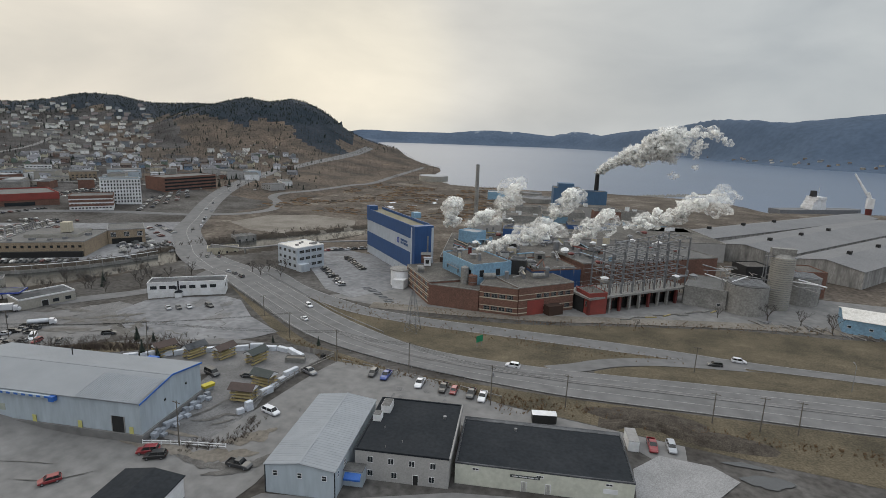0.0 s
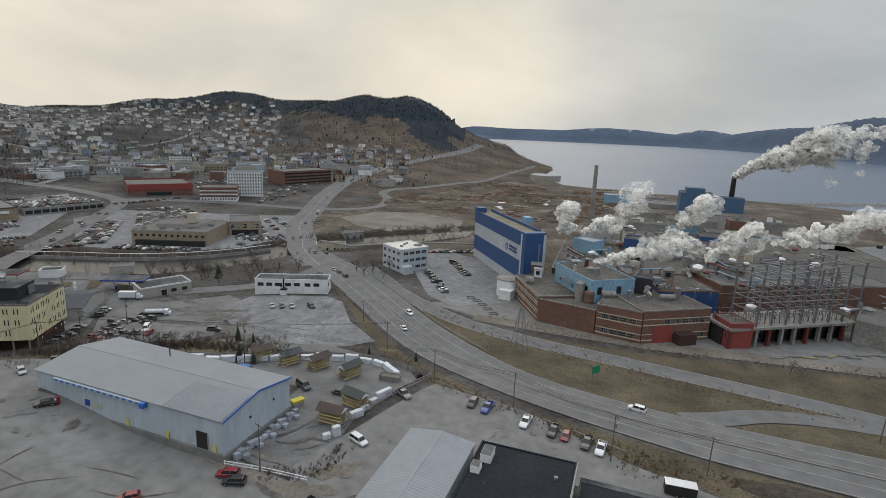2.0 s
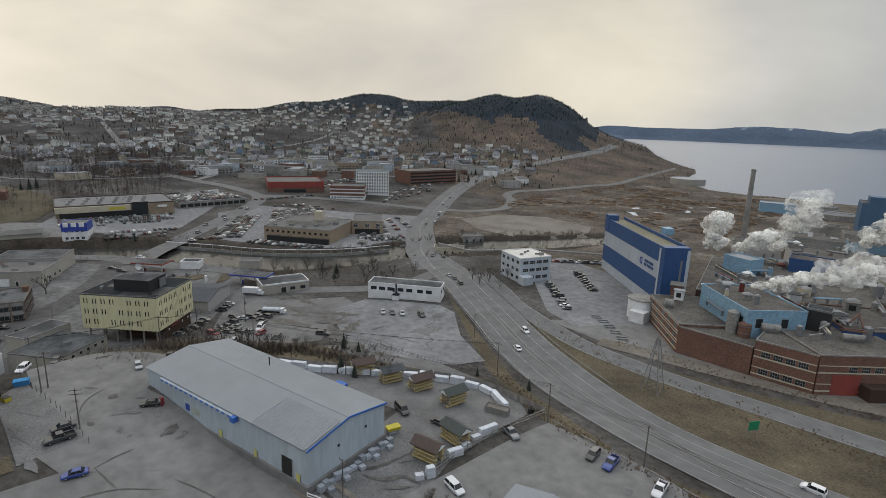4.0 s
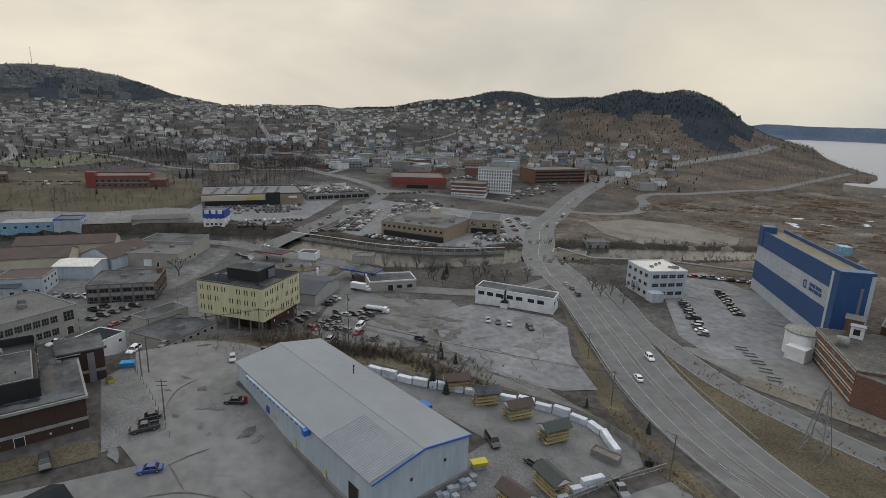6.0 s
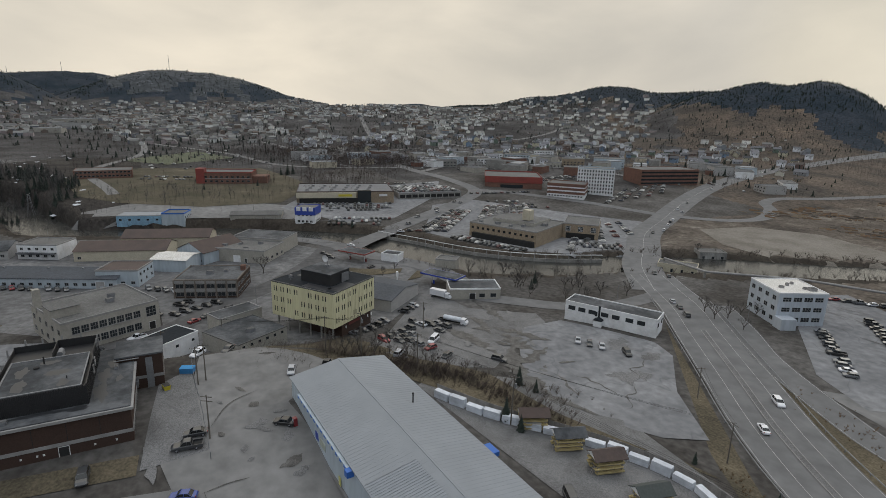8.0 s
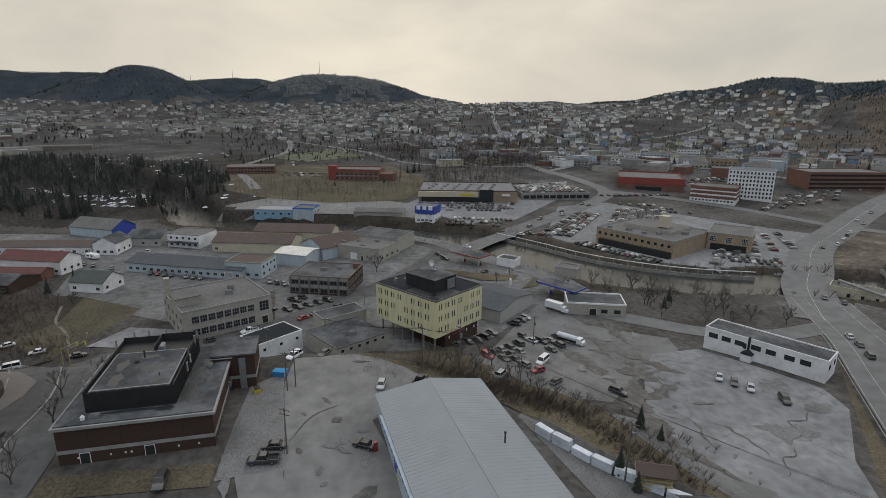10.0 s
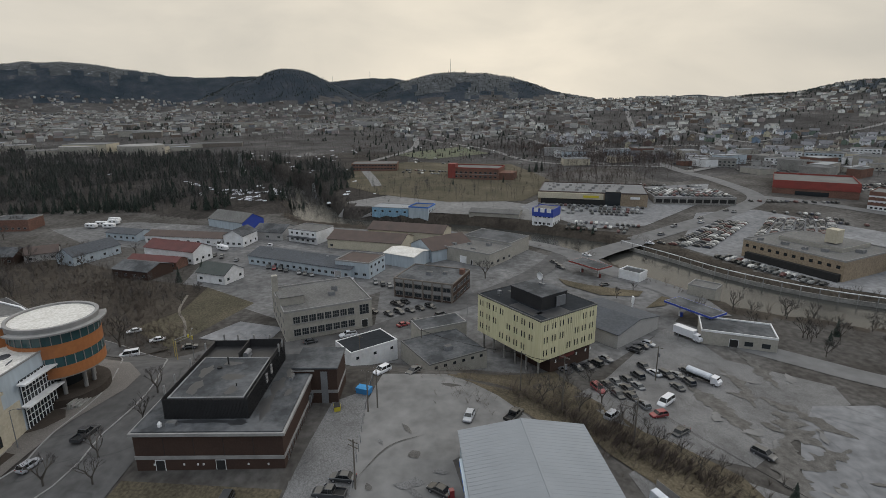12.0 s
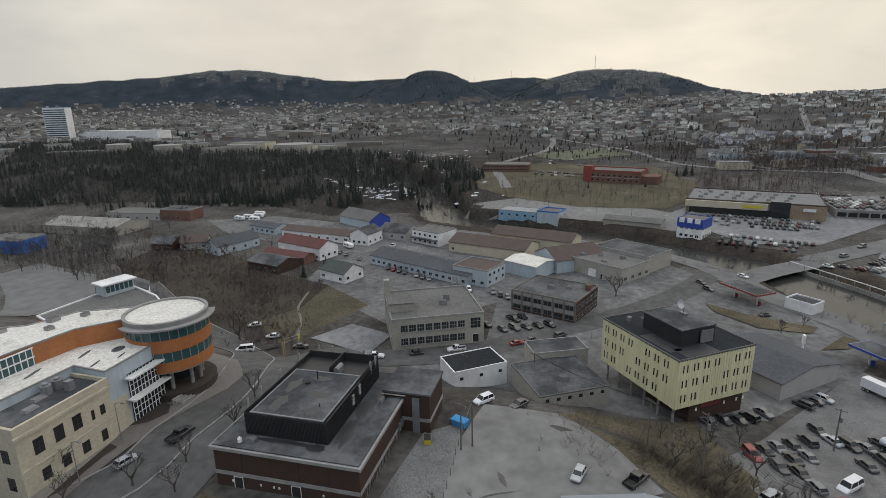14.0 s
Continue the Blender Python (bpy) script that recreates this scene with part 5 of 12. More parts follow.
def stain(name, line, width, material, label, lift=0.2, ragged=0.55, step=0.7, across=4):
    """A ragged patch along a line, lying on the ground."""
    l = [np.array(p, float) for p in smooth_line(line, step)]
    v, f, w = [], [], across + 1
    s0 = SR.uniform(0, 90)
    for i, p in enumerate(l):
        d = l[min(i + 1, len(l) - 1)] - l[max(i - 1, 0)]
        d = d / (np.linalg.norm(d) + 1e-9)
        end = min(1.0, 0.12 + 3.2 * min(i, len(l) - 1 - i) / len(l))
        hl = width / 2 * end * (1 + ragged * (noise.noise((i * step / 2.2, s0, 0)) * 1.3 + noise.noise((i * step / 0.7, s0, 4)) * 0.7))
        hr = width / 2 * end * (1 + ragged * (noise.noise((i * step / 2.2, s0, 9)) * 1.3 + noise.noise((i * step / 0.7, s0, 14)) * 0.7))
        for k in range(w):
            o = hl - (hl + hr) * k / across
            v.append((p[0] - d[1] * o, p[1] + d[0] * o))
        if i:
            a = (i - 1) * w
            f += [(a + k, a + k + 1, a + w + k + 1, a + w + k) for k in range(across)]
    zs = land([q[0] for q in v], [q[1] for q in v])
    return thing(name, label, "ground", kind="structure", data=mesh_of(name, [(x, y, z + lift) for (x, y), z in zip(v, zs)], f, material))


def blot(name, x, y, rx, ry, material, label, lift=0.2):
    a = SR.uniform(0, 3.14)
    dx, dy = math.cos(a) * rx, math.sin(a) * rx
    return stain(name, [(x - dx, y - dy), (x + 0.2 * ry, y + 0.1 * ry), (x + dx, y + dy)], ry * 2, material, label, lift, 0.8, 0.35)


MUD_L, RUT_L, PUD_L, SEAM_L = "dark wet mud patch on the lot", "dark wheel rut in the gravel", "shallow puddle of rain water", "dark tar seam across the lot"
for i, (pts, w) in enumerate((([(-183, 140), (-174, 140), (-168, 143)], 5.0), ([(-176, 141), (-166, 134), (-157, 131), (-147, 130), (-138, 131), (-128, 137)], 4.5), ([(-168, 148), (-163, 140), (-160, 134)], 3.5))):
    stain("mud_patch", pts, w, M_MUD, MUD_L, 0.2 + 0.005 * i, 1.0, 0.4)
for i in range(34):
    x, y = SR.uniform(-205, -140), SR.uniform(112, 160)
    if abs((y - 136) - (x + 172) * -0.1) > 14 or x > -160 and y < 134:
        continue
    blot("mud_patch" if i % 2 else "pale_patch", x, y, SR.uniform(0.8, 3.2), SR.uniform(0.4, 1.4), M_MUD if i % 2 else M_LOT, MUD_L if i % 2 else "pale gravel patch on the dark lot", 0.22 + 0.003 * i)
for i, (pts, w) in enumerate((([(-151, 144), (-147, 146.7), (-140, 148.2), (-135, 150)], 1.0), ([(-150, 172), (-146, 164), (-140, 160)], 0.9), ([(-128, 146), (-134, 152), (-138, 158)], 0.8),
                              ([(-139, 140), (-145, 140), (-152, 139)], 1.6))):
    stain("crack_line", [(x + SR.uniform(-1.2, 1.2), y + SR.uniform(-1.2, 1.2)) for x, y in smooth_line(pts, 2.2)], w * 0.5, M_MUD, "dark weedy crack in the asphalt", 0.19 + 0.004 * i, 0.9)
blot("worn_patch", -163, 171, 6, 3.2, M_LOT_DARK, "darker asphalt repair patch", 0.19)
blot("worn_patch", -152, 175, 4, 2.2, M_LOT_DARK, "darker asphalt repair patch", 0.195)
blot("worn_patch", -144, 160, 7, 3.0, M_LOT_DARK, "darker asphalt repair patch", 0.187)
# upper gravel lot
for i, (x, y, rx, ry) in enumerate(((-146, 59, 1.2, 0.8), (-139, 59, 2.6, 1.0), (-137, 60.5, 1.8, 0.6), (-137.8, 52.3, 0.9, 0.6), (-132.4, 56.4, 1.2, 0.5), (-129.4, 57.4, 0.8, 0.4), (-153.6, 56.3, 2.0, 0.5), (-149, 52, 1.1, 0.4), (-134, 64.5, 2.0, 1.2), (-127, 64.5, 2.6, 1.1), (-124, 66, 1.8, 0.8), (-142, 64, 1.4, 0.5))):
    blot("pothole", x, y, rx, ry, M_LOT_DARK if i % 3 else M_MUD, "shallow dark pothole in the gravel", 0.235)
for pts in ([(-123.6, 49.0), (-124.6, 53), (-125, 57)], [(-124, 49.3), (-119, 50.4), (-115.7, 51)], [(-112, 60), (-106, 62.4), (-100, 64)], [(-118, 40), (-116, 50), (-110, 58)], [(-90, 66), (-96, 60), (-104, 57)], [(-140, 50), (-148, 54), (-152, 60)]):
    stain("tar_seam", pts, 0.28, M_MUD, SEAM_L, 0.225, 0.5)
road("track", [(-214, -26), (-226, -33), (-236, -41), (-252, -47)], 0.45, M_DIRT, 0.24, "trodden dirt path across the grass")
# wet lot behind the dark hall
for i, (pts, w) in enumerate((([(-156, 41.5), (-152, 43), (-146, 45.5)], 3.0), ([(-148, 39), (-142, 41), (-136, 42)], 2.2), ([(-138, 38.5), (-133, 40), (-128, 41)], 1.6), ([(-154, 46), (-149, 47)], 1.2))):
    stain("wet_patch", pts, w, M_LOT_DARK, "wet dark asphalt behind the hall", 0.24 + 0.004 * i, 0.8)
for i, (pts, w) in enumerate((([(-222, 146), (-208, 147), (-195, 147)], 3.4), ([(-196, 124), (-183, 127), (-168, 130)], 5.0), ([(-190, 140), (-178, 147), (-172, 152)], 3.6), ([(-206, 136), (-196, 138), (-184, 136)], 3.0))):
    stain("mud_patch", pts, w, M_MUD, "dark wet mud with dead weeds", 0.2 + 0.004 * i, 0.95)
# muddy yard mouth and ruts
for i, (pts, w, m) in enumerate((([(-86, 77.5), (-78, 77.2), (-71, 79), (-64, 83)], 5.0, M_DIRT), ([(-74, 83), (-69, 88), (-66.5, 93)], 4.0, M_DIRT), ([(-80, 76), (-72, 75), (-64, 78), (-60, 84)], 2.2, M_MUD), ([(-70, 72), (-63.5, 77), (-61, 84)], 2.4, M_MUD),
                                 ([(-88, 88), (-84.4, 89.6), (-82, 93.5), (-77.6, 94.4)], 1.1, M_MUD), ([(-82, 88), (-80, 90.6), (-78.2, 93)], 0.7, M_MUD), ([(-86, 96), (-84, 104), (-87, 112)], 2.0, M_LOT_DARK), ([(-92, 86), (-88, 92), (-87, 100)], 0.8, M_MUD),
                                 ([(-100, 76), (-92, 75.5), (-84, 75)], 1.2, M_DIRT), ([(-96, 80.5), (-88, 82), (-80, 83)], 1.5, M_DIRT))):
    stain("mud_patch", pts, w, m, "brown mud churned up at the yard mouth", 0.22 + 0.005 * i, 0.7)
# soil bank and pad east of the cream hall
drape("concrete_pad", [(14.4, 108), (20, 115.6), (31, 115.6), (36, 111.6), (31, 104), (15, 98)], M_PAD, 0.2, 3, label="pale concrete pad beside the cream hall", category="pavement")
for pts, w in (([(36, 113), (41, 113.6), (47, 115)], 4.5), ([(33, 118), (39, 119), (44, 118.6)], 1.6)):
    stain("puddle", pts, w, M_PUDDLE, PUD_L, 0.24, 0.4)
_sv, _sf = [], []
_l = smooth_line([(6, 126), (9, 126), (16, 129.4), (22.4, 128.6), (31, 126.2), (40.5, 127), (46, 128)], 0.8)
for i, p in enumerate(_l):
    e = min(1.0, 4.0 * min(i, len(_l) - 1 - i) / len(_l))
    for k in range(9):
        o = (k - 4) / 4
        hh = e * (1.5 * (1 - o * o) * (1 + 0.5 * noise.noise((i * 0.3, k * 0.7, 2))) + 0.35 * noise.noise((i * 0.8, k * 1.9, 8)) * (1 - abs(o)))
        y = p[1] + o * 2.6 * (1 + 0.3 * noise.noise((i * 0.3, 5, 1)))
        _sv.append((p[0] + 0.3 * noise.noise((i, k, 4)), y, T(p[0], y) + 0.05 + max(hh, -0.02)))
    if i:
        _sf += [((i - 1) * 9 + k, (i - 1) * 9 + k + 1, i * 9 + k + 1, i * 9 + k) for k in range(8)]
_sf = [tuple(reversed(q)) for q in _sf]
thing("soil_mound", "long heap of dark dug-up soil on the verge", "soil", data=mesh_of("soil_mound", _sv, _sf, M_SOIL))
for i, (x, y) in enumerate(SNOW_SPOTS):
    blot("snow_patch", x, y, SR.uniform(3, 9), SR.uniform(1.2, 3), M_SNOW, "dirty old snow beside the log heaps", 0.5 + 0.01 * i)
# streaks on the mill car park and plaza
for i in range(26):
    x, y = SR.uniform(-168, -100), SR.uniform(232, 282)
    stain("tyre_mark", [(x, y), (x + 6, y + SR.uniform(-1, 4)), (x + 13, y + SR.uniform(0, 8))], SR.uniform(0.4, 1.6), M_LOT_DARK, "dark tyre track on the mill car park", 0.19 + 0.002 * i, 0.7, 1.5) if i < 12 else None
for i in range(14):
    x, y = SR.uniform(-92, -30), SR.uniform(108, 128)
    blot("oil_patch", x * 0.8 - 8, y * 0.35 + 80 if x > -50 else y - 8, SR.uniform(0.6, 2), SR.uniform(0.3, 0.9), M_LOT_DARK, "dark oil stain on the parking lot", 0.22 + 0.002 * i) if i < 9 else None


# ---- lumber shed and yard ----
RNG = random.Random(11)
shed = building("lumber_shed", "large pale blue steel lumber shed with ribbed grey roof", (-146.9, 67.1), (-90.6, 76.7), 22.4, 7.5, M_PALEBLUE, "gable_x", M_ROOFSTEEL, rise=1.8, ribs=0.9, z=2.0)
SL, SD = shed["len"], shed["dep"]
for y0, z0, y1, z1 in ((-0.4, 7.6, SD / 2, 9.6), (SD + 0.4, 7.6, SD / 2, 9.6)):
    part("fascia", Geo().add([(SL + 0.42, y0, z0 - 0.25), (SL + 0.42, y1, z1 - 0.25), (SL + 0.42, y1, z1 + 0.15), (SL + 0.42, y0, z0 + 0.15), (SL + 0.3, y0, z0 - 0.25), (SL + 0.3, y1, z1 - 0.25), (SL + 0.3, y1, z1 + 0.15), (SL + 0.3, y0, z0 + 0.15)],
                             [(0, 1, 2, 3), (7, 6, 5, 4), (3, 2, 6, 7), (0, 4, 5, 1), (0, 3, 7, 4), (1, 5, 6, 2)]), M_BLUETRIM, shed, "bright blue fascia")
part("eave_sign", Geo().box(SL - 50, -0.9, 6.7, SL - 22, -0.1, 7.3), M_PALEBLUE, shed, "pale blue sign canopy")
for _k in range(14):
    part("sign_panel", Geo().box(SL - 49.4 + 2 * _k, -0.96, 6.78, SL - 48.4 + 2 * _k, -0.905, 7.22), M_BLUETRIM, shed)
part("sign_edge", Geo().box(SL - 22, -1.35, 6.2, SL - 20.8, -0.1, 7.4), M_BLUETRIM, shed)
part("eave_sign", Geo().box(SL - 16, SD + 0.3, 6.5, SL - 13, SD + 1.9, 7.4), M_BLUETRIM, shed, "bright blue rear canopy")
part("plinth", Geo().box(-0.05, -0.5, -3.0, SL + 0.5, -0.003, 0.0).box(SL + 0.003, -0.003, -3.0, SL + 0.5, SD, 0.0), M_LOT, shed, "raised gravel apron round the shed")
dr = part("loading_door", Geo().box(SL - 7.2, -0.1, 0, SL - 4.2, 0.02, 3.9), M_DARK, shed, "open dark loading door")
for x0, x1 in ((SL - 7.4, SL - 7.2), (SL - 4.2, SL - 4.0)):
    part("frame", Geo().box(x0, -0.15, 0, x1, 0.03, 4.0), M_KERB, dr)
for x0 in (SL - 2.9, SL - 16, SL - 28):
    part("yellow_guard", Geo().box(x0, -0.22, -0.1, x0 + 1.0, -0.12, 1.7), mat("yellow_board", (0.5, 0.47, 0.16), None, 0.5), shed, "faded yellow guard board")
for x0, w, m in ((SL - 41, 1.6, M_ROYAL), (SL - 38.5, 3.2, mat("faded_sign", (0.4, 0.42, 0.33), (0.3, 0.32, 0.28), 0.8))):
    part("wall_sign", Geo().box(x0, -0.1, 1.9, x0 + w, -0.01, 3.5), m, shed)
for y0, z0 in ((8, 4.2), (16, 4.6)):
    part("vent", Geo().box(SL, y0, z0, SL + 0.14, y0 + 0.5, z0 + 0.5), M_DARK, shed)
part("vent_pipe", Geo().cyl(SL - 33.5, SD - 4.5, 7.6, 10.3, 0.14, n=8).cyl(SL - 33.5, SD - 4.5, 10.3, 10.55, 0.24, n=8), M_DARK, shed)
part("bright_sheet", Geo().add([(SL - 16, -0.5, 7.8), (SL - 0.1, -0.5, 7.8), (SL - 0.1, SD / 2 - 2.2, 9.33), (SL - 16, SD / 2 - 2.2, 9.33)], [(0, 1, 2, 3)]), M_ROOFSTEEL2, shed, "newer bright roof sheets")
for i in range(27):
    x = SL - 15.9 + i * 0.6
    tagged(part("seam", Geo().rod((x, -0.5, 7.84), (x, SD / 2 - 2.2, 9.37), 0.05, n=3), M_ROOFSTEEL2, shed))

machine = thing("vending_machine", "red drinks machine beside the shed wall", "vending machine", pose(-136.5, 66.4, T(-136.5, 66.4), 0, 0, 20))
part("cabinet", Geo().box(-0.45, -0.4, 0, 0.45, 0.4, 1.9, 0, 0.02), PAINT["red"], machine)
part("front_panel", Geo().box(-0.38, -0.44, 0.3, 0.2, -0.4, 1.7), M_WRAP, machine)


def lumber_rack(x, y, heading, roofm, label):
    ob = thing("lumber_rack", label, "rack", pose(x, y, T(x, y) + 0.1, 0, 0, heading), "roofed lumber racks in the yard")
    for px in (-2.6, 2.6):
        for py in (-1.3, 1.3):
            part("post", Geo().box(px - 0.08, py - 0.08, 0, px + 0.08, py + 0.08, 3.4), M_FENCE, ob)
    r = Geo()
    for s in (-1, 1):
        q = [(-3.5, s * 2.1, 3.4), (3.5, s * 2.1, 3.4), (3.5, 0, 4.7), (-3.5, 0, 4.7)]
        r.add(q + [(a, b, c + 0.14) for a, b, c in q], [(0, 1, 2, 3), (7, 6, 5, 4), (0, 4, 5, 1), (1, 5, 6, 2), (2, 6, 7, 3), (3, 7, 4, 0)])
    part("roof", r, roofm, ob)
    for px in (-3.3, 3.3):
        part("gable_board", Geo().add([(px, -1.8, 3.5), (px, 1.8, 3.5), (px, 0, 4.6), (px + 0.08, -1.8, 3.5), (px + 0.08, 1.8, 3.5), (px + 0.08, 0, 4.6)], [(0, 1, 2), (5, 4, 3), (0, 2, 5, 3), (1, 4, 5, 2), (0, 3, 4, 1)]), M_WHITE, ob)
    for lv in range(3):
        for ax in (-2.7, 2.5):
            part("arm", Geo().box(ax, -1.9, 0.3 + lv * 0.95, ax + 0.2, 1.9, 0.42 + lv * 0.95), M_FENCE, ob)
        for s in (-1, 1):
            o = RNG.uniform(-0.4, 0.4)
            for k in range(4):
                part("board", Geo().box(-3.0 + o, s * (1.0 + 0.22 * k) - 0.1, 0.43 + lv * 0.95, 3.0 + o, s * (1.0 + 0.22 * k) + 0.1, 0.62 + lv * 0.95 + 0.12 * (k % 2)), M_LUMBER, ob)
    lad = Geo()
    for s in (-0.3, 0.3):
        lad.rod((-3.9, s - 1, 0), (-3.0, s - 1, 2.0), 0.04, n=4)
    for k in range(5):
        lad.rod((-3.85 + 0.18 * k, -1.3, 0.15 + 0.4 * k), (-3.85 + 0.18 * k, -0.7, 0.15 + 0.4 * k), 0.035, n=4)
    part("steps", lad, M_FENCE, ob)
    return ob


for x, y, a, rm, nm in ((-83.0, 101.5, 10, M_BROWNROOF, "brown"), (-83.4, 110.6, -4, M_GREENROOF, "dark green"), (-96.0, 123.4, 82, M_GREENROOF, "dark green"), (-107.6, 122.8, 80, M_BROWNROOF, "brown"), (-116.4, 119.8, 76, M_TARDARK, "grey"), (-125.6, 116.8, 70, M_BROWNROOF, "dark brown")):
    lumber_rack(x, y, a, rm, f"open timber lumber rack with {nm} shingle roof")


def pallet_stack(x, y, heading, lx, ly, lz, m, label, group):
    ob = thing("wrapped_stack", label, "stack", pose(x, y, T(x, y) + 0.12, 0, 0, heading), group)
    part("skid", Geo().box(-lx / 2, -ly / 2, 0, lx / 2, -ly / 2 + 0.15, 0.12).box(-lx / 2, ly / 2 - 0.15, 0, lx / 2, ly / 2, 0.12), M_FENCE, ob)
    n = max(1, round(lz / 0.75))
    for k in range(n):
        o = RNG.uniform(-0.06, 0.06)
        part("lumber_pack", Geo().box(-lx / 2 + o, -ly / 2, 0.12 + k * lz / n, lx / 2 + o, ly / 2, 0.12 + (k + 1) * lz / n - 0.05, 0, 0.04), m, ob)
    return ob


# wrapped lumber along the curved back fence, blocks along the shed's end wall
stack_line = smooth_line([(-87, 133), (-94, 136.4), (-101.5, 135.6), (-108, 132), (-114, 127.5), (-121, 120.5), (-127, 113.5), (-133, 108), (-138.5, 104), (-144, 100.5)], 0.4)
run, last = 4.4, stack_line[0]
for k in range(1, len(stack_line)):
    p = stack_line[k]
    run += float(np.linalg.norm(p - last))
    last = p
    if run >= 4.4:
        run = 0.0
        t = stack_line[min(k + 2, len(stack_line) - 1)] - stack_line[max(k - 2, 0)]
        pallet_stack(p[0], p[1], math.degrees(math.atan2(t[1], t[0])) + RNG.uniform(-4, 4), 4.1, 1.5, RNG.choice([1.5, 1.5, 1.6, 2.2, 1.9]), M_WRAP, "white wrapped lumber packs stacked along the fence", "wrapped lumber stacks")
for k in range(15):
    x, y = -90.2 - 0.25 * k + RNG.uniform(-0.2, 0.3), 79.0 + k * 1.45
    pallet_stack(x + 0.6, y, 90 + RNG.uniform(-6, 6), 1.3, 1.2, RNG.choice([0.8, 1.4, 1.4, 1.1]), M_BLOCK, "grey wrapped pallet of blocks by the shed wall", "block pallets")
    if k % 3 == 1:
        pallet_stack(x + 2.2, y, 90 + RNG.uniform(-6, 6), 1.3, 1.2, RNG.choice([0.7, 0.8]), M_BLOCK, "grey wrapped pallet of blocks by the shed wall", "block pallets")
tub = thing("yellow_tub", "bright yellow plastic tub on pallets", "container", pose(-95.6, 102.5, T(-95.6, 102.5) + 1.0, 0, 0, 75))
part("shell", Geo().box(-1.5, -0.8, 0, 1.5, 0.8, 0.7, 0, -0.12), M_YELLOW, tub)
part("rim", Geo().box(-1.65, -0.95, 0.7, 1.65, 0.95, 0.78), M_YELLOW, tub)
pallet_stack(-95.6, 102.5, 75, 2.6, 1.5, 0.85, M_BLOCK, "grey pallet under the yellow tub", "block pallets")
for x, y, a, l, h in ((-79.6, 106.5, 72, 3.6, 1.7), (-80.0, 110.5, 80, 2.2, 1.0), (-80.2, 118.5, 78, 5.0, 1.9), (-80.6, 114.5, 78, 2.4, 1.0), (-78.2, 97.5, 70, 1.8, 2.4), (-79.2, 95.4, 60, 1.8, 1.2)):
    pallet_stack(x, y, a, l, 1.3, h, M_WRAP, "white wrapped lumber bundles beside the yard fence", "wrapped lumber stacks")

# fences
def post_fence(name, pts, h, label, board=True, step=2.0, wire=False, wood=M_FENCE):
    ob = thing(name, label, "fence")
    line = smooth_line(pts, step)
    for i, p in enumerate(line):
        z = T(p[0], p[1])
        part("post", Geo().box(p[0] - 0.06, p[1] - 0.06, z - 0.2, p[0] + 0.06, p[1] + 0.06, z + h), M_STEEL if wire else wood, ob)
    for p, q in zip(line, line[1:]):
        zp, zq = T(p[0], p[1]), T(q[0], q[1])
        for k in ((0.35, 0.8) if board else (0.96,)):
            a, b = Vector((p[0], p[1], zp + h * k)), Vector((q[0], q[1], zq + h * k))
            part("rail", Geo().rod(a, b, 0.11 if board else 0.025, n=4), wood if board else M_STEEL, ob)
    return ob


post_fence("rail_fence", [(-90, 76.2), (-82, 79.0), (-72, 81.8)], 1.3, "whitish wooden rail fence closing the yard", step=1.8, wood=M_WHITE)
post_fence("board_fence", [(-78.6, 97), (-79.2, 104), (-79, 112), (-78.4, 122), (-77.6, 131), (-77.5, 138)], 1.9, "grey weathered board fence along the yard")
_bf = thing("slat_fence", "curved grey slat fence behind the lumber", "fence")
for p, q in zip(*(lambda l: (l, l[1:]))(smooth_line([(-77.5, 138.5), (-85, 139), (-94, 140), (-103, 138.6), (-110, 134.6), (-116.4, 129.6), (-123.4, 122.4), (-129.4, 115.6), (-135, 110.4), (-140.5, 106.4), (-147, 102)], 1.1))):
    z = T(p[0], p[1])
    d = (q - p) * 0.96
    part("slat", Geo().add([(p[0], p[1], z), (p[0] + d[0], p[1] + d[1], z), (p[0] + d[0], p[1] + d[1], z + 1.9), (p[0], p[1], z + 1.85), (p[0] - d[1] * 0.04, p[1] + d[0] * 0.04, z), (p[0] + d[0] - d[1] * 0.04, p[1] + d[1] + d[0] * 0.04, z), (p[0] + d[0] - d[1] * 0.04, p[1] + d[1] + d[0] * 0.04, z + 1.9), (p[0] - d[1] * 0.04, p[1] + d[0] * 0.04, z + 1.85)],
                          [(0, 1, 2, 3), (7, 6, 5, 4), (3, 2, 6, 7), (1, 5, 6, 2), (0, 3, 7, 4)]), M_FENCE, _bf)
for i in range(7):
    a, b = (-73 + i * 8.2, 135.2 - i * 1.0), (-69 + i * 8.2, 134.6 - i * 1.0)
    ob = thing("log_barrier", "low weathered timber barrier at the lot edge", "barrier", group="timber barriers")
    za, zb = T(*a), T(*b)
    part("beam", Geo().rod((a[0], a[1], za + 0.75), (b[0], b[1], zb + 0.75), 0.16, n=6), M_FENCE, ob)
    for p, z in ((a, za), (b, zb)):
        part("post", Geo().cyl(p[0], p[1], z - 0.2, z + 0.85, 0.13, n=6), M_FENCE, ob)
bin_ = thing("waste_bin", "long corrugated grey waste container filled with scrap", "container", pose(-85.5, 128.5, T(-85.5, 128.5) + 0.1, 0, 0, 18))
for y0, y1 in ((-1.2, -1.1), (1.1, 1.2)):
    part("side_panel", Geo().box(-3, y0, 0.1, 3, y1, 1.7), M_CONC, bin_)
for x0, x1 in ((-3, -2.9), (2.9, 3)):
    part("end_panel", Geo().box(x0, -1.1, 0.1, x1, 1.1, 1.7), M_CONC, bin_)
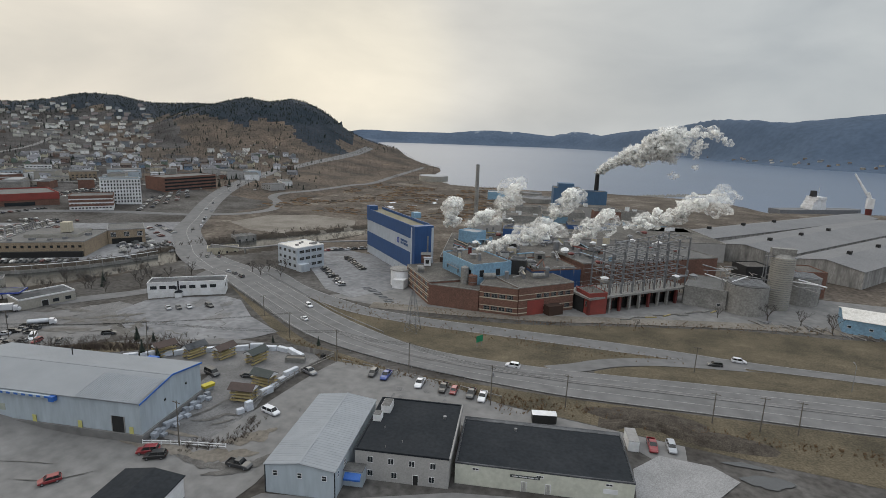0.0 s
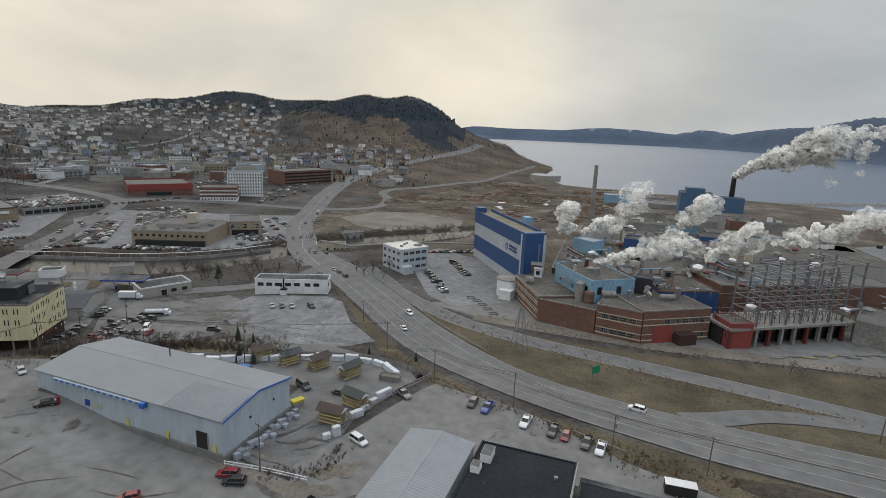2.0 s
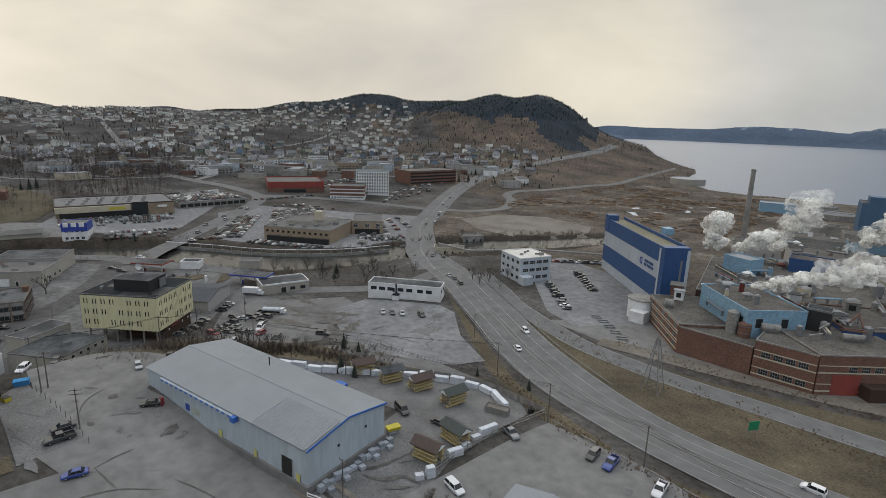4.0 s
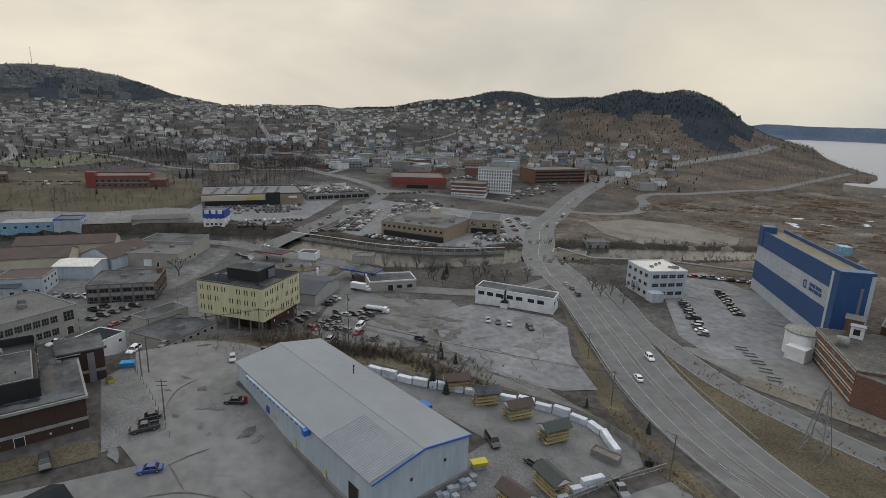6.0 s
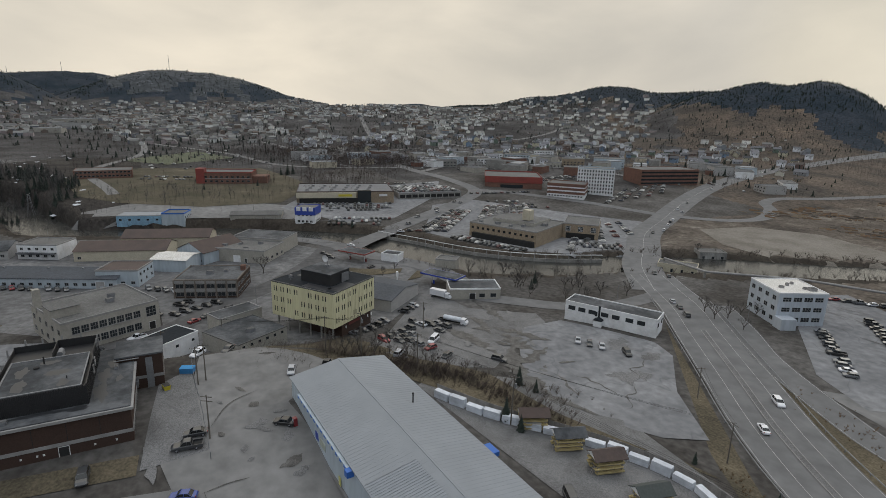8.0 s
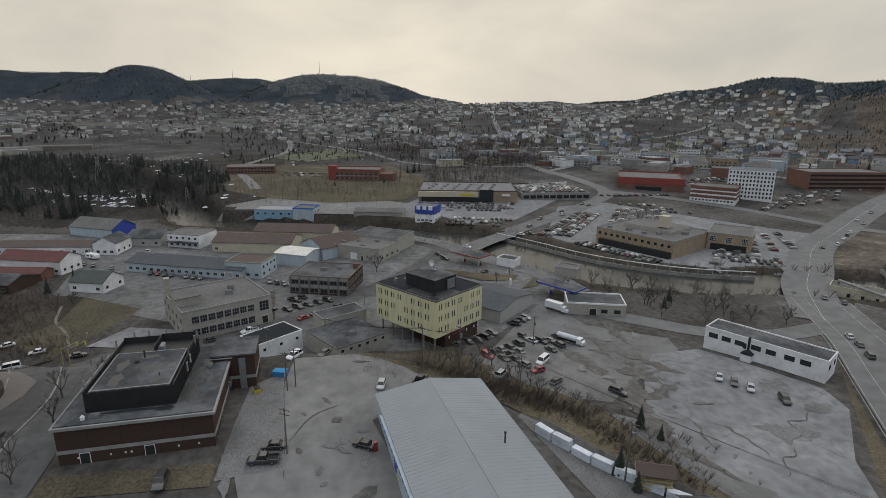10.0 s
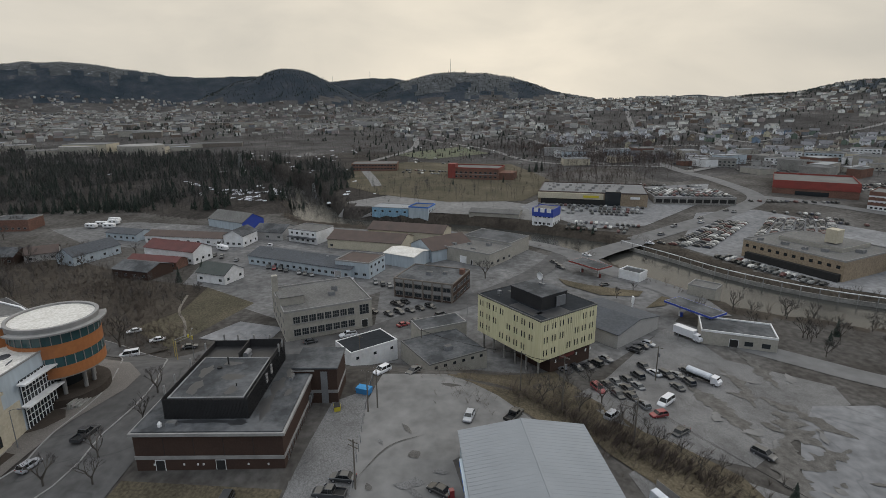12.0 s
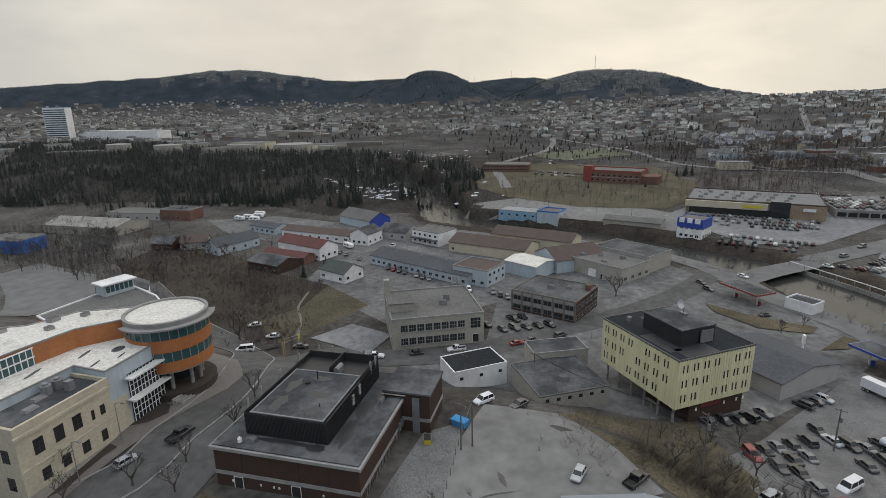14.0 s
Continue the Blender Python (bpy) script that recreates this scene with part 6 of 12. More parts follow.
for i in range(10):
    part("rib", Geo().box(-2.9 + i * 0.62, -1.28, 0.1, -2.8 + i * 0.62, -1.2, 1.7), M_CONC, bin_)
part("scrap", Geo().box(-2.9, -1.1, 0.2, 2.9, 1.1, 1.3), M_DIRT, bin_)
for x, y in ((-80.6, 136.6), (-79.6, 136.0), (-80.2, 135.2)):
    g = Geo()
    for k in range(4):
        g.cyl(x, y, T(x, y) + 0.12 + k * 0.32, T(x, y) + 0.4 + k * 0.32, 0.45, n=10)
    thing("tyre_pile", "stack of black tyres beside the fence", "tyres", data=g.mesh("tyre_pile", M_TYRE), group="tyre piles")

# ---- front row: blue gable shop, grey office, black-roofed hall ----
blue = building("workshop", "pale blue steel workshop with bright ribbed roof", (-54.6, 72.8), (-40.6, 75.4), 29.2, 6.1, M_PALEBLUE, "gable_y", M_ROOFSTEEL2, rise=1.0, ribs=0.8, over=0.25)
windows(blue, 0, blue["len"], 29.2, 3, 1.0, 1.2, 3.9, bars=1, wr=2, margin=1.6)
windows(blue, 1, blue["len"], 29.2, 2, 1.0, 1.2, 3.9, wr=2, span=(1.5, 6.5))
part("corner_trim", Geo().box(blue["len"] - 0.08, -0.09, -0.3, blue["len"] + 0.1, 0.1, 6.1).box(-0.1, -0.09, -0.3, 0.08, 0.1, 6.1), M_TAR, blue)
grey = building("office_block", "two-storey grey sided office with black flat roof", (-40.4, 83.2), (-21.2, 86.8), 22.4, 6.6, M_GREY, "flat", M_TAR, M_TAR, parapet=0.3)
windows(grey, 0, grey["len"], 22.4, 4, 1.25, 1.4, 4.0, bars=2, margin=2.6)
windows(grey, 0, grey["len"], 22.4, 2, 1.25, 1.4, 0.9, bars=2, span=(2.6, 8.9))
windows(grey, 0, grey["len"], 22.4, 1, 1.25, 1.4, 0.9, bars=2, span=(15.4, 16.7))
door(grey, 0, grey["len"], 22.4, 12.2, 1.1, 2.2)
roof_units(grey, [(1.4, 15.4, 2.2, 3.8, 1.7), (0.6, 11.4, 1.8, 2.2, 1.5)], 6.66, M_WHITE)
part("vent_pipe", Geo().cyl(16.4, 15.5, 6.6, 7.2, 0.3, n=10).cyl(16.4, 15.5, 7.2, 7.35, 0.42, n=10), M_STEEL, grey)
for x, y in ((4, 9), (9, 4.2), (6, 1.6)):
    part("vent_pipe", Geo().cyl(x, y, 6.6, 7.1, 0.08, n=6), M_KERB, grey)
part("edge_flashing", Geo().box(grey["len"] + 0.02, -0.06, 5.9, grey["len"] + 0.35, 22.4, 6.95), M_KERB, grey)
porch = part("porch", Geo().box(-1.6, -2.8, -0.5, 2.4, 0, 3.4), M_PALEBLUE, grey, "small pale blue entrance porch")
part("awning", Geo().add([(-1.2, -3.9, 2.3), (2.2, -3.9, 2.3), (2.2, -2.8, 3.1), (-1.2, -2.8, 3.1), (-1.2, -3.9, 1.9), (2.2, -3.9, 1.9)], [(0, 1, 2, 3), (4, 5, 1, 0), (4, 0, 3), (1, 5, 2)]), M_BLUETRIM, porch, "bright blue awning")
part("porch_roof", Geo().box(-1.7, -2.9, 3.4, 2.5, 0.0, 3.52), M_TARGREY, porch)
hall = building("steel_hall", "low cream steel hall with black flat roof", (-20.6, 89.2), (14.4, 95.6), 18.6, 4.7, M_CREAMSTEEL, "flat", M_TAR, M_TARDARK, parapet=0.22)
HL = hall["len"]
for u in (3.5, 16.5, 30.0):
    part("window", window_mesh(1.4, 0.55), None, hall, at=pose(u, 0, 3.5))
for u in (13.6, 18.4):
    door(hall, 0, HL, 18.6, u, 1.0, 2.2, M_GREY)
sign = part("sign_board", Geo().box(11.2, -0.12, 3.05, 17.2, -0.02, 3.65), M_GREENROOF, hall, "dark green sign board")
for i, (u, w) in enumerate(((11.6, 1.2), (13.0, 1.7), (14.9, 1.2), (16.3, 0.6))):
    part("lettering", Geo().box(u, -0.15, 3.26, u + w, -0.12, 3.44), M_WHITE, sign)
part("wall_sign", Geo().box(29.6, -0.1, 1.9, 32.4, -0.02, 2.9), M_WHITE, hall, "white sign plate")
part("vent_pipe", Geo().cyl(12, 14.5, 4.7, 5.3, 0.22, n=8).cyl(12, 14.5, 5.3, 5.45, 0.34, n=8), M_STEEL, hall)
wall_ribs = Geo()
for i in range(int(HL / 0.6)):
    wall_ribs.box(i * 0.6, -0.035, 0, i * 0.6 + 0.08, 0.0, 4.5)
tagged(part("siding_rib", wall_ribs, M_CREAMSTEEL, hall), kind="stuff")
part("snow_guard", Geo().box(0.3, 17.2, 4.76, HL - 0.3, 18.3, 4.9), M_TARDARK, hall)
hut = building("roadside_hut", "small white block hut with black gable roof", (-78.2, 55.2), (-66.4, 57.6), 8.4, 4.3, M_WHITE, "gable_y", M_TAR, rise=0.9, over=0.3)
hut2 = building("gable_house", "dark shingled house roof at the yard edge", (-117.5, 22.5), (-108.0, 27.0), 9.5, 5.2, M_WHITE, "gable_y", M_TAR, rise=2.4, over=0.4)
trailer = thing("cargo_trailer", "black cargo trailer with white roof", "trailer", pose(-7.0, 120.2, T(-7, 120), 0, 0, 15))
part("body", Geo().box(-3, -1.2, 0.6, 3, 1.2, 2.7), M_DARK, trailer)
part("roof", Geo().box(-3.05, -1.25, 2.7, 3.05, 1.25, 2.8), M_WHITE, trailer)
for sx in (-0.6, 0.5):
    for sy in (-1, 1):
        part("wheel", car_meshes("sedan", "white")[2], None, trailer, at=pose(sx, sy * 1.15, 0.33))
cont = thing("storage_container", "white steel storage container beside the hall", "container", pose(13.9, 118.2, T(14, 118), 0, 0, 100))
part("body", Geo().box(-3, -1.2, 0.1, 3, 1.2, 2.6), M_WHITE, cont)
part("roof", Geo().box(-3.02, -1.22, 2.6, 3.02, 1.22, 2.68), M_KERB, cont)
for i in range(3):
    x, y, r, h = (20, 133.0, 9, 1.8) if i == 0 else ((36, 128, 8, 1.5) if i == 1 else (10, 131.5, 6, 1.2))
    vs, fs = [], []
    for a in range(7):
        for b in range(16):
            rr = r * a / 6
            ang = b * math.pi / 8
            px, py = x + rr * math.cos(ang) * 1.5, y + rr * math.sin(ang) * 0.55
            vs.append((px, py, T(px, py) - 0.05 + h * (1 - (a / 6) ** 1.5) * (0.8 + 0.35 * noise.noise((px * 0.5, py * 0.5, i)))))
    for a in range(6):
        for b in range(16):
            fs.append((a * 16 + b, (a + 1) * 16 + b, (a + 1) * 16 + (b + 1) % 16, a * 16 + (b + 1) % 16))
    thing("dirt_mound", "low mound of dark bare dirt by the verge", "mound", data=mesh_of("dirt_mound", vs, fs, M_SOIL, smooth=True), group="dirt mounds")

# ---- dark brick theatre on the upper terrace ----
th = building("theatre", "dark brown brick theatre with pale stone band", (-138.5, 10.8), (-141.0, 36.7), 29.3, 8.0, M_DKBRICK, "flat", M_TARDARK, M_TARDARK, parapet=0.08, z=4.0)
TL, TD = th["len"], 29.3
part("stone_band", Geo().box(-0.08, -0.1, 2.5, TL + 0.1, -0.005, 3.2).box(TL + 0.005, -0.1, 2.5, TL + 0.1, TD, 3.2).box(-0.1, -0.1, 2.5, -0.005, TD, 3.2), M_KERB, th, "pale stone band")
part("roof_fascia", Geo().box(-0.5, -0.5, 7.3, TL + 0.5, -0.06, 7.85).box(-0.5, TD + 0.06, 7.3, TL + 0.5, TD + 0.5, 7.85).box(-0.5, -0.06, 7.3, -0.06, TD + 0.06, 7.85).box(TL + 0.06, -0.06, 7.3, TL + 0.5, TD + 0.06, 7.85), M_KERB, th, "pale roof fascia")
for i in range(1, 5):
    part("wall_joint", Geo().box(TL * i / 5 - 0.05, -0.04, 3.2, TL * i / 5 + 0.05, -0.003, 7.3), M_DARK, th)
QX0, QX1, QY0, QY1 = 3.9, 19.1, 3.8, 27.2
box_ = part("stage_house", Geo().box(QX0, QY0, 8.06, QX1, QY1, 11.2), M_BLACKMETAL, th, "black ribbed metal rooftop screen")
part("stage_roof", Geo().box(QX0 + 0.9, QY0 + 0.5, 11.2, QX1 - 0.9, 20.0, 11.9), M_TARDARK, box_, "patched grey stage roof")
part("stage_coping", Geo().box(QX0 + 0.8, QY0 + 0.4, 11.9, QX1 - 0.8, QY0 + 0.7, 12.08).box(QX0 + 0.8, 19.8, 11.9, QX1 - 0.8, 20.1, 12.04).box(QX0 + 0.8, QY0 + 0.7, 11.9, QX0 + 1.05, 19.8, 12.04).box(QX1 - 1.05, QY0 + 0.7, 11.9, QX1 - 0.8, 19.8, 12.04), M_STEEL, box_)
rb = Geo()
for i in range(60):
    x = QX0 + 0.1 + i * 0.25
    rb.box(x, QY0 - 0.06, 8.1, x + 0.1, QY0, 12.1)
for i in range(88):
    y = QY0 + 0.1 + i * 0.264
    rb.box(QX1, y, 8.1, QX1 + 0.06, y + 0.1, 12.1)
    rb.box(QX0 - 0.06, y, 8.1, QX0, y + 0.1, 12.1)
tagged(part("metal_rib", rb, M_BLACKMETAL, box_), kind="stuff")
for x0, y0, x1, y1, zt in ((QX0, QY0, QX1, QY0 + 0.12, 11.9), (QX0, QY1 - 0.12, QX1, QY1, 12.6), (QX0, QY0 + 0.12, QX0 + 0.12, QY1 - 0.12, 12.25), (QX1 - 0.12, QY0 + 0.12, QX1, 18.0, 12.25), (QX1 - 0.12, 18.0, QX1, QY1 - 0.12, 13.0)):
    part("screen_wall", Geo().box(x0, y0, 11.2, x1, y1, zt), M_BLACKMETAL, box_)
part("screen_wall", Geo().box(11.6, 20.4, 11.2, 11.75, QY1 - 0.2, 12.9).box(11.75, QY1 - 0.35, 11.2, QX1 - 0.2, QY1 - 0.2, 13.0), M_BLACKMETAL, box_, "taller black screen panel")
part("cooling_unit", Geo().rod((12.8, 20.8, 12.1), (12.8, 23.2, 12.1), 0.55, n=12).box(12.2, 20.8, 11.2, 13.4, 23.2, 11.7), M_STEEL, box_, "round grey cooling unit")
for x, y in ((3.7, 5.5), (3.7, 9.5), (3.7, 16), (3.7, 23), (6.0, 27.4), (9.0, 27.4), (12.5, 27.4), (16, 27.4), (19.3, 22.5), (19.3, 25)):
    an = part("antenna", Geo().box(x - 0.16, y - 0.1, 12.0, x + 0.16, y + 0.1, 13.8), M_KERB, box_, "pale panel antenna")
    part("mount", Geo().cyl(x, y + 0.2, 11.0, 13.9, 0.05, n=6), M_STEEL, an)
for z in (9.6, 10.3, 11.0):
    part("antenna", Geo().box(QX1 + 0.06, 13.6, z, QX1 + 0.28, 14.4, z + 0.5), M_KERB, box_, "pale panel antenna")
    part("antenna", Geo().box(QX1 + 0.06, 16.6, z + 0.4, QX1 + 0.28, 17.4, z + 0.9), M_KERB, box_, "pale panel antenna")
roof_units(th, [(5.2, 1.4, 1.8, 1.1, 0.6), (22.4, 17.5, 0.8, 2.0, 0.5)], 8.06)
part("roof_unit", Geo().cyl(9.6, 15.5, 11.9, 12.2, 0.5, n=10), M_DARK, box_)
part("vent_pipe", Geo().cyl(10.6, 17.5, 11.9, 13.4, 0.15, n=8).cyl(15.5, 8.5, 11.9, 12.5, 0.1, n=6), M_DARK, box_)
part("cable_tray", Geo().rod((22.2, 20.2, 8.7), (27.0, 20.2, 8.7), 0.12, n=5).rod((22.2, 20.8, 8.9), (27.0, 20.8, 8.9), 0.1, n=5), M_KERB, th)


def wet_sheet(parent, x, y, rx, ry, z, seed):
    """A thin ragged sheet of standing water."""
    n = 22
    rim = []
    for k in range(n):
        a = 2 * math.pi * k / n
        q = 1 + 0.55 * noise.noise((math.cos(a) * 1.7 + seed, math.sin(a) * 1.7, 0)) + 0.3 * noise.noise((math.cos(a) * 4 + seed, math.sin(a) * 4, 3))
        rim.append((x + rx * q * math.cos(a), y + ry * q * math.sin(a), z))
    part("wet_patch", Geo().add([(x, y, z)] + rim, [(0, 1 + k, 1 + (k + 1) % n) for k in range(n)]), M_WETROOF, parent, "standing water on the roof")


for k, (x, y, w, d) in enumerate(((11.5, 3.0, 6.5, 0.5), (20.6, 8.0, 1.1, 4.0), (20.8, 15.5, 1.2, 3.2), (22.6, 20.5, 1.4, 2.2), (17.5, 2.6, 1.8, 0.9), (23.6, 13, 0.6, 1.4), (3.0, 14, 0.6, 3.2))):
    wet_sheet(th, x, y, w, d, 8.066 + 0.002 * k, k * 7.3)
for k, (x, y, w, d) in enumerate(((8, 8, 1.2, 2.6), (13.5, 12, 2.2, 1.2), (15, 7, 1.0, 1.6), (7.4, 14.5, 1.0, 2.2), (11.5, 17.6, 2.0, 0.8))):
    wet_sheet(box_, x, y, w, d, 11.906 + 0.002 * k, 60 + k * 5.1)
part("dome_vent", Geo().cyl(4.2, 1.5, 8.06, 8.6, 0.38, 0.3, 10).cyl(4.2, 1.5, 8.6, 9.0, 0.42, 0.12, 10), M_WHITE, th)
for u in (3.0, 8.2, 10.6, 11.6, 19.5, 23.0):
    part("wall_lamp", Geo().box(u, -0.12, 1.3, u + 0.3, -0.005, 1.65), M_WHITE, th)
for u in (3.4, 14.0):
    door(th, 0, TL, TD, u, 1.6, 2.3, M_DARK)
windows(th, 1, TL, TD, 12, 0.55, 2.0, 0.4, span=(2.0, 19.0), fm=M_KERB)
annex = part("annex", Geo().box(22.6, 20.6, -1.0, 31.6, 29.9, 9.0), M_DKBRICK, th, "dark brick stair annex")
part("annex_roof", Geo().box(22.3, 20.3, 9.0, 31.9, 30.2, 9.35), M_TARDARK, annex)
part("annex_band", Geo().box(22.5, 20.5, 3.4, 31.7, 30.0, 4.1), M_KERB, annex)
part("annex_window", Geo().box(28.2, 20.4, 0.6, 29.6, 20.49, 8.4), M_STEEL, annex, "grey stair window strip")
for k in range(5):
    part("service_pipe", Geo().box(TL + 0.02, 18 + k * 1.3, 2.6, TL + 0.5, 18.6 + k * 1.3, 4.0), M_STEEL, th)
skip = thing("waste_skip", "blue steel waste skip beside the fence", "container", pose(-166.4, 44.8, T(-166, 45) + 0.12, 0, 0, 75))
part("shell", Geo().box(-1.5, -0.9, 0, 1.5, 0.9, 1.3, 0, -0.1), mat("skip_blue", (0.03, 0.2, 0.42), (0.04, 0.16, 0.33), 0.5), skip)
part("lid", Geo().box(-1.6, -1.0, 1.3, 1.6, 1.0, 1.38), mat("skip_lid", (0.04, 0.24, 0.48), None, 0.5), skip)
salt = thing("grit_box", "yellow grit box by the theatre wall", "container", pose(-163, 38.6, T(-163, 38.6) + 0.1, 0, 0, 70))
part("shell", Geo().box(-0.8, -0.5, 0, 0.8, 0.5, 0.7, 0, 0.05), M_YELLOW, salt)
part("lid", Geo().box(-0.85, -0.55, 0.7, 0.85, 0.55, 0.85, 0, 0.12), M_YELLOW, salt)
post_fence("chain_fence", [(-131.5, 50.4), (-148.6, 48.3), (-160, 46.6), (-172, 45.4)], 1.8, "grey chain-link fence along the theatre yard", board=False, step=2.6, wire=True)
drape("lot_theatre", [(-132, 38.5), (-162, 39), (-168, 45.5), (-134, 49.8)], M_LOT_DARK, 0.17, 4, label="stained wet asphalt yard beside the theatre")
drape("lawn_strip", [(-131, 9), (-136, 9.4), (-136.2, 38), (-131, 38)], M_GRASS, 0.16, 4, label="narrow grass strip under the theatre wall")

# ---- yellow clad office on stilts ----
YA, YB = (-215.4, 68.3), (-195.2, 85.3)
yz = -0.6
ym, YL = frame_of(YA, YB, yz)
YD = 22.0
yb = thing("yellow_office", "pale yellow clad office block raised over parking", "building", ym)
part("wall", Geo().box(0.15, 0.15, 0, YL - 0.15, YD - 0.15, 11.4), M_YELLOWCLAD, yb)
pan = Geo().box(0, -0.12, 0, 0.52, 0.15, 11.6).box(0.52, -0.06, 0, 0.74, 0.15, 11.6).mesh("panel", M_YELLOWCLAD)
for side, run in ((0, YL), (1, YD), (2, YL), (3, YD)):
    n = int(run / 0.74)
    for i in range(n):
        part("panel", pan, None, yb, at=side_pose(side, YL, YD, i * run / n, -0.1))
part("roof", Geo().box(-0.1, -0.1, 11.4, YL + 0.1, YD + 0.1, 11.7), M_TAR, yb)
part("coping", Geo().box(-0.2, -0.2, 11.6, YL + 0.2, 0.1, 11.95).box(-0.2, YD - 0.1, 11.6, YL + 0.2, YD + 0.2, 11.95).box(-0.2, 0.1, 11.6, 0.1, YD - 0.1, 11.95).box(YL - 0.1, 0.1, 11.6, YL + 0.2, YD - 0.1, 11.95), M_TARGREY, yb)
for x0, y0, lx, ly in ((YL - 5, 3, 4.4, 9), (3, 9, 4, 6), (YL - 14, 1.2, 10, 3.6), (2, 16, 14, 4)):
    part("wet_sheet", Geo().box(x0, y0, 11.7, x0 + lx, y0 + ly, 11.715), M_WETROOF, yb, "wet shining roof membrane")
slit = Geo().box(0, -0.17, 0, 0.3, -0.06, 1.75).mesh("window", M_GLASS)
for side, run in ((0, YL), (1, YD)):
    for r in range(3):
        for i in range(int(run / 3.0)):
            for k in (0, 1.1):
                if (i * 7 + r * 3) % 5 != 4:
                    part("window", slit, None, yb, at=side_pose(side, YL, YD, 1.2 + i * 3.0 + k, 1.4 + r * 3.6))
pent = part("penthouse", Geo().box(YL - 18.2, 5.6, 11.7, YL - 5.6, 15.5, 15.5), M_BLACKMETAL, yb, "black rooftop plant room")
part("penthouse_roof", Geo().box(YL - 18.4, 5.4, 15.5, YL - 5.4, 15.7, 15.7), M_TARDARK, pent)
part("ladder_panel", Geo().box(YL - 5.4, 11.0, 11.8, YL - 5.1, 14.6, 14.8), M_STEEL, pent)
mast = part("roof_mast", Geo().cyl(YL - 13, 13, 15.5, 18.8, 0.14, n=8).box(YL - 14, 12.6, 15.5, YL - 12, 13.4, 16.2), M_STEEL, yb)
dish = Geo()
loft(dish, [[(YL - 13 + r * math.cos(i * math.pi / 8), 12.4 - d, 18.6 + r * math.sin(i * math.pi / 8)) for i in range(16)] for r, d in ((0.1, 0), (0.7, 0.12), (1.15, 0.4), (1.2, 0.45), (1.1, 0.3))])
part("satellite_dish", dish, M_WHITE, mast, smooth=True)
part("drum_antenna", Geo().cyl(YL - 21, 3.6, 11.8, 13.6, 0.12, n=6).box(YL - 21.5, 3.2, 12.6, YL - 20.4, 4.1, 13.6), M_STEEL, yb)
part("stub_wall", Geo().box(YL - 15, 5, -6.2, YL - 0.8, YD - 1, 0), M_DKBRICK, yb, "brown brick ground floor")
for i in range(6):
    for y in (1.2, 8.5):
        part("column", Geo().cyl(1.5 + i * (YL - 3) / 5, y, -6.5, 0, 0.3, n=10), M_CONC, yb)
part("wall_sign", Geo().box(YL - 0.78, 8.5, -1.9, YL - 0.7, 14.5, -0.9), M_RUSTRED, yb, "red and yellow fascia sign")
for y0 in (6.8, 15.2, 19.0, 21.0):
    part("wall_lamp", Geo().box(YL - 0.78, y0, -2.4, YL - 0.7, y0 + 0.5, -1.6), M_WHITE, yb)

# ---- white two-storey building in the lower lot ----
wh = building("white_building", "long white stucco building with dark flat roof", (-189.0, 168.6), (-162.4, 186.6), 9.0, 6.6, M_WHITE, "flat", M_TARDARK, M_WHITE, parapet=0.4)
WL = wh["len"]
for u0, n in ((1.2, 3), (13.2, 2), (21.8, 2)):
    windows(wh, 0, WL, 9, n, 2.6, 1.5, 3.8, span=(u0, u0 + 3.6 * n - 0.7), bars=3, fm=M_TAR)
windows(wh, 0, WL, 9, 1, 0.9, 1.7, 3.4, span=(11.0, 12.0), fm=M_TAR)
windows(wh, 1, WL, 9, 2, 1.6, 1.5, 3.8, margin=1.2, bars=2, fm=M_TAR)
part("porch", Geo().box(11.4, -2.2, -0.5, 14.2, 0, 2.6).add([(11.2, -2.5, 2.6), (14.4, -2.5, 2.6), (14.4, 0, 2.6), (11.2, 0, 2.6), (12.8, -2.5, 3.5), (12.8, 0, 3.5)], [(0, 1, 4), (0, 4, 5, 3), (1, 2, 5, 4)], 1), [M_WHITE, M_TAR], wh, "small gabled porch")
part("chimney", Geo().box(12.3, -0.3, 0, 12.9, 0.3, 7.4), M_TAR, wh)
part("mast", Geo().cyl(9.5, 4, 6.6, 8.8, 0.05, n=5), M_STEEL, wh)

# ---- low shops below the upper lot ----
low1 = building("garage_shop", "low white garage with dark roof and white coping", (-194.4, 34.2), (-204.3, 45.3), 9.8, 5.4, M_WHITE, "flat", M_TAR, M_WHITE, parapet=0.2, z=-5.0)
low2 = building("low_shop", "low beige shop with black flat roof", (-190.0, 56.4), (-200.5, 71.3), 17.4, 4.6, M_BEIGE, "flat", M_TARDARK, M_TARGREY, parapet=0.2, z=-4.6)
low3 = building("upper_shop", "beige block with dark flat roof", (-208.4, 51.6), (-216.0, 64.8), 8.0, 7.0, M_BEIGE, "flat", M_TARDARK, M_KERB, parapet=0.3, z=-5.4)
for b, n in ((low1, 3), (low2, 6), (low3, 5)):
    windows(b, 0, b["len"], b["dep"], n, 0.9, 0.8, 3.0, fm=M_TAR)
roof_units(low2, [(8, 5, 2.2, 1.8, 1.0)], 4.66)
ysh = building("gable_store", "long grey store with low dark gable roof", (-216.5, 110.5), (-233.0, 127.0), 22.0, 4.2, M_GREY, "gable_y", M_BLUEROOF, rise=2.0, z=-5.6)

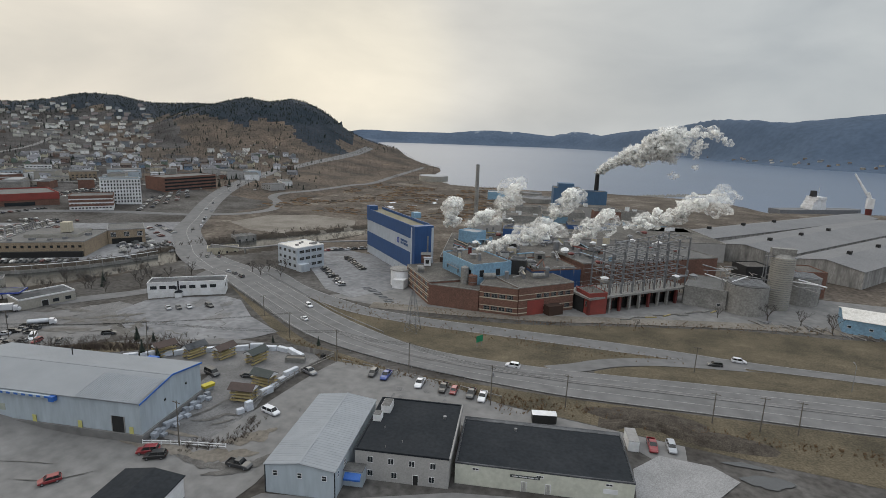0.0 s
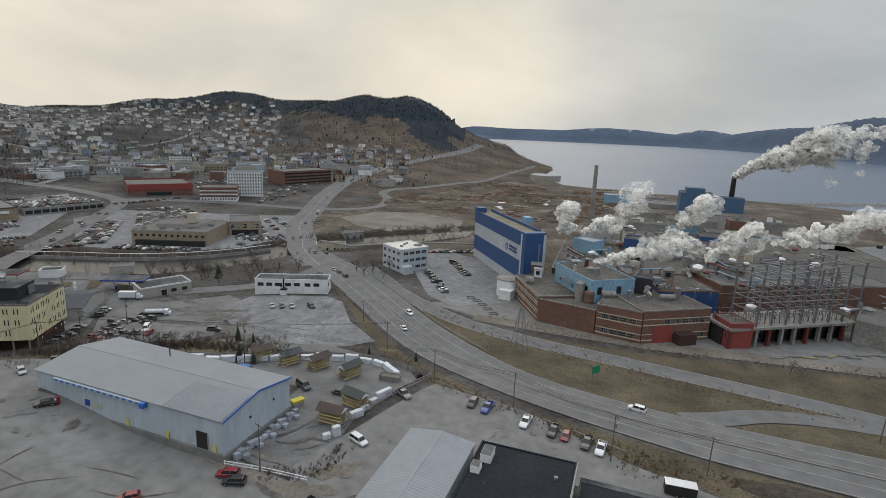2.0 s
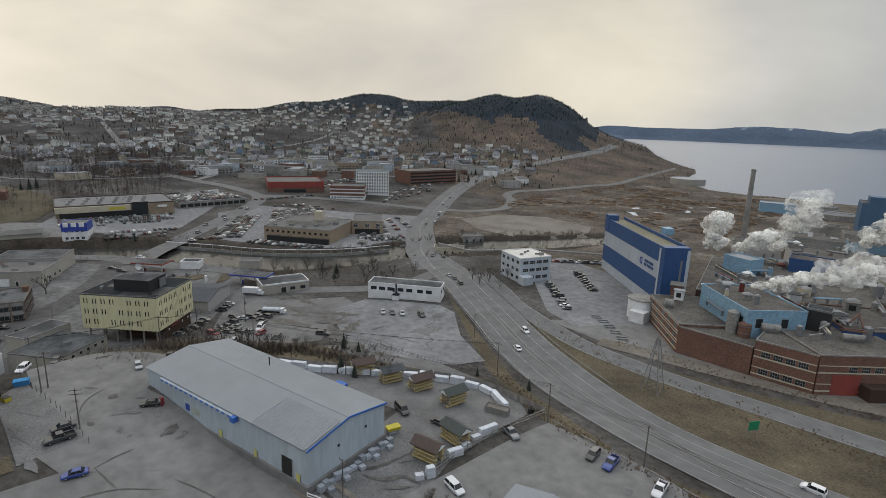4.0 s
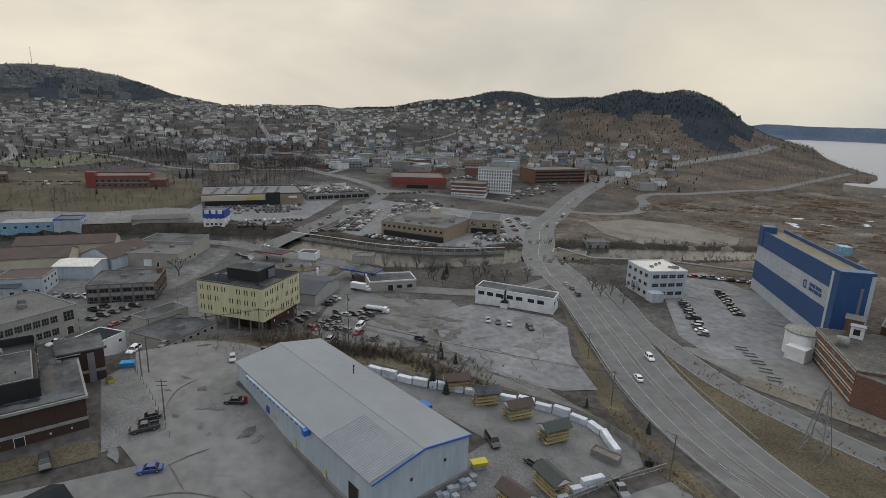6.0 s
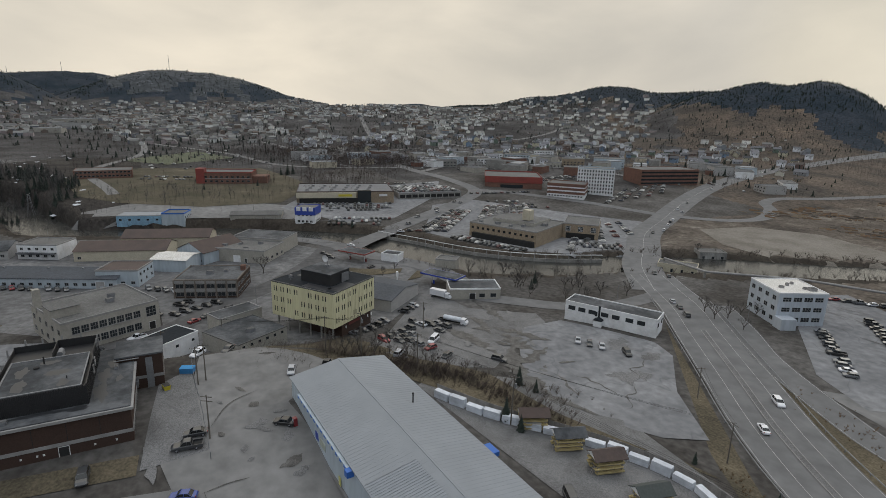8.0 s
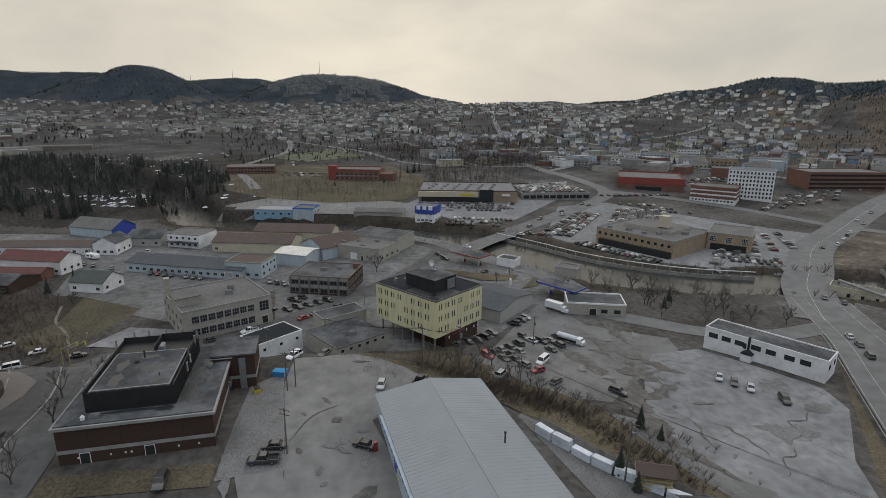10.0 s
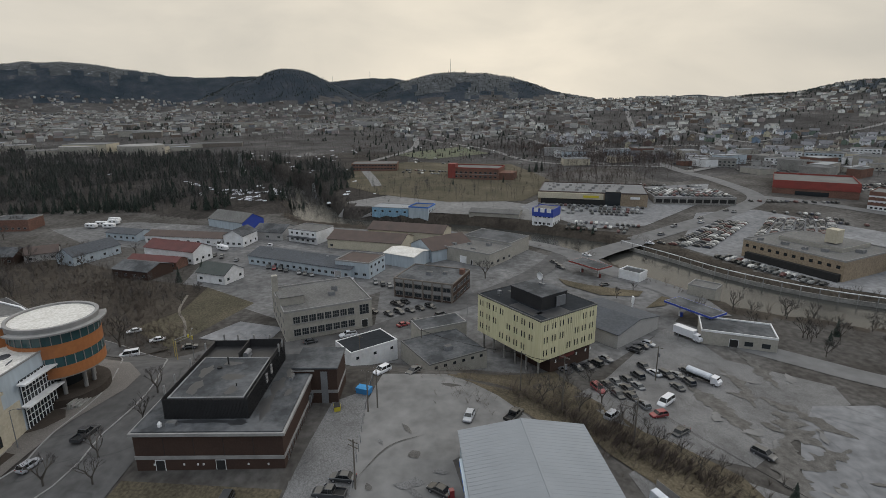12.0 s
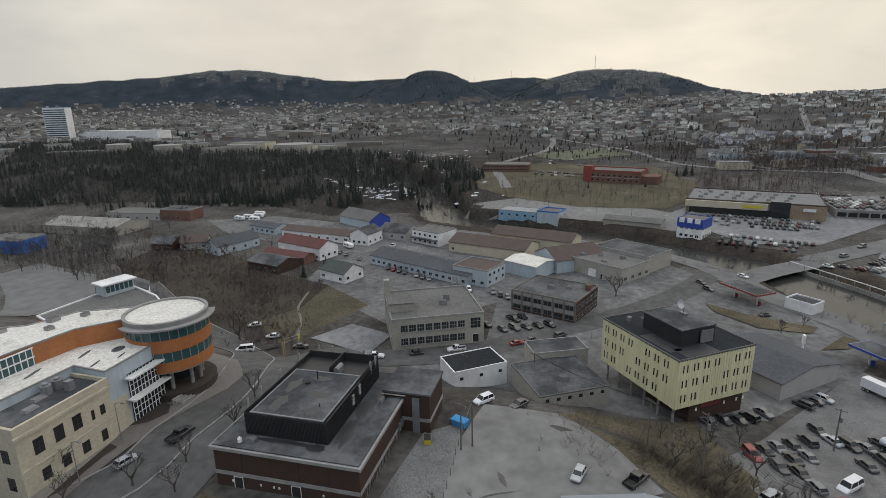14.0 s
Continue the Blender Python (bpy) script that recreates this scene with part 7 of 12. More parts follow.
# ---- old stone-faced school office ----
old = building("stone_office", "beige stone two-storey office with grey flat roof", (-213.5, 8.0), (-228.0, 32.5), 26.0, 9.2, M_BEIGE, "flat", M_TARGREY, M_KERB, parapet=0.5, z=-5.6)
OL = old["len"]
windows(old, 0, OL, 26, 8, 2.2, 2.3, 1.0, rows=2, dz=4.2, span=(2.6, 22.4), bars=3, wr=2, fm=M_KERB)
part("sill_course", Geo().box(2.2, -0.18, 5.0, 22.8, -0.005, 5.2).box(2.2, -0.18, 0.8, 22.8, -0.005, 1.0), M_KERB, old)
windows(old, 0, OL, 26, 1, 3.2, 3.4, 4.6, span=(24.2, 27.4), bars=3, wr=3, fm=M_KERB)
windows(old, 3, OL, 26, 5, 1.8, 1.8, 1.2, rows=2, dz=4.0, bars=2, fm=M_KERB)
door(old, 0, OL, 26, 24.8, 2.0, 2.6)
st = part("stair_tower", Geo().box(-0.1, 6.5, 9.2, 7.6, 13.5, 11.9), M_BEIGE, old, "raised stair block")
part("tower_roof", Geo().box(-0.3, 6.3, 11.9, 7.8, 13.7, 12.1), M_TARGREY, st)
part("chimney", Geo().box(-0.3, 20, 8, 1.6, 22, 15.5), M_BEIGE, old)
roof_units(old, [(16.5, 9.5, 2.2, 1.8, 1.2), (18.5, 13.5, 2.0, 1.6, 1.6)], 9.26)
of2 = building("brick_office", "two-storey brown and white panelled office with gravel roof", (-257.5, 34.5), (-250.8, 57.8), 20.0, 7.4, M_DKBRICK, "flat", M_TARDARK, M_BROWNGREY, parapet=0.4)
windows(of2, 0, of2["len"], 20, 6, 3.0, 1.7, 0.9, rows=2, dz=3.3, margin=0.8, bars=2, fm=M_KERB)
windows(of2, 1, of2["len"], 20, 5, 2.8, 1.7, 0.9, rows=2, dz=3.3, margin=0.8, bars=2, fm=M_KERB)
for i in range(7):
    part("pilaster", Geo().box(i * (of2["len"] - 0.5) / 6, -0.25, -0.5, i * (of2["len"] - 0.5) / 6 + 0.5, 0, 7.5), M_BROWNGREY, of2)
    if i < 6:
        part("white_panel", Geo().box(i * (of2["len"] - 0.5) / 6 + 0.5, -0.1, 6.05, (i + 1) * (of2["len"] - 0.5) / 6, -0.005, 7.2), M_KERB, of2)
        part("white_panel", Geo().box(i * (of2["len"] - 0.5) / 6 + 0.5, -0.1, 2.75, (i + 1) * (of2["len"] - 0.5) / 6, -0.005, 4.1), M_KERB, of2)
roof_units(of2, [(10, 8, 2.4, 2, 1.2), (16, 11, 1.6, 1.6, 0.9)], 7.46)
part("chimney", Geo().box(of2["len"] - 2, 13, 6, of2["len"] - 0.2, 15, 9.6), M_BRICK, of2)


# ---- round orange hall, glazed wing and cream stone bank ----
HX, HY, HZ = -150.0, -26.0, 5.0
ch = thing("city_hall", "orange panelled civic hall with round drum and white roof", "building", pose(HX, HY, HZ))


def rel(pts):
    return [(x - HX, y - HY) for x, y in pts]


def arc(cx, cy, r, a0, a1, n=28):
    return [(cx + r * math.cos(radians(a0 + (a1 - a0) * i / n)), cy + r * math.sin(radians(a0 + (a1 - a0) * i / n))) for i in range(n + 1)]


def ring_wall(g, cx, cy, r0, r1, a0, a1, z0, z1, n=28, mi=0):
    o, i_ = arc(cx, cy, r1, a0, a1, n), arc(cx, cy, r0, a0, a1, n)
    m = n + 1
    vs = [(*p, z0) for p in o] + [(*p, z1) for p in o] + [(*p, z0) for p in i_] + [(*p, z1) for p in i_]
    fs = []
    for k in range(n):
        fs += [(k, k + 1, m + k + 1, m + k), (2 * m + k + 1, 2 * m + k, 3 * m + k, 3 * m + k + 1), (m + k, m + k + 1, 3 * m + k + 1, 3 * m + k), (k + 1, k, 2 * m + k, 2 * m + k + 1)]
    return g.add(vs, fs, mi)


DX, DY, R = -162.0 - HX, -21.6 - HY, 8.4
for z0, z1, m, nm, lb in ((7.0, 9.3, M_ORANGE, "drum_band", ""), (9.3, 11.5, M_TEAL, "drum_glazing", "teal ribbon window"), (11.5, 14.3, M_ORANGE, "drum_band", ""), (14.3, 16.8, M_TEAL, "drum_glazing", "teal ribbon window"), (16.8, 17.8, M_KERB, "drum_fascia", "")):
    part(nm, ring_wall(Geo(), DX, DY, R - 0.5, R + (0.02 if m is M_TEAL else 0.12), 0, 360, z0, z1, 48), m, ch, lb)
for i in range(30):
    for z0, z1 in ((9.3, 11.5), (14.3, 16.8)):
        part("mullion", Geo().box(R - 0.05, -0.07, z0, R + 0.14, 0.07, z1), M_KERB, ch, at=pose(DX, DY, 0, 0, 0, i * 12))
part("drum_floor", Geo().cyl(DX, DY, 6.7, 7.0, R, n=40), M_CONC, ch)
part("drum_roof", Geo().cyl(DX, DY, 17.6, 17.75, R - 0.4, n=48), M_ROOFWHITE, ch, "stained white round roof")
part("drum_coping", ring_wall(Geo(), DX, DY, R - 0.5, R + 0.2, 0, 360, 17.7, 18.15, 48), M_KERB, ch)
part("brow", ring_wall(Geo(), DX, DY, R + 0.1, R + 1.5, -20, 135, 16.8, 17.15, 30), M_KERB, ch, "white projecting brow")
for a in (40, 82, 112, 145):
    part("column", Geo().cyl(DX + 5.6 * math.cos(radians(a)), DY + 5.6 * math.sin(radians(a)), -1.5, 6.8, 0.42, n=12), M_KERB, ch)
part("core", Geo().cyl(DX - 1.5, DY - 2.0, -3, 6.8, 4.4, n=24), M_GLASS, ch, "dark glazed entrance drum")
part("plinth", Geo().cyl(DX, DY, -3, 1.9, R + 0.2, n=36), mat("dark_mulch_bed", (0.032, 0.024, 0.018), (0.05, 0.038, 0.03), 0.8, 0.95, 0.3), ch, "dark mulch bed round the entrance")
for k in range(5):
    part("entry_step", Geo().box(-9.2 + 0.35 * k, 12.6 - 0.0 * k - 0.45 * k, -1.0, -5.6 + 0.35 * k, 13.05 - 0.45 * k, 0.2 + 0.34 * k), M_CONC, ch)
# glazed front wing with its white roof
fw = [(-118, -24.6), (-142.7, -25.2), (-142.7, -17.2), (-155.8, -18.6), (-157.4, -21.4), (-156.0, -28.0), (-149, -32.6), (-140, -33.4), (-118, -34.6)]
fw = fw[::-1]
part("front_wing", Geo().prism(rel(fw), -3, 13.4), M_PALEBLUE, ch, "pale metal clad lower wing")
part("front_wing_roof", Geo().prism(rel([(x + (0.25 if x < -150 else 0), y - (0.3 if y > -20 else 0)) for x, y in fw]), 13.4, 13.5), M_ROOFWHITE, ch, "stained white flat roof")
ow = [(-118, -34.4), (-140, -33.2), (-148.9, -32.4), (-155.4, -27.6), (-161, -24), (-164, -29), (-160, -35), (-156.4, -41), (-147.3, -44), (-143.5, -50), (-118, -54)]
ow = ow[::-1]
part("orange_wing", Geo().prism(rel(ow), -3, 17.4), M_ORANGE, ch, "burnt orange upper wing")
part("orange_wing_roof", Geo().prism(rel([(x, y - 0.3) for x, y in ow]), 17.4, 17.52), M_ROOFWHITE, ch)
for pts, z in ((fw, 13.55), (ow, 17.55)):
    q = rel(pts)
    for (ax, ay), (bx, by) in zip(q, q[1:] + q[:1]):
        part("coping", Geo().rod((ax, ay, z), (bx, by, z), 0.2, n=4), M_KERB, ch)
gm, GL = frame_of((-155.6, -18.45), (-147.0, -17.5), HZ)
gl = part("glass_wall", Geo().box(0.2, -0.16, 0.3, GL, 0.06, 10.6), M_GLASS, ch, "dark curtain wall glazing", at=pose(-HX, -HY, -HZ) @ gm @ pose(GL, 0, 0, 0, 0, 180))
for i in range(10):
    part("mullion", Geo().box(0.2 + i * (GL - 0.3) / 9, -0.28, 0.3, 0.32 + i * (GL - 0.3) / 9, -0.17, 10.6), M_WHITE, gl)
for z in (1.6, 2.9, 4.2, 6.8, 8.1, 9.4):
    part("transom", Geo().box(0.2, -0.27, z, GL, -0.17, z + 0.1), M_WHITE, gl)
for z in (5.4, 10.0):
    part("sun_shade", Geo().box(-0.8, -2.0, z, GL + 0.5, -0.28, z + 0.35), M_WHITE, gl, "white sun shade")
for k, (x, z, w, h) in enumerate(((-145.9, 4.0, 1.7, 2.4), (-145.9, 0.4, 1.2, 2.2), (-144.2, 0.4, 1.1, 2.2))):
    part("window", window_mesh(w, h, M_DKBRICK, None, 2, 2), None, ch, at=pose(-HX, -HY, -HZ) @ pose(x + w / 2, -17.2 - (x + 142.7) * -0.107, HZ, 0, 0, 186) @ pose(0, 0, z))
part("stone_return", Geo().prism(rel([(-142.75, -17.12), (-146.6, -17.52), (-146.6, -17.62), (-142.75, -17.22)]), -1, 7.0), M_CREAM, ch)
wb = part("window_band", Geo().box(-140.4 - HX, -32.95 - HY, 13.6, -132.5 - HX, -32.5 - HY, 17.2), M_TEAL, ch, "white framed teal window band")
for k in range(8):
    part("mullion", Geo().box(-140.4 - HX + k * 1.12, -32.5 - HY, 13.6, -140.25 - HX + k * 1.12, -32.38 - HY, 17.2), M_WHITE, wb)
for z in (13.5, 15.3, 17.1):
    part("transom", Geo().box(-140.6 - HX, -32.5 - HY, z, -132.3 - HX, -32.36 - HY, z + 0.25), M_WHITE, wb)
roof_units(ch, [(-6, -12, 1.6, 1.2, 0.7), (-2, -16, 2.2, 1.6, 0.8), (2, -12, 1.4, 1.4, 0.7), (6, -20, 2.0, 1.2, 0.7)], 17.52, M_KERB)
for x, y, w, h in ((-151, -23.6, 2.4, 1.5), (-147, -28, 3.2, 0.5), (-144.6, -22, 2.6, 0.35), (-138, -29.6, 3.6, 0.5), (-149, -20.4, 2.2, 0.3)):
    part("roof_stain", Geo().cyl(0, 0, 0, 0.02, w * 0.5, n=9), M_TARDARK, ch, "dark stain of standing water", at=pose(x - HX, y - HY, 13.51, 0, 0, 20) @ Matrix.Diagonal((1.3, h / w * 1.6, 1, 1)))
# low rear wing with a lantern
lw = [(-160, -44), (-169.5, -77), (-188, -77.5), (-197, -74), (-192, -59), (-176, -33), (-166, -33)]
part("rear_wing", Geo().prism(rel(lw[::-1]), -12, 6.9), M_ORANGE, ch)
part("rear_wing_roof", Geo().prism(rel(lw[::-1]), 6.9, 7.0), M_TARGREY, ch, "dark gravel roof of the rear wing")
q = rel(lw)
for (ax, ay), (bx, by) in zip(q, q[1:] + q[:1]):
    part("coping", Geo().rod((ax, ay, 7.1), (bx, by, 7.1), 0.35, n=4), M_WHITE, ch)
lant = part("roof_lantern", Geo().box(-4.4, -2.4, 6.9, 4.4, 2.4, 10.4), M_PALEBLUE, ch, "glazed rooftop lantern", at=pose(-191.5 - HX, -74.5 - HY, 0, 0, 0, -12))
part("lantern_roof", Geo().box(-5.2, -3.2, 10.4, 5.2, 3.2, 10.8), M_WHITE, lant)
for k in range(6):
    part("lantern_window", Geo().box(-4.0 + k * 1.36, 2.38, 8.0, -2.95 + k * 1.36, 2.5, 10.0), M_TEAL, lant)

bm_, BL = frame_of((-142.6, -16.9), (-125.2, -15.8), 4.0)
bank = thing("stone_bank", "cream stone two-storey bank with dark roof", "building", bm_ @ pose(BL, 0, 0, 0, 0, 180))
BH = 12.6
part("wall", Geo().box(0, 0, -4, BL, 9.0, BH), M_CREAM, bank)
part("roof", Geo().box(0.4, 0.4, BH, BL - 0.4, 8.9, BH + 0.1), M_TARDARK, bank)
part("parapet", Geo().box(-0.1, -0.1, BH - 0.3, BL + 0.1, 0.4, BH + 0.8).box(-0.1, 0.4, BH - 0.3, 0.4, 9, BH + 0.8).box(BL - 0.4, 0.4, BH - 0.3, BL + 0.1, 9, BH + 0.8), M_CREAM, bank)
part("cornice", Geo().box(-0.3, -0.4, BH - 1.3, BL + 0.3, -0.005, BH - 0.8).box(BL + 0.005, -0.3, BH - 1.3, BL + 0.35, 9, BH - 0.8), M_CREAM, bank)
part("plinth", Geo().box(-0.1, -0.18, -3.0, BL + 0.1, -0.005, 0.8), M_BEIGE, bank)
part("belt_course", Geo().box(-0.1, -0.15, 5.2, BL + 0.1, -0.005, 5.5), M_CREAM, bank)
for u, w in ((15.0, 1.0), (13.2, 0.6), (9.6, 1.7), (6.2, 1.7), (2.6, 1.7)):
    part("window", window_mesh(w, 2.8 if w > 1 else 1.9, M_DKBRICK, None, 2, 3), None, bank, at=pose(u, 0, 7.0))
for u, w in ((14.4, 1.2), (10.4, 1.5), (6.6, 1.5), (3.0, 1.5)):
    part("window", window_mesh(w, 2.2, M_DKBRICK, None, 2, 3), None, bank, at=pose(u, 0, 1.8))
for r in range(2):
    for u in (1.4, 5.4):
        part("window", window_mesh(1.6, 2.4, M_DKBRICK, None, 2, 3), None, bank, at=side_pose(3, BL, 9, u, 1.6 + r * 5.2))
for x in (11.0, 13.2):
    part("cooling_unit", Geo().cyl(x, 6.6, BH + 0.1, BH + 1.8, 0.95, 0.9, 12).cyl(x, 6.6, BH + 1.8, BH + 2.2, 0.5, n=10), M_STEEL, bank, "grey rooftop cooling unit")
for x, y in ((5, 3.6), (8, 5.6)):
    part("skylight", Geo().box(x, y, BH + 0.1, x + 2.4, y + 1.6, BH + 0.5, 0, 0.2), M_STEEL, bank)
part("chimney", Geo().box(12.6, 3.2, BH, 13.8, 4.4, BH + 2.0), M_STEEL, bank)
MULCH = mat("dark_mulch", (0.03, 0.022, 0.016), (0.045, 0.034, 0.026), 0.8, 0.95, 0.3)
for pts in ([(-145.6, -17.4), (-154.6, -18.2), (-154.2, -15.6), (-151.5, -13.4), (-147.6, -14.8)], [(-127.5, -15.8), (-140.6, -16.4), (-140.2, -14.2), (-137.4, -14.6), (-133.2, -14.6), (-130.6, -14.2)], [(-158, -13.8), (-166, -14.6), (-171, -19.6), (-172, -25), (-168, -18), (-160, -15.4)]):
    drape("planting_bed", pts[::-1], MULCH, 0.36, 2, "dark mulch planting bed in the pavement", "planting bed")


# ---- paper mill ----
MZ = -4.5
bh = thing("blue_mill_hall", "tall blue and white striped mill storage hall", "building")
m_, BHL = frame_of((-146, 297), (-93.5, 247), MZ)
bh.matrix_basis = m_
BD = 10.0
for z0, z1, mt in ((-1, 5.0, M_MILLWHITE), (5.0, 13.6, M_MILLBLUE), (13.6, 21.0, M_MILLWHITE), (21.0, 27.0, M_MILLBLUE)):
    g = Geo()
    part("wall_band", g.box(0, 0, z0, BHL - 4.0, BD, z1), mt, bh)
part("corner_tower", Geo().box(BHL - 4.0, -0.4, 5.0, BHL + 0.4, BD + 0.4, 28.2), M_MILLBLUE, bh, "deep blue corner bay")
part("corner_base", Geo().box(BHL - 4.0, -0.3, -1, BHL + 0.3, BD + 0.3, 5.0), M_MILLBLUE, bh)
part("white_strip", Geo().box(BHL - 4.4, -0.52, 1.0, BHL - 2.9, -0.41, 27.2), M_MILLWHITE, bh, "white corner strip")
part("white_strip", Geo().box(BHL + 0.41, BD - 0.9, 1.0, BHL + 0.5, BD + 0.4, 27.2), M_MILLWHITE, bh, "white corner strip")
part("end_panel", Geo().box(BHL + 0.4, 0.2, 0.0, BHL + 0.46, BD - 0.92, 28.0), M_MILLBLUE, bh, "deep blue end cladding")
part("stair_tower", Geo().box(-0.4, -0.3, 21.0, 5.0, BD * 0.5, 30.0), M_MILLBLUE, bh, "blue stair tower")
part("roof", Geo().box(0.4, 0.4, 27.0, BHL - 4.2, BD - 0.4, 27.15), mat("mossy_roof", (0.13, 0.12, 0.07), (0.2, 0.18, 0.13), 0.08, 0.9, c3=(0.3, 0.29, 0.26)), bh)
part("parapet", Geo().box(5, -0.1, 26.6, BHL - 4, 0.4, 28.0).box(0, BD - 0.4, 26.6, BHL - 4, BD + 0.1, 28.6), M_MILLBLUE, bh)
part("roof_unit", Geo().box(36, 14, 27.1, 41, 18, 30.2), M_SKYBLUE, bh)
rb = Geo()
for i in range(int(BHL / 0.9)):
    rb.box(i * 0.9, -0.05, -0.5, i * 0.9 + 0.07, 0, 27)
tagged(part("cladding_rib", rb, M_MILLWHITE, bh), kind="stuff")
part("stripe_cover", Geo().box(0, -0.09, 5.0, BHL - 4.6, -0.052, 13.6).box(0, -0.09, 21.0, BHL - 4.6, -0.052, 27.0), M_MILLBLUE, bh)
lg = part("emblem", ring_wall(Geo(), 0, 0, 1.0, 1.6, 60, 300, -0.06, 0.06, 14), M_ROYAL, bh, at=pose(50.5, -0.16, 17.3, 90, 0, 0))
part("emblem_bar", Geo().box(51.0, -0.2, 15.7, 51.5, -0.1, 18.9), M_ROYAL, bh)
for r, words in ((0, (4.2, 4.0)), (1, (2.2, 0.8, 2.6, 1.8))):
    u = 54.0
    for w in words:
        part("lettering", Geo().box(u, -0.2, 17.7 - r * 1.7, u + w, -0.1, 18.9 - r * 1.7), M_MILLBLUE, bh)
        u += w + 0.7

# brick mill wings, each one a block
def mill_block(name, label, a, b, depth, h, wall=M_BRICK, rows=0, cols=0, roofm=M_MILLROOF, ww=2.6, wh_=1.8, span=None):
    ob = building(name, label, a, b, depth, h, wall, "flat", roofm, M_CONC, parapet=0.3, z=MZ)
    if rows:
        windows(ob, 0, ob["len"], depth, cols, ww, wh_, 1.6, rows=rows, dz=h / rows * 0.92, margin=2.0, bars=4, wr=2, fm=M_KERB, span=span)
        for r in range(rows):
            part("stone_course", Geo().box(-0.05, -0.09, 1.2 + r * h / rows * 0.92, ob["len"] + 0.05, -0.004, 1.6 + r * h / rows * 0.92), M_CREAM, ob)
            part("stone_course", Geo().box(-0.05, -0.09, 3.5 + r * h / rows * 0.92, ob["len"] + 0.05, -0.004, 3.75 + r * h / rows * 0.92), M_CREAM, ob)
    return ob


b1 = mill_block("brick_mill_wing", "three-storey red brick mill wing", (-93.0, 236), (-72.2, 211), 26, 10.5, rows=3, cols=5)
b2 = mill_block("brick_mill_wing", "windowless red brick mill wing", (-72.0, 211), (-49.0, 210.6), 30, 9.6)
b3 = mill_block("brick_mill_wing", "red brick mill wing with paired windows", (-48.6, 210.6), (-32.0, 211), 34, 12.2, rows=2, cols=4)
b4 = mill_block("brick_mill_wing", "red brick mill wing with large windows", (-31.6, 211.2), (-11.0, 231.5), 34, 12.6, rows=2, cols=5, span=(9, 27))
part("red_patch", Geo().box(4.5, -0.12, 0, 13.0, -0.005, 6.6), M_REDBRICK, b4, "bright red repaired brickwork")
part("lean_to", Geo().box(13.2, -4.2, -0.5, 20.5, 0, 4.2), M_DKBRICK, b4)
mill_block("mill_roof_block", "low brick mill block with cluttered roof", (-80, 248), (-20, 262), 70, 13.5, M_DKBRICK)
sb = building("sky_blue_penthouse", "faded sky blue clad mill penthouse", (-75.0, 238.0), (-53.5, 217.5), 20, 18.6, M_SKYBLUE, "flat", M_MILLROOF, M_SKYBLUE, z=MZ)
windows(sb, 0, sb["len"], 20, 1, 2.4, 3.0, 13.0, span=(25, 28), fm=M_KERB)
windows(sb, 1, sb["len"], 20, 2, 2.4, 3.2, 13.0, span=(3, 14), fm=M_KERB)
building("sky_blue_penthouse", "small sky blue roof house with steam vents", (-84, 292), (-72, 288), 10, 20, M_SKYBLUE, "flat", M_ROOFSTEEL, M_SKYBLUE, z=MZ)
building("blue_roof_house", "dark blue clad mill roof house", (-62, 312), (-34, 316), 12, 19.5, M_MILLBLUE, "flat", M_MILLROOF, M_MILLBLUE, z=MZ)
building("blue_roof_house", "dark blue mill hall side wall", (-30, 238), (-10, 252), 26, 14.0, M_MILLBLUE, "flat", M_MILLROOF, M_BRICK, z=MZ)
building("mill_machine_hall", "long low grey mill machine hall", (-60, 330), (70, 372), 60, 12.0, M_GREY, "flat", M_MILLROOF, M_CONC, z=MZ)
building("mill_machine_hall", "long brick mill hall beyond the switchyard", (-10, 268), (58, 318), 40, 13.0, M_BRICK, "flat", M_TARGREY, M_CONC, z=MZ)
tw = building("boiler_house", "tall dark blue boiler house", (-65, 560), (-37, 566), 26, 24, M_BOILER, "flat", M_MILLROOF, M_BOILER, z=MZ)
part("upper_block", Geo().box(5, 5, 24, 21, 20, 29), M_BOILER, tw)
building("boiler_annex", "blue annex beside the dark stack", (-36.5, 566), (-12, 571), 12, 22, M_BOILER, "flat", M_MILLROOF, M_BOILER, z=MZ)


MB = random.Random(83)
for _x, _y, _l, _d, _h, _wm in ((-108, 392, 26, 14, 9, M_GREY), (-84, 420, 30, 18, 12, M_CONC), (-52, 408, 18, 12, 16, M_SKYBLUE), (-30, 432, 34, 16, 10, M_MILLBLUE), (-96, 462, 24, 14, 8, M_WHITE), (-62, 470, 36, 20, 11, M_CONC), (-18, 476, 22, 16, 14, M_BRICK),
                               (10, 446, 30, 18, 9, M_SKYBLUE), (-44, 512, 40, 18, 12, M_GREY), (-96, 520, 30, 16, 7, M_CONC), (4, 512, 26, 18, 10, M_CONC), (-30, 380, 26, 14, 15, M_MILLBLUE), (24, 400, 30, 20, 12, M_GREY)):
    ob = building("mill_plant_block", "low clad plant block behind the mill", (_x, _y), (_x + _l, _y + _l * 0.22), _d, _h, _wm, "flat", M_MILLROOF, M_CONC, z=MZ, group="plant behind the mill")
    roof_units(ob, [(_l * MB.uniform(0.1, 0.8), _d * MB.uniform(0.1, 0.7), MB.uniform(2, 4), MB.uniform(2, 3.5), MB.uniform(1, 4)) for _k in range(2)], _h + 0.06, MB.choice([M_STEEL, M_WHITE, M_CONC]))


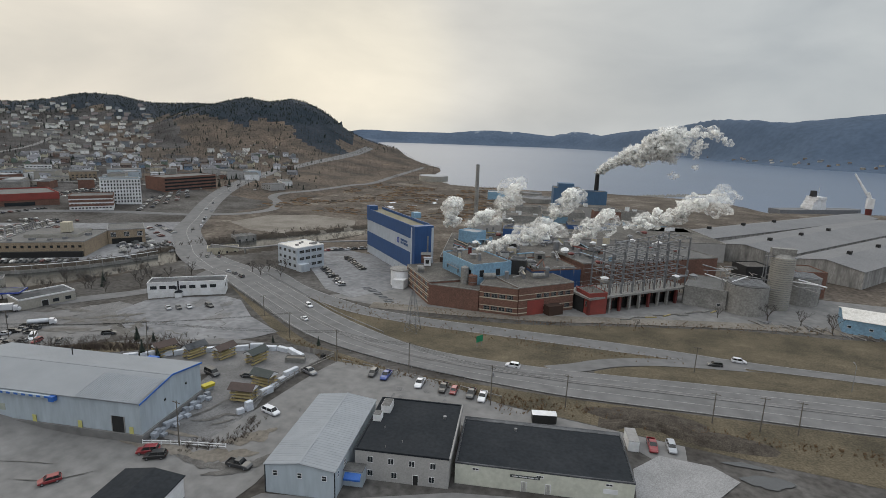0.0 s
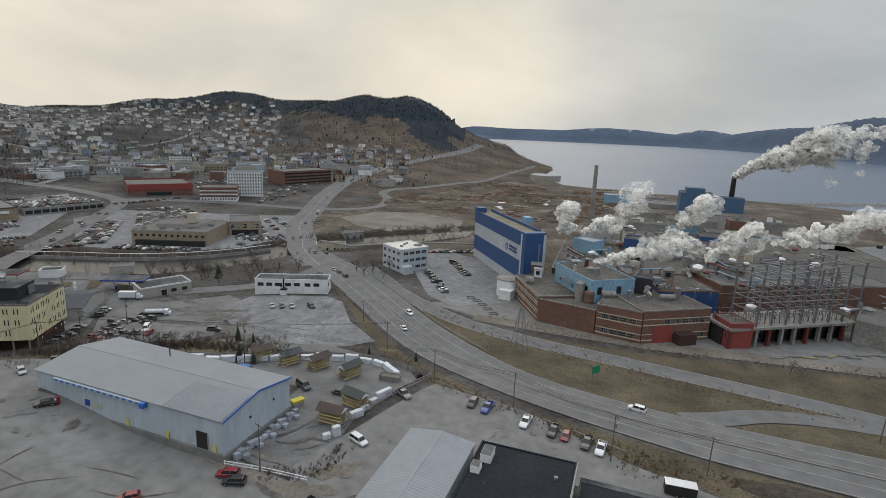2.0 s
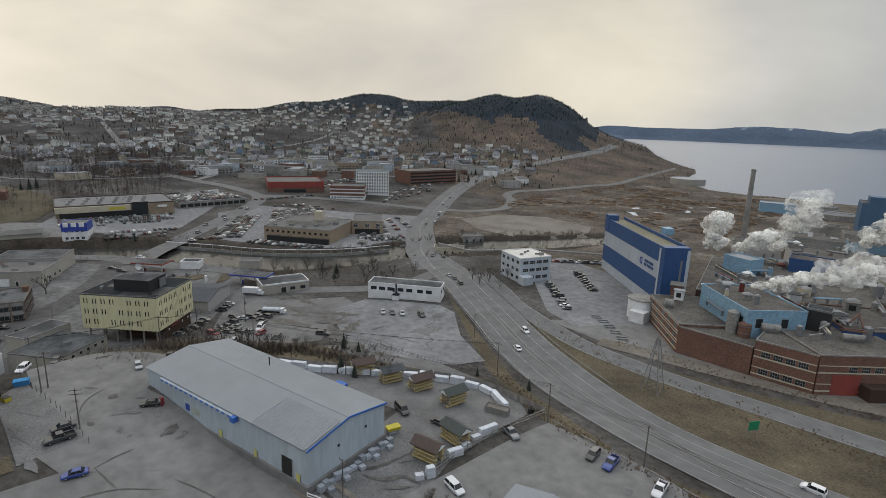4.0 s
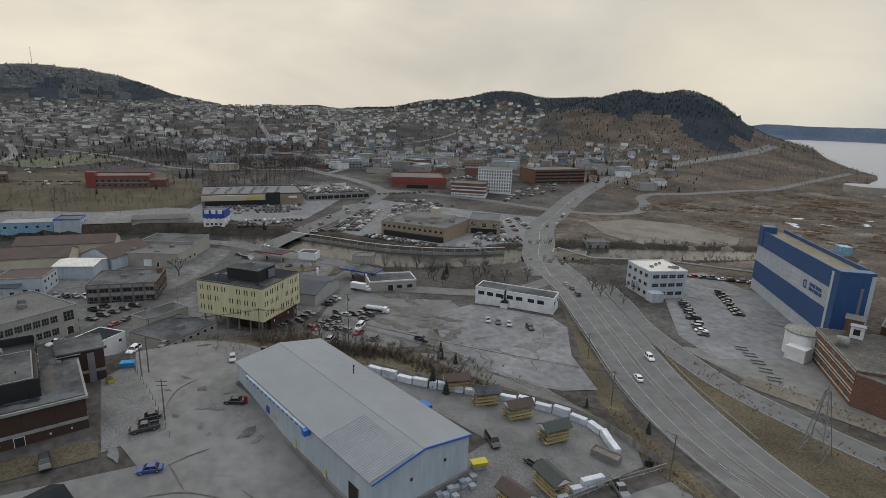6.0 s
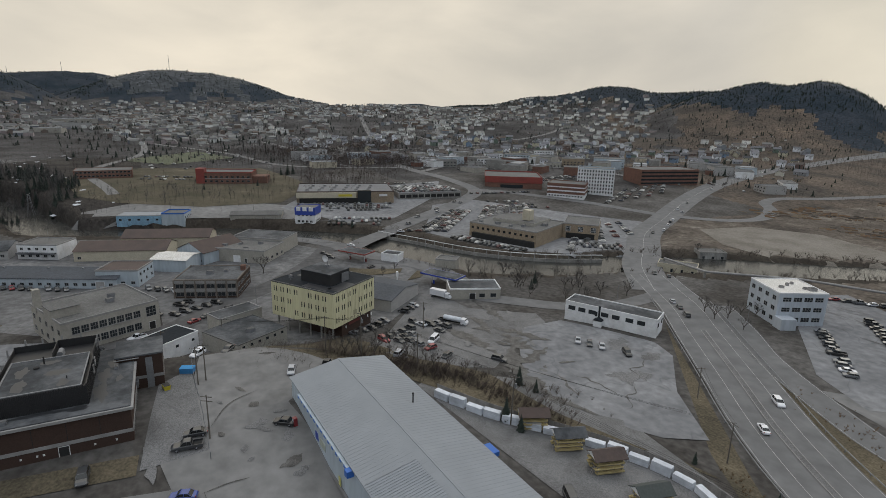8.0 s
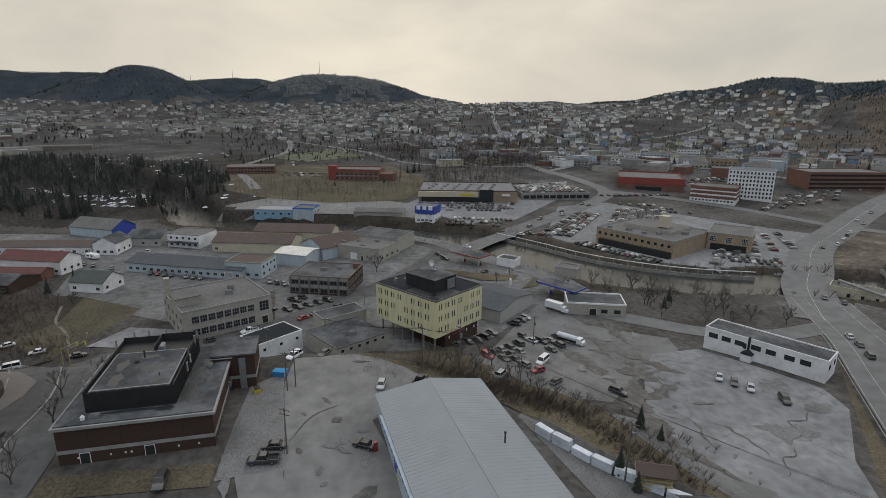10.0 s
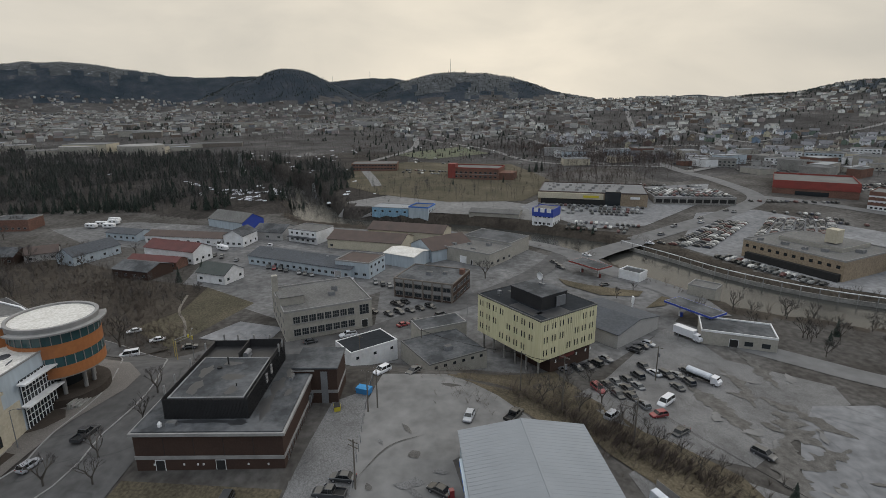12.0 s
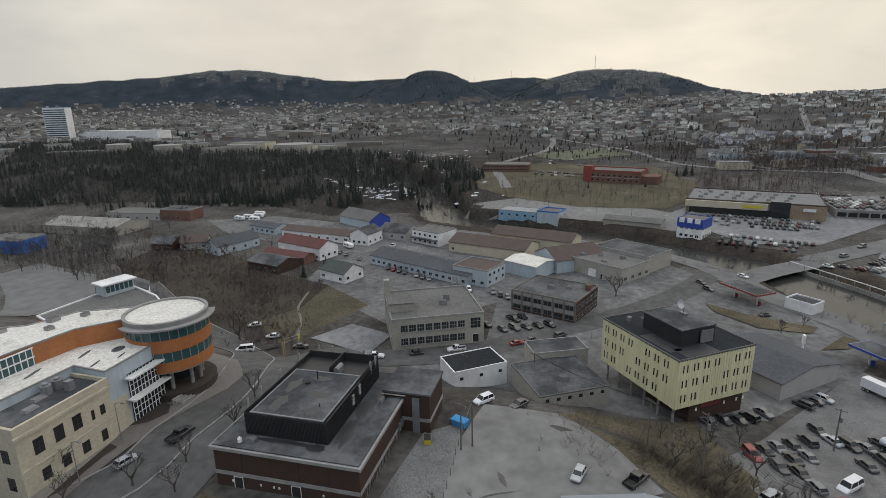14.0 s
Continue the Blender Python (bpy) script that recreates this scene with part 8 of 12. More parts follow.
def stack(x, y, h, r, m, label, rim=None):
    ob = thing("mill_chimney", label, "chimney", pose(x, y, MZ))
    part("shaft", Geo().cyl(0, 0, -1, h, r, r * 0.72, 20), m, ob, smooth=False)
    part("rim", Geo().cyl(0, 0, h - 1.6, h, r * 0.78, r * 0.78, 20), rim or m, ob)
    part("cap", Geo().cyl(0, 0, h, h + 0.1, r * 0.6, r * 0.6, 16), M_DARK, ob)
    return ob


stack(-116, 445, 50.5, 2.0, M_CONC, "tall grey concrete mill chimney")
stack(-24, 585, 40.5, 2.8, M_DARK, "tall dark steel chimney giving off steam")
stack(-88.5, 252, 23, 0.7, M_STEEL, "slim steel vent stack")
for x, y, h, r, m in ((-58.0, 219, 17, 1.8, M_CONC), (-54.0, 218.5, 14, 2.0, M_BRICK), (-40, 224, 16, 0.9, M_STEEL), (-24, 236, 17, 1.2, M_STEEL)):
    ob = thing("process_tower", "riveted process tower on the mill roof", "tower", pose(x, y, MZ), "mill process towers")
    part("shell", Geo().cyl(0, 0, 6, h, r, n=18), m, ob)
    part("dome", Geo().cyl(0, 0, h, h + r * 0.4, r, r * 0.3, 18), m, ob)
    for z in (8, 11, h - 0.5):
        part("hoop", ring_wall(Geo(), 0, 0, r, r + 0.08, 0, 360, z, z + 0.2, 18), M_STEEL, ob)
for x, y, r, h in ((-96.5, 236.5, 5.2, 8.0),):
    ob = thing("concrete_tank", "round white concrete tank beside the brick wing", "tank", pose(x, y, MZ))
    part("shell", Geo().cyl(0, 0, -1, h, r, n=28), M_WHITE, ob)
    part("deck", Geo().cyl(0, 0, h, h + 0.3, r + 0.4, n=28), M_CONC, ob)
    for i in range(14):
        a = i * math.pi / 7
        part("rail_post", Geo().cyl(r * math.cos(a), r * math.sin(a), h + 0.3, h + 1.3, 0.05, n=5), M_STEEL, ob)
    part("pump_house", Geo().box(-1, -8.5, -1, 5, -3.5, 4.5), M_WHITE, ob)
# roof clutter: ducts, vents, fans
for k in range(70):
    x, y = RNG.uniform(-82, 40), RNG.uniform(232, 400)
    if x - 8 > (y - 232) * 1.2:
        continue
    z = MZ + (13.4 if y < 330 else 12.2)
    ob = thing("roof_fan" if k % 3 else "roof_duct", "grey mill roof fan housing" if k % 3 else "bent steel roof duct", "vent" if k % 3 else "duct", pose(x, y, z, 0, 0, RNG.uniform(0, 180)), "mill roof vents" if k % 3 else "mill roof ducts")
    if k % 3:
        s = RNG.uniform(0.8, 2.0)
        part("curb", Geo().box(-s, -s, 0, s, s, s * 0.7), M_CONC, ob)
        part("hood", Geo().cyl(0, 0, s * 0.7, s * 1.2, s * 0.9, s * 0.9, 12).cyl(0, 0, s * 1.2, s * 1.6, s * 1.2, s * 0.3, 12), RNG.choice([M_STEEL, M_WHITE, M_RUSTRED]), ob)
    else:
        l = RNG.uniform(5, 14)
        part("duct_run", Geo().rod((0, 0, 1.4), (l, 0, 1.4), 0.6, n=10), M_STEEL, ob)
        part("elbow", Geo().rod((l, 0, 1.4), (l, 0, 4), 0.6, n=10), M_STEEL, ob)
        for sx in (0.5, l - 1):
            part("support", Geo().box(sx, -0.1, 0, sx + 0.2, 0.1, 1.2), M_STEEL, ob)
for k in range(16):
    a = Vector((-34 + RNG.uniform(-14, 20), 236 + RNG.uniform(-10, 16), MZ + 13.5 + RNG.uniform(0, 3)))
    b = a + Vector((RNG.uniform(-10, 10), RNG.uniform(-6, 8), RNG.uniform(-1, 3)))
    ob = thing("conveyor_strut", "tilted rusty steel conveyor on the mill roof", "conveyor", group="mill roof conveyors")
    part("beam", Geo().rod(a, b, 0.35, n=4), RNG.choice([M_STEEL, M_CONC, M_BRICK]), ob)
    part("leg", Geo().rod(b, (b.x, b.y, MZ + 12.6), 0.12, n=4), M_STEEL, ob)

# switchyard
sm, SWL = frame_of((-3.5, 226), (38, 266), MZ)
sw = thing("switchyard", "steel lattice switchyard over a red bay building", "switchyard", sm)
for i in range(11):
    u = SWL * i / 10
    part("bay_pier", Geo().box(u - 0.5, -0.2, -1, u + 0.5, 1.0, 7.0), M_CONC if i % 3 else M_RUSTRED, sw)
part("bay_back", Geo().box(0, 4.0, -1, SWL, 16, 7.0), M_DARK, sw)
for i in range(10):
    u = SWL * i / 10
    part("bay_panel", Geo().box(u + 1.2, 2.5, 0, u + 3.4, 2.9, 4.6), M_RUSTRED if i < 6 else M_DARK, sw)
    for k in range(3):
        part("insulator", Geo().cyl(u + 1.4 + k * 1.2, 1.6, 4.8, 6.8, 0.16, n=8), M_BRICK, sw)
part("deck", Geo().box(-0.6, -0.8, 7.0, SWL + 0.6, 16, 7.9), M_CONC, sw)
LAT_TOP = lambda u: 25.5 + 6.0 * u / SWL
for i in range(8):
    u = SWL * (0.2 + 0.8 * i / 7)
    ht = LAT_TOP(u)
    for y in (0.8, 13.5):
        col = part("lattice_column", Geo().box(u - 0.28, y - 0.28, 7.9, u - 0.1, y - 0.1, ht).box(u + 0.1, y - 0.28, 7.9, u + 0.28, y - 0.1, ht).box(u - 0.28, y + 0.1, 7.9, u - 0.1, y + 0.28, ht).box(u + 0.1, y + 0.1, 7.9, u + 0.28, y + 0.28, ht), M_STEEL, sw)
        g = Geo()
        for k in range(int((ht - 8) / 1.05)):
            s_ = -0.2 if k % 2 else 0.2
            g.rod((u - s_, y - 0.24, 8 + k * 1.05), (u + s_, y - 0.24, 9.05 + k * 1.05), 0.05, n=3)
        part("lacing", g, M_STEEL, col)
    for z in (12.5, 17, 21.5, 26, ht - 0.4):
        part("cross_beam", Geo().box(u - 0.15, 0.8, z, u + 0.15, 13.5, z + 0.35), M_STEEL, sw)
for k, z in enumerate((12.5, 17.0, 21.5, 26.0, 0)):
    for y in (0.8, 7.0, 13.5):
        u0 = SWL * 0.2
        part("long_beam", Geo().rod((u0, y, z or LAT_TOP(u0) - 0.2), (SWL, y, z or LAT_TOP(SWL) - 0.2), 0.2, n=4), M_STEEL, sw)
for i in range(30):
    u = SWL * 0.21 + i * SWL * 0.78 / 29
    for y, z in ((2.6, 12.5), (5.2, 17.0), (9.0, 21.5), (3.4, 21.5), (11.0, 17.0)):
        part("insulator_string", Geo().rod((u, y, z), (u + 0.15, y, z - 1.9), 0.13, 0.1, 5), M_DKBRICK if i % 2 else M_KERB, sw)
for i in range(26):
    u = 1.2 + i * (SWL - 2) / 25
    for y, z in ((2.5, 7.9), (7.0, 7.9), (10.5, 7.9)):
        part("insulator", Geo().cyl(u, y, z, z + 2.6, 0.16, 0.12, 6).cyl(u, y, z + 2.6, z + 2.9, 0.3, 0.2, 6), M_KERB if (i + int(y)) % 3 else M_BRICK, sw)
for y, z in ((2.5, 11.2), (7.0, 11.6), (10.5, 12.2), (5, 18), (9, 18.4)):
    part("busbar", Geo().rod((0.5, y, z), (SWL - 0.5, y, z), 0.08, n=4), M_STEEL, sw)
rw = building("red_end_block", "red brick end block of the switchyard", (-10.5, 235.5), (-3.8, 226.2), 9, 9.5, M_REDBRICK, "flat", M_MILLROOF, M_REDBRICK, parapet=0.3, z=MZ)
windows(rw, 0, rw["len"], 9, 3, 1.0, 2.6, 3.2, fm=M_KERB)

# concrete tanks and silo
for x, y, r, h, lb in ((63, 263, 8.8, 13.0, "squat round concrete tank stained with age"), (91.5, 291, 8.0, 13.0, "squat round concrete tank behind the silo")):
    ob = thing("concrete_tank", lb, "tank", pose(x, y, MZ), "mill tanks")
    part("shell", Geo().cyl(0, 0, -1, h, r, n=32), M_CONC, ob, smooth=False)
    part("cover", Geo().cyl(0, 0, h, h + 0.4, r - 0.3, n=32), M_TARGREY, ob)
    for i in range(9):
        part("roof_beam", Geo().box(-r * 0.8, -r * 0.8 + i * r * 0.19, h + 0.4, r * 0.8, -r * 0.75 + i * r * 0.19 + 0.2, h + 0.9), M_STEEL, ob)
    part("buttress", Geo().box(r - 0.3, -0.6, -1, r + 0.5, 0.6, h), M_CONC, ob)
    part("buttress", Geo().box(-r - 0.5, -0.6, -1, -r + 0.3, 0.6, h), M_CONC, ob)
sil = thing("ribbed_silo", "tall pale ribbed concrete silo with headhouse", "silo", pose(78.5, 275, MZ))
part("shaft", Geo().cyl(0, 0, -1, 24.5, 4.9, n=28), M_BEIGE, sil)
for k in range(24):
    part("hoop", ring_wall(Geo(), 0, 0, 4.88, 5.06, 0, 360, 0.5 + k, 0.9 + k, 24), M_CONC, sil)
part("cone", Geo().cyl(0, 0, 24.5, 26.0, 4.9, 2.5, 28), M_CONC, sil)
part("headhouse", Geo().box(-5.5, -1.5, 25.6, 4.5, 2.0, 28.6), M_CONC, sil)
part("catwalk", Geo().box(-8, -2.4, 24.6, 5, -1.6, 24.9), M_STEEL, sil)
part("hoist_pipe", Geo().rod((-6.3, 0, 0), (-6.3, 0, 26), 0.3, n=8).rod((-7.4, 0, 0), (-7.4, 0, 26), 0.2, n=8), M_STEEL, sil)
cw = building("concrete_annex", "low stained concrete mill annex", (37, 262), (54.5, 258.5), 26, 9.0, M_CONC, "flat", M_TARGREY, M_CONC, z=MZ)
windows(cw, 0, cw["len"], 26, 1, 1.4, 1.2, 2.0, span=(14, 16))
building("black_pump_house", "black clad pump house between the tanks", (66, 285), (78, 290), 12, 16, M_BLACKMETAL, "flat", M_MILLROOF, M_BLACKMETAL, z=MZ)
building("rusty_block", "rusty red clad mill block", (92, 300), (106, 304), 16, 13, M_BRICK, "flat", M_MILLROOF, M_BRICK, z=MZ)
for _a, _b, _d, _h, _rm, _lb in (((102, 356), (132, 333.5), 150, 9.6, M_DOCKROOF, "weathered concrete warehouse with grey roof"), ((63, 386), (99, 359), 250, 9.6, M_DOCKROOF, "long grey roofed dock warehouse"), ((36, 424), (60, 404), 280, 8.4, M_TARGREY, "long low dock shed with dark roof")):
    wr = building("warehouse", _lb, _a, _b, _d, _h, M_STAINCONC, "gable_y", M_DOCKROOF, rise=3.2, z=MZ, group="dock warehouses")
    for k in range(3):
        part("roof_vent", Geo().box(wr["len"] * 0.5 - 1, 30 + k * 45, _h + 2.8, wr["len"] * 0.5 + 1, 33 + k * 45, _h + 5.2), M_DARK, wr)
lb = building("blue_shed", "pale blue shed with white roof", (96.5, 247.8), (122, 242), 20, 6.0, M_SKYBLUE, "gable_x", M_ROOFWHITE, rise=2.0, z=MZ)
windows(lb, 0, lb["len"], 20, 4, 1.4, 1.0, 2.6)
for i in range(46):
    x, y = 62 + RNG.uniform(0, 52), 246 + RNG.uniform(-4, 3.0)
    ob = thing("scrap_log", "grey discarded log beside the track", "log", pose(x, y, T(x, y) + 0.35, 0, RNG.uniform(-10, 10), RNG.uniform(20, 160)), "scrap log heap")
    part("log", Geo().rod((-2.5, 0, 0), (2.5, 0, RNG.uniform(0, 0.6)), 0.22, 0.18, 6), RNG.choice([M_FENCE, M_WOODPOLE, M_STEEL]), ob)
# office and hut by the bridge
of = building("mill_office", "white three-storey mill office with white roof", (-157.5, 236.5), (-151.0, 253.0), 18.0, 12.2, M_MILLWHITE, "flat", M_ROOFWHITE, M_WHITE, parapet=0.35)
windows(of, 0, of["len"], 18, 4, 3.0, 1.6, 1.6, rows=3, dz=3.8, margin=1.6, bars=3, wr=2, fm=M_KERB)
windows(of, 3, of["len"], 18, 4, 2.0, 1.6, 1.6, rows=3, dz=3.8, margin=1.4, bars=2, fm=M_KERB)
windows(of, 1, of["len"], 18, 4, 2.0, 1.6, 1.6, rows=3, dz=3.8, margin=1.4, bars=2, fm=M_KERB)
roof_units(of, [(4, 6, 1.4, 1.4, 0.8), (8, 9, 1.0, 1.0, 1.0), (12, 5, 1.2, 1.0, 0.7), (13, 3, 2.6, 2.0, 1.0), (11, 11, 1, 1, 0.8)], 12.26, M_KERB)
part("entry_block", Geo().box(-0.5, -4.5, -1, 5, 0, 4.0), M_MILLWHITE, of)
gh = building("pump_hut", "derelict cream concrete pump hut", (-236, 256), (-222, 268), 9, 5.4, M_CREAM, "flat", M_TARGREY, M_CREAM)
windows(gh, 0, gh["len"], 9, 4, 1.2, 1.8, 1.8, fm=M_KERB)
pp = thing("pipe_bridge", "pale pipeline crossing the river on trestles", "pipeline")
pl = [(-238, 262, -2.5), (-214, 264, -3.0), (-186, 292, -1.2), (-150, 312, -0.5)]
for a, b in zip(pl, pl[1:]):
    part("pipe", Geo().rod(a, b, 0.55, n=10), M_KERB, pp)
for x, y, z in pl:
    part("trestle", Geo().box(x - 0.4, y - 0.4, T(x, y) - 0.5, x + 0.4, y + 0.4, z), M_CONC, pp)

# pylon, road sign
py = thing("lattice_pylon", "grey steel lattice pylon on the verge", "pylon", pose(-66, 177.5, T(-66, 177.5)))
for sx, sy in ((-1, -1), (1, -1), (1, 1), (-1, 1)):
    part("leg", Geo().rod((sx * 2.6, sy * 2.6, -0.4), (sx * 0.4, sy * 0.4, 16.5), 0.1, n=4), M_STEEL, py)
for k in range(6):
    t0, t1 = k / 6, (k + 1) / 6
    w0, w1 = 2.6 - 2.2 * t0, 2.6 - 2.2 * t1
    for s in (-1, 1):
        for c in (-1, 1):
            part("brace", Geo().rod((-c * w0, s * w0, 16.5 * t0), (c * w1, s * w1, 16.5 * t1), 0.05, n=3), M_STEEL, py)
            part("brace", Geo().rod((s * w0, -c * w0, 16.5 * t0), (s * w1, c * w1, 16.5 * t1), 0.05, n=3), M_STEEL, py)
part("tip", Geo().rod((0, 0, 16.5), (0, 0, 18.5), 0.15, 0.05, 5), M_STEEL, py)
rs = thing("road_sign", "green highway sign on two posts", "sign", pose(-37.8, 172.2, T(-37.8, 172.2), 0, 0, 60))
part("panel", Geo().box(-1.6, -0.06, 2.0, 1.6, 0.06, 4.4), mat("sign_green", (0.01, 0.2, 0.09), None, 1), rs)
for s in (-1.1, 1.1):
    part("post", Geo().cyl(s, 0.1, -0.2, 4.4, 0.08, n=6), M_STEEL, rs)

# ship and dock crane beyond the warehouses
sh = thing("cargo_ship", "white superstructure of a docked cargo ship", "ship", pose(226, 753, -13, 0, 0, 30))
part("hull", Geo().prism([(-60, -9), (50, -9), (64, 0), (50, 9), (-60, 9)], -2, 10), M_DOCKROOF, sh)
for k, (l, w) in enumerate(((16, 17), (15, 17), (14, 16), (12, 16), (10, 18))):
    dk = part("deck_house", Geo().box(-l, -w / 2, 10 + k * 3, l * 0.2, w / 2, 13 + k * 3), M_WHITE, sh)
    for i in range(6):
        part("porthole", Geo().box(l * 0.2, -w / 2 + 1.2 + i * 2.4, 11.2 + k * 3, l * 0.2 + 0.1, -w / 2 + 2.4 + i * 2.4, 12.3 + k * 3), M_GLASS, dk)
part("funnel", Geo().box(-12, -2.5, 25, -6, 2.5, 32, 0, 0.4), M_BLACKMETAL, sh)
part("mast", Geo().cyl(-2, 0, 25, 36, 0.3, n=6), M_WHITE, sh)
cr = thing("dock_crane", "white dock crane with red pedestal", "crane", pose(276, 748, -10.6))
part("pedestal", Geo().cyl(0, 0, -4, 12, 3.4, 3.2, 14), M_RUSTRED, cr)
part("turret", Geo().box(-3.4, -3, 12, 3.4, 3, 24), M_WHITE, cr)
part("jib", Geo().rod((0, 0, 22), (-18, 6, 51.5), 1.6, 1.0, 6), M_WHITE, cr)
part("mast", Geo().rod((0, 0, 24), (-3, 0, 31), 1.2, 0.9, 6), M_WHITE, cr)
tk = thing("storage_tank", "low pale oil tank on the shore", "tank", pose(-300, 842, T(-300, 842)))
part("shell", Geo().cyl(0, 0, 0, 9, 24, n=36), M_BEIGE, tk)
part("roof", Geo().cyl(0, 0, 9, 10.5, 24, 2, 36), M_ROOFSTEEL, tk)
for x, y, r in ((-92, 640, 22), (-60, 690, 18), (-110, 690, 14)):
    tk = thing("clarifier_tank", "wide pale clarifier tank by the shore", "tank", pose(x, y, MZ), "clarifier tanks")
    part("shell", ring_wall(Geo(), 0, 0, r - 0.6, r, 0, 360, -1, 5, 36), M_CONC, tk)
    part("bridge", Geo().box(-r, -0.6, 5, r, 0.6, 5.6), M_STEEL, tk)
    part("pool", Geo().cyl(0, 0, 3.8, 4.0, r - 0.6, n=36), M_LOT_PALE, tk)
building("treatment_house", "blue treatment house by the shore", (-150, 620), (-120, 628), 16, 9, M_SKYBLUE, "flat", M_ROOFSTEEL, M_SKYBLUE, z=MZ)

# steam
def steam_mat(name, lo, hi, thin, thick, scale):
    """White droplets, clear in the gaps between the billows."""
    m = bpy.data.materials.new(name)
    m.use_nodes = True
    n, l = m.node_tree.nodes, m.node_tree.links
    out, soft, back, mix = n["Material Output"], n.new("ShaderNodeBsdfDiffuse"), n.new("ShaderNodeBsdfTranslucent"), n.new("ShaderNodeMixShader")
    n.remove(n["Principled BSDF"])
    soft.inputs[0].default_value = back.inputs[0].default_value = (0.98, 0.98, 0.97, 1)
    mix.inputs[0].default_value = 0.42
    clear, cut = n.new("ShaderNodeBsdfTransparent"), n.new("ShaderNodeMixShader")
    geo, tex, rng = n.new("ShaderNodeNewGeometry"), n.new("ShaderNodeTexNoise"), n.new("ShaderNodeMapRange")
    tex.inputs["Scale"].default_value, tex.inputs["Detail"].default_value = scale, 8
    rng.inputs["From Min"].default_value, rng.inputs["From Max"].default_value = lo, hi
    rng.inputs["To Min"].default_value, rng.inputs["To Max"].default_value = thin, thick
    for a, b in ((geo.outputs["Position"], tex.inputs["Vector"]), (tex.outputs["Fac"], rng.inputs["Value"]), (rng.outputs[0], cut.inputs[0]), (soft.outputs[0], mix.inputs[1]), (back.outputs[0], mix.inputs[2]),
                 (clear.outputs[0], cut.inputs[1]), (mix.outputs[0], cut.inputs[2]), (cut.outputs[0], out.inputs["Surface"])):
        l.new(a, b)
    return m


M_STEAM = steam_mat("white_steam", 0.36, 0.6, 0.12, 0.95, 0.3)
M_WISP = steam_mat("thin_steam", 0.4, 0.64, 0.0, 0.5, 0.2)
ico = bmesh.new()
bmesh.ops.create_icosphere(ico, subdivisions=3, radius=1.0)
ICO_V, ICO_F = [v.co.copy() for v in ico.verts], [tuple(v.index for v in f.verts) for f in ico.faces]
ico.free()


def plume(pts, r0, r1, n, seed, label="white steam plume drifting from the mill", core=1.0):
    """Billows along a line, growing as they drift, in a veil of thin steam; core: how far along they stay dense."""
    rng = random.Random(seed)
    vs, fs, mi = [], [], []
    line = smooth_line([(p[0], p[1], p[2]) for p in pts], 2.0)

    def puff(c, r, squash, m, rough):
        o = len(vs)
        for v in ICO_V:
            k = 1 + rough * (0.5 * noise.noise(v * 1.5 + c) + 0.28 * noise.noise(v * 3.2 + c) + 0.12 * noise.noise(v * 7 + c))
            q = c + Vector((v.x * 1.1, v.y, v.z * squash)) * r * k
            vs.append((q.x, q.y, q.z))
        fs.extend(tuple(a + o for a in f) for f in ICO_F)
        mi.extend([m] * len(ICO_F))
    for i in range(n):
        t = (i + rng.random()) / n
        p = line[min(int(t * len(line)), len(line) - 1)]
        r = r0 + (r1 - r0) * t
        off = Vector((rng.gauss(0, 0.45), rng.gauss(0, 0.45), rng.gauss(0, 0.38)))
        if rng.random() < core * (1.15 - t):
            puff(Vector(p) + off * r, r * rng.uniform(0.35, 0.75), 0.85, 0, 1.1)
    for i in range(max(5, n // 4)):
        t = (i + rng.random()) / max(5, n // 4)
        p = line[min(int(t * len(line)), len(line) - 1)]
        r = r0 + (r1 - r0) * t
        puff(Vector(p) + Vector((rng.gauss(0, 0.4), rng.gauss(0, 0.4), rng.gauss(0, 0.4))) * r, r * rng.uniform(0.7, 1.3), 0.8, 1, 1.3)
    return thing("steam_plume", label, "steam", kind="stuff", data=mesh_of("steam_plume", vs, fs, [M_STEAM, M_WISP], mi, smooth=True))


plume([(-24, 585, 37), (-16, 585, 42), (-4, 585, 50), (14, 585, 57), (30, 585, 62), (42, 585, 69), (50, 585, 74)], 2.8, 11.5, 170, 1, "dense white steam plume blowing from the dark chimney", 1.8)
plume([(49, 585, 77), (62, 585, 82), (72, 585, 78), (80, 585, 82), (93, 585, 73), (97, 585, 67)], 6, 4, 26, 2, "torn end of the chimney plume", 0.55)
plume([(40, 585, 62), (43, 585, 52), (50, 585, 38)], 6, 3, 14, 12, "thin steam sinking under the chimney plume", 0.5)
plume([(70, 585, 72), (68, 585, 58), (67, 585, 47)], 5, 3, 12, 22, "torn puffs below the chimney plume", 0.5)
plume([(-93, 300, 17), (-91, 300, 25), (-86, 300, 33)], 2.5, 5.5, 26, 3)
plume([(-85, 318, 14), (-80, 318, 18), (-73, 318, 22)], 2.5, 4.5, 18, 4, core=0.7)
plume([(-71, 335, 16), (-67, 335, 26), (-63, 335, 34), (-54, 335, 42)], 2.5, 6.5, 28, 5, core=0.8)
plume([(-60, 250, 14), (-54, 250, 17), (-47, 250, 20), (-39, 250, 23), (-31, 250, 26), (-22, 254, 27)], 1.6, 4.6, 60, 6, "low white steam rolling over the mill roof")
plume([(-46, 400, 12), (-39, 400, 18), (-36, 400, 24), (-30, 400, 30)], 4, 7, 34, 7, core=0.6)
plume([(-18, 300, 13), (-15, 300, 20), (-7, 300, 24), (-2, 300, 30)], 2.6, 5.2, 24, 8, "white steam rising beside the switchyard", 0.6)
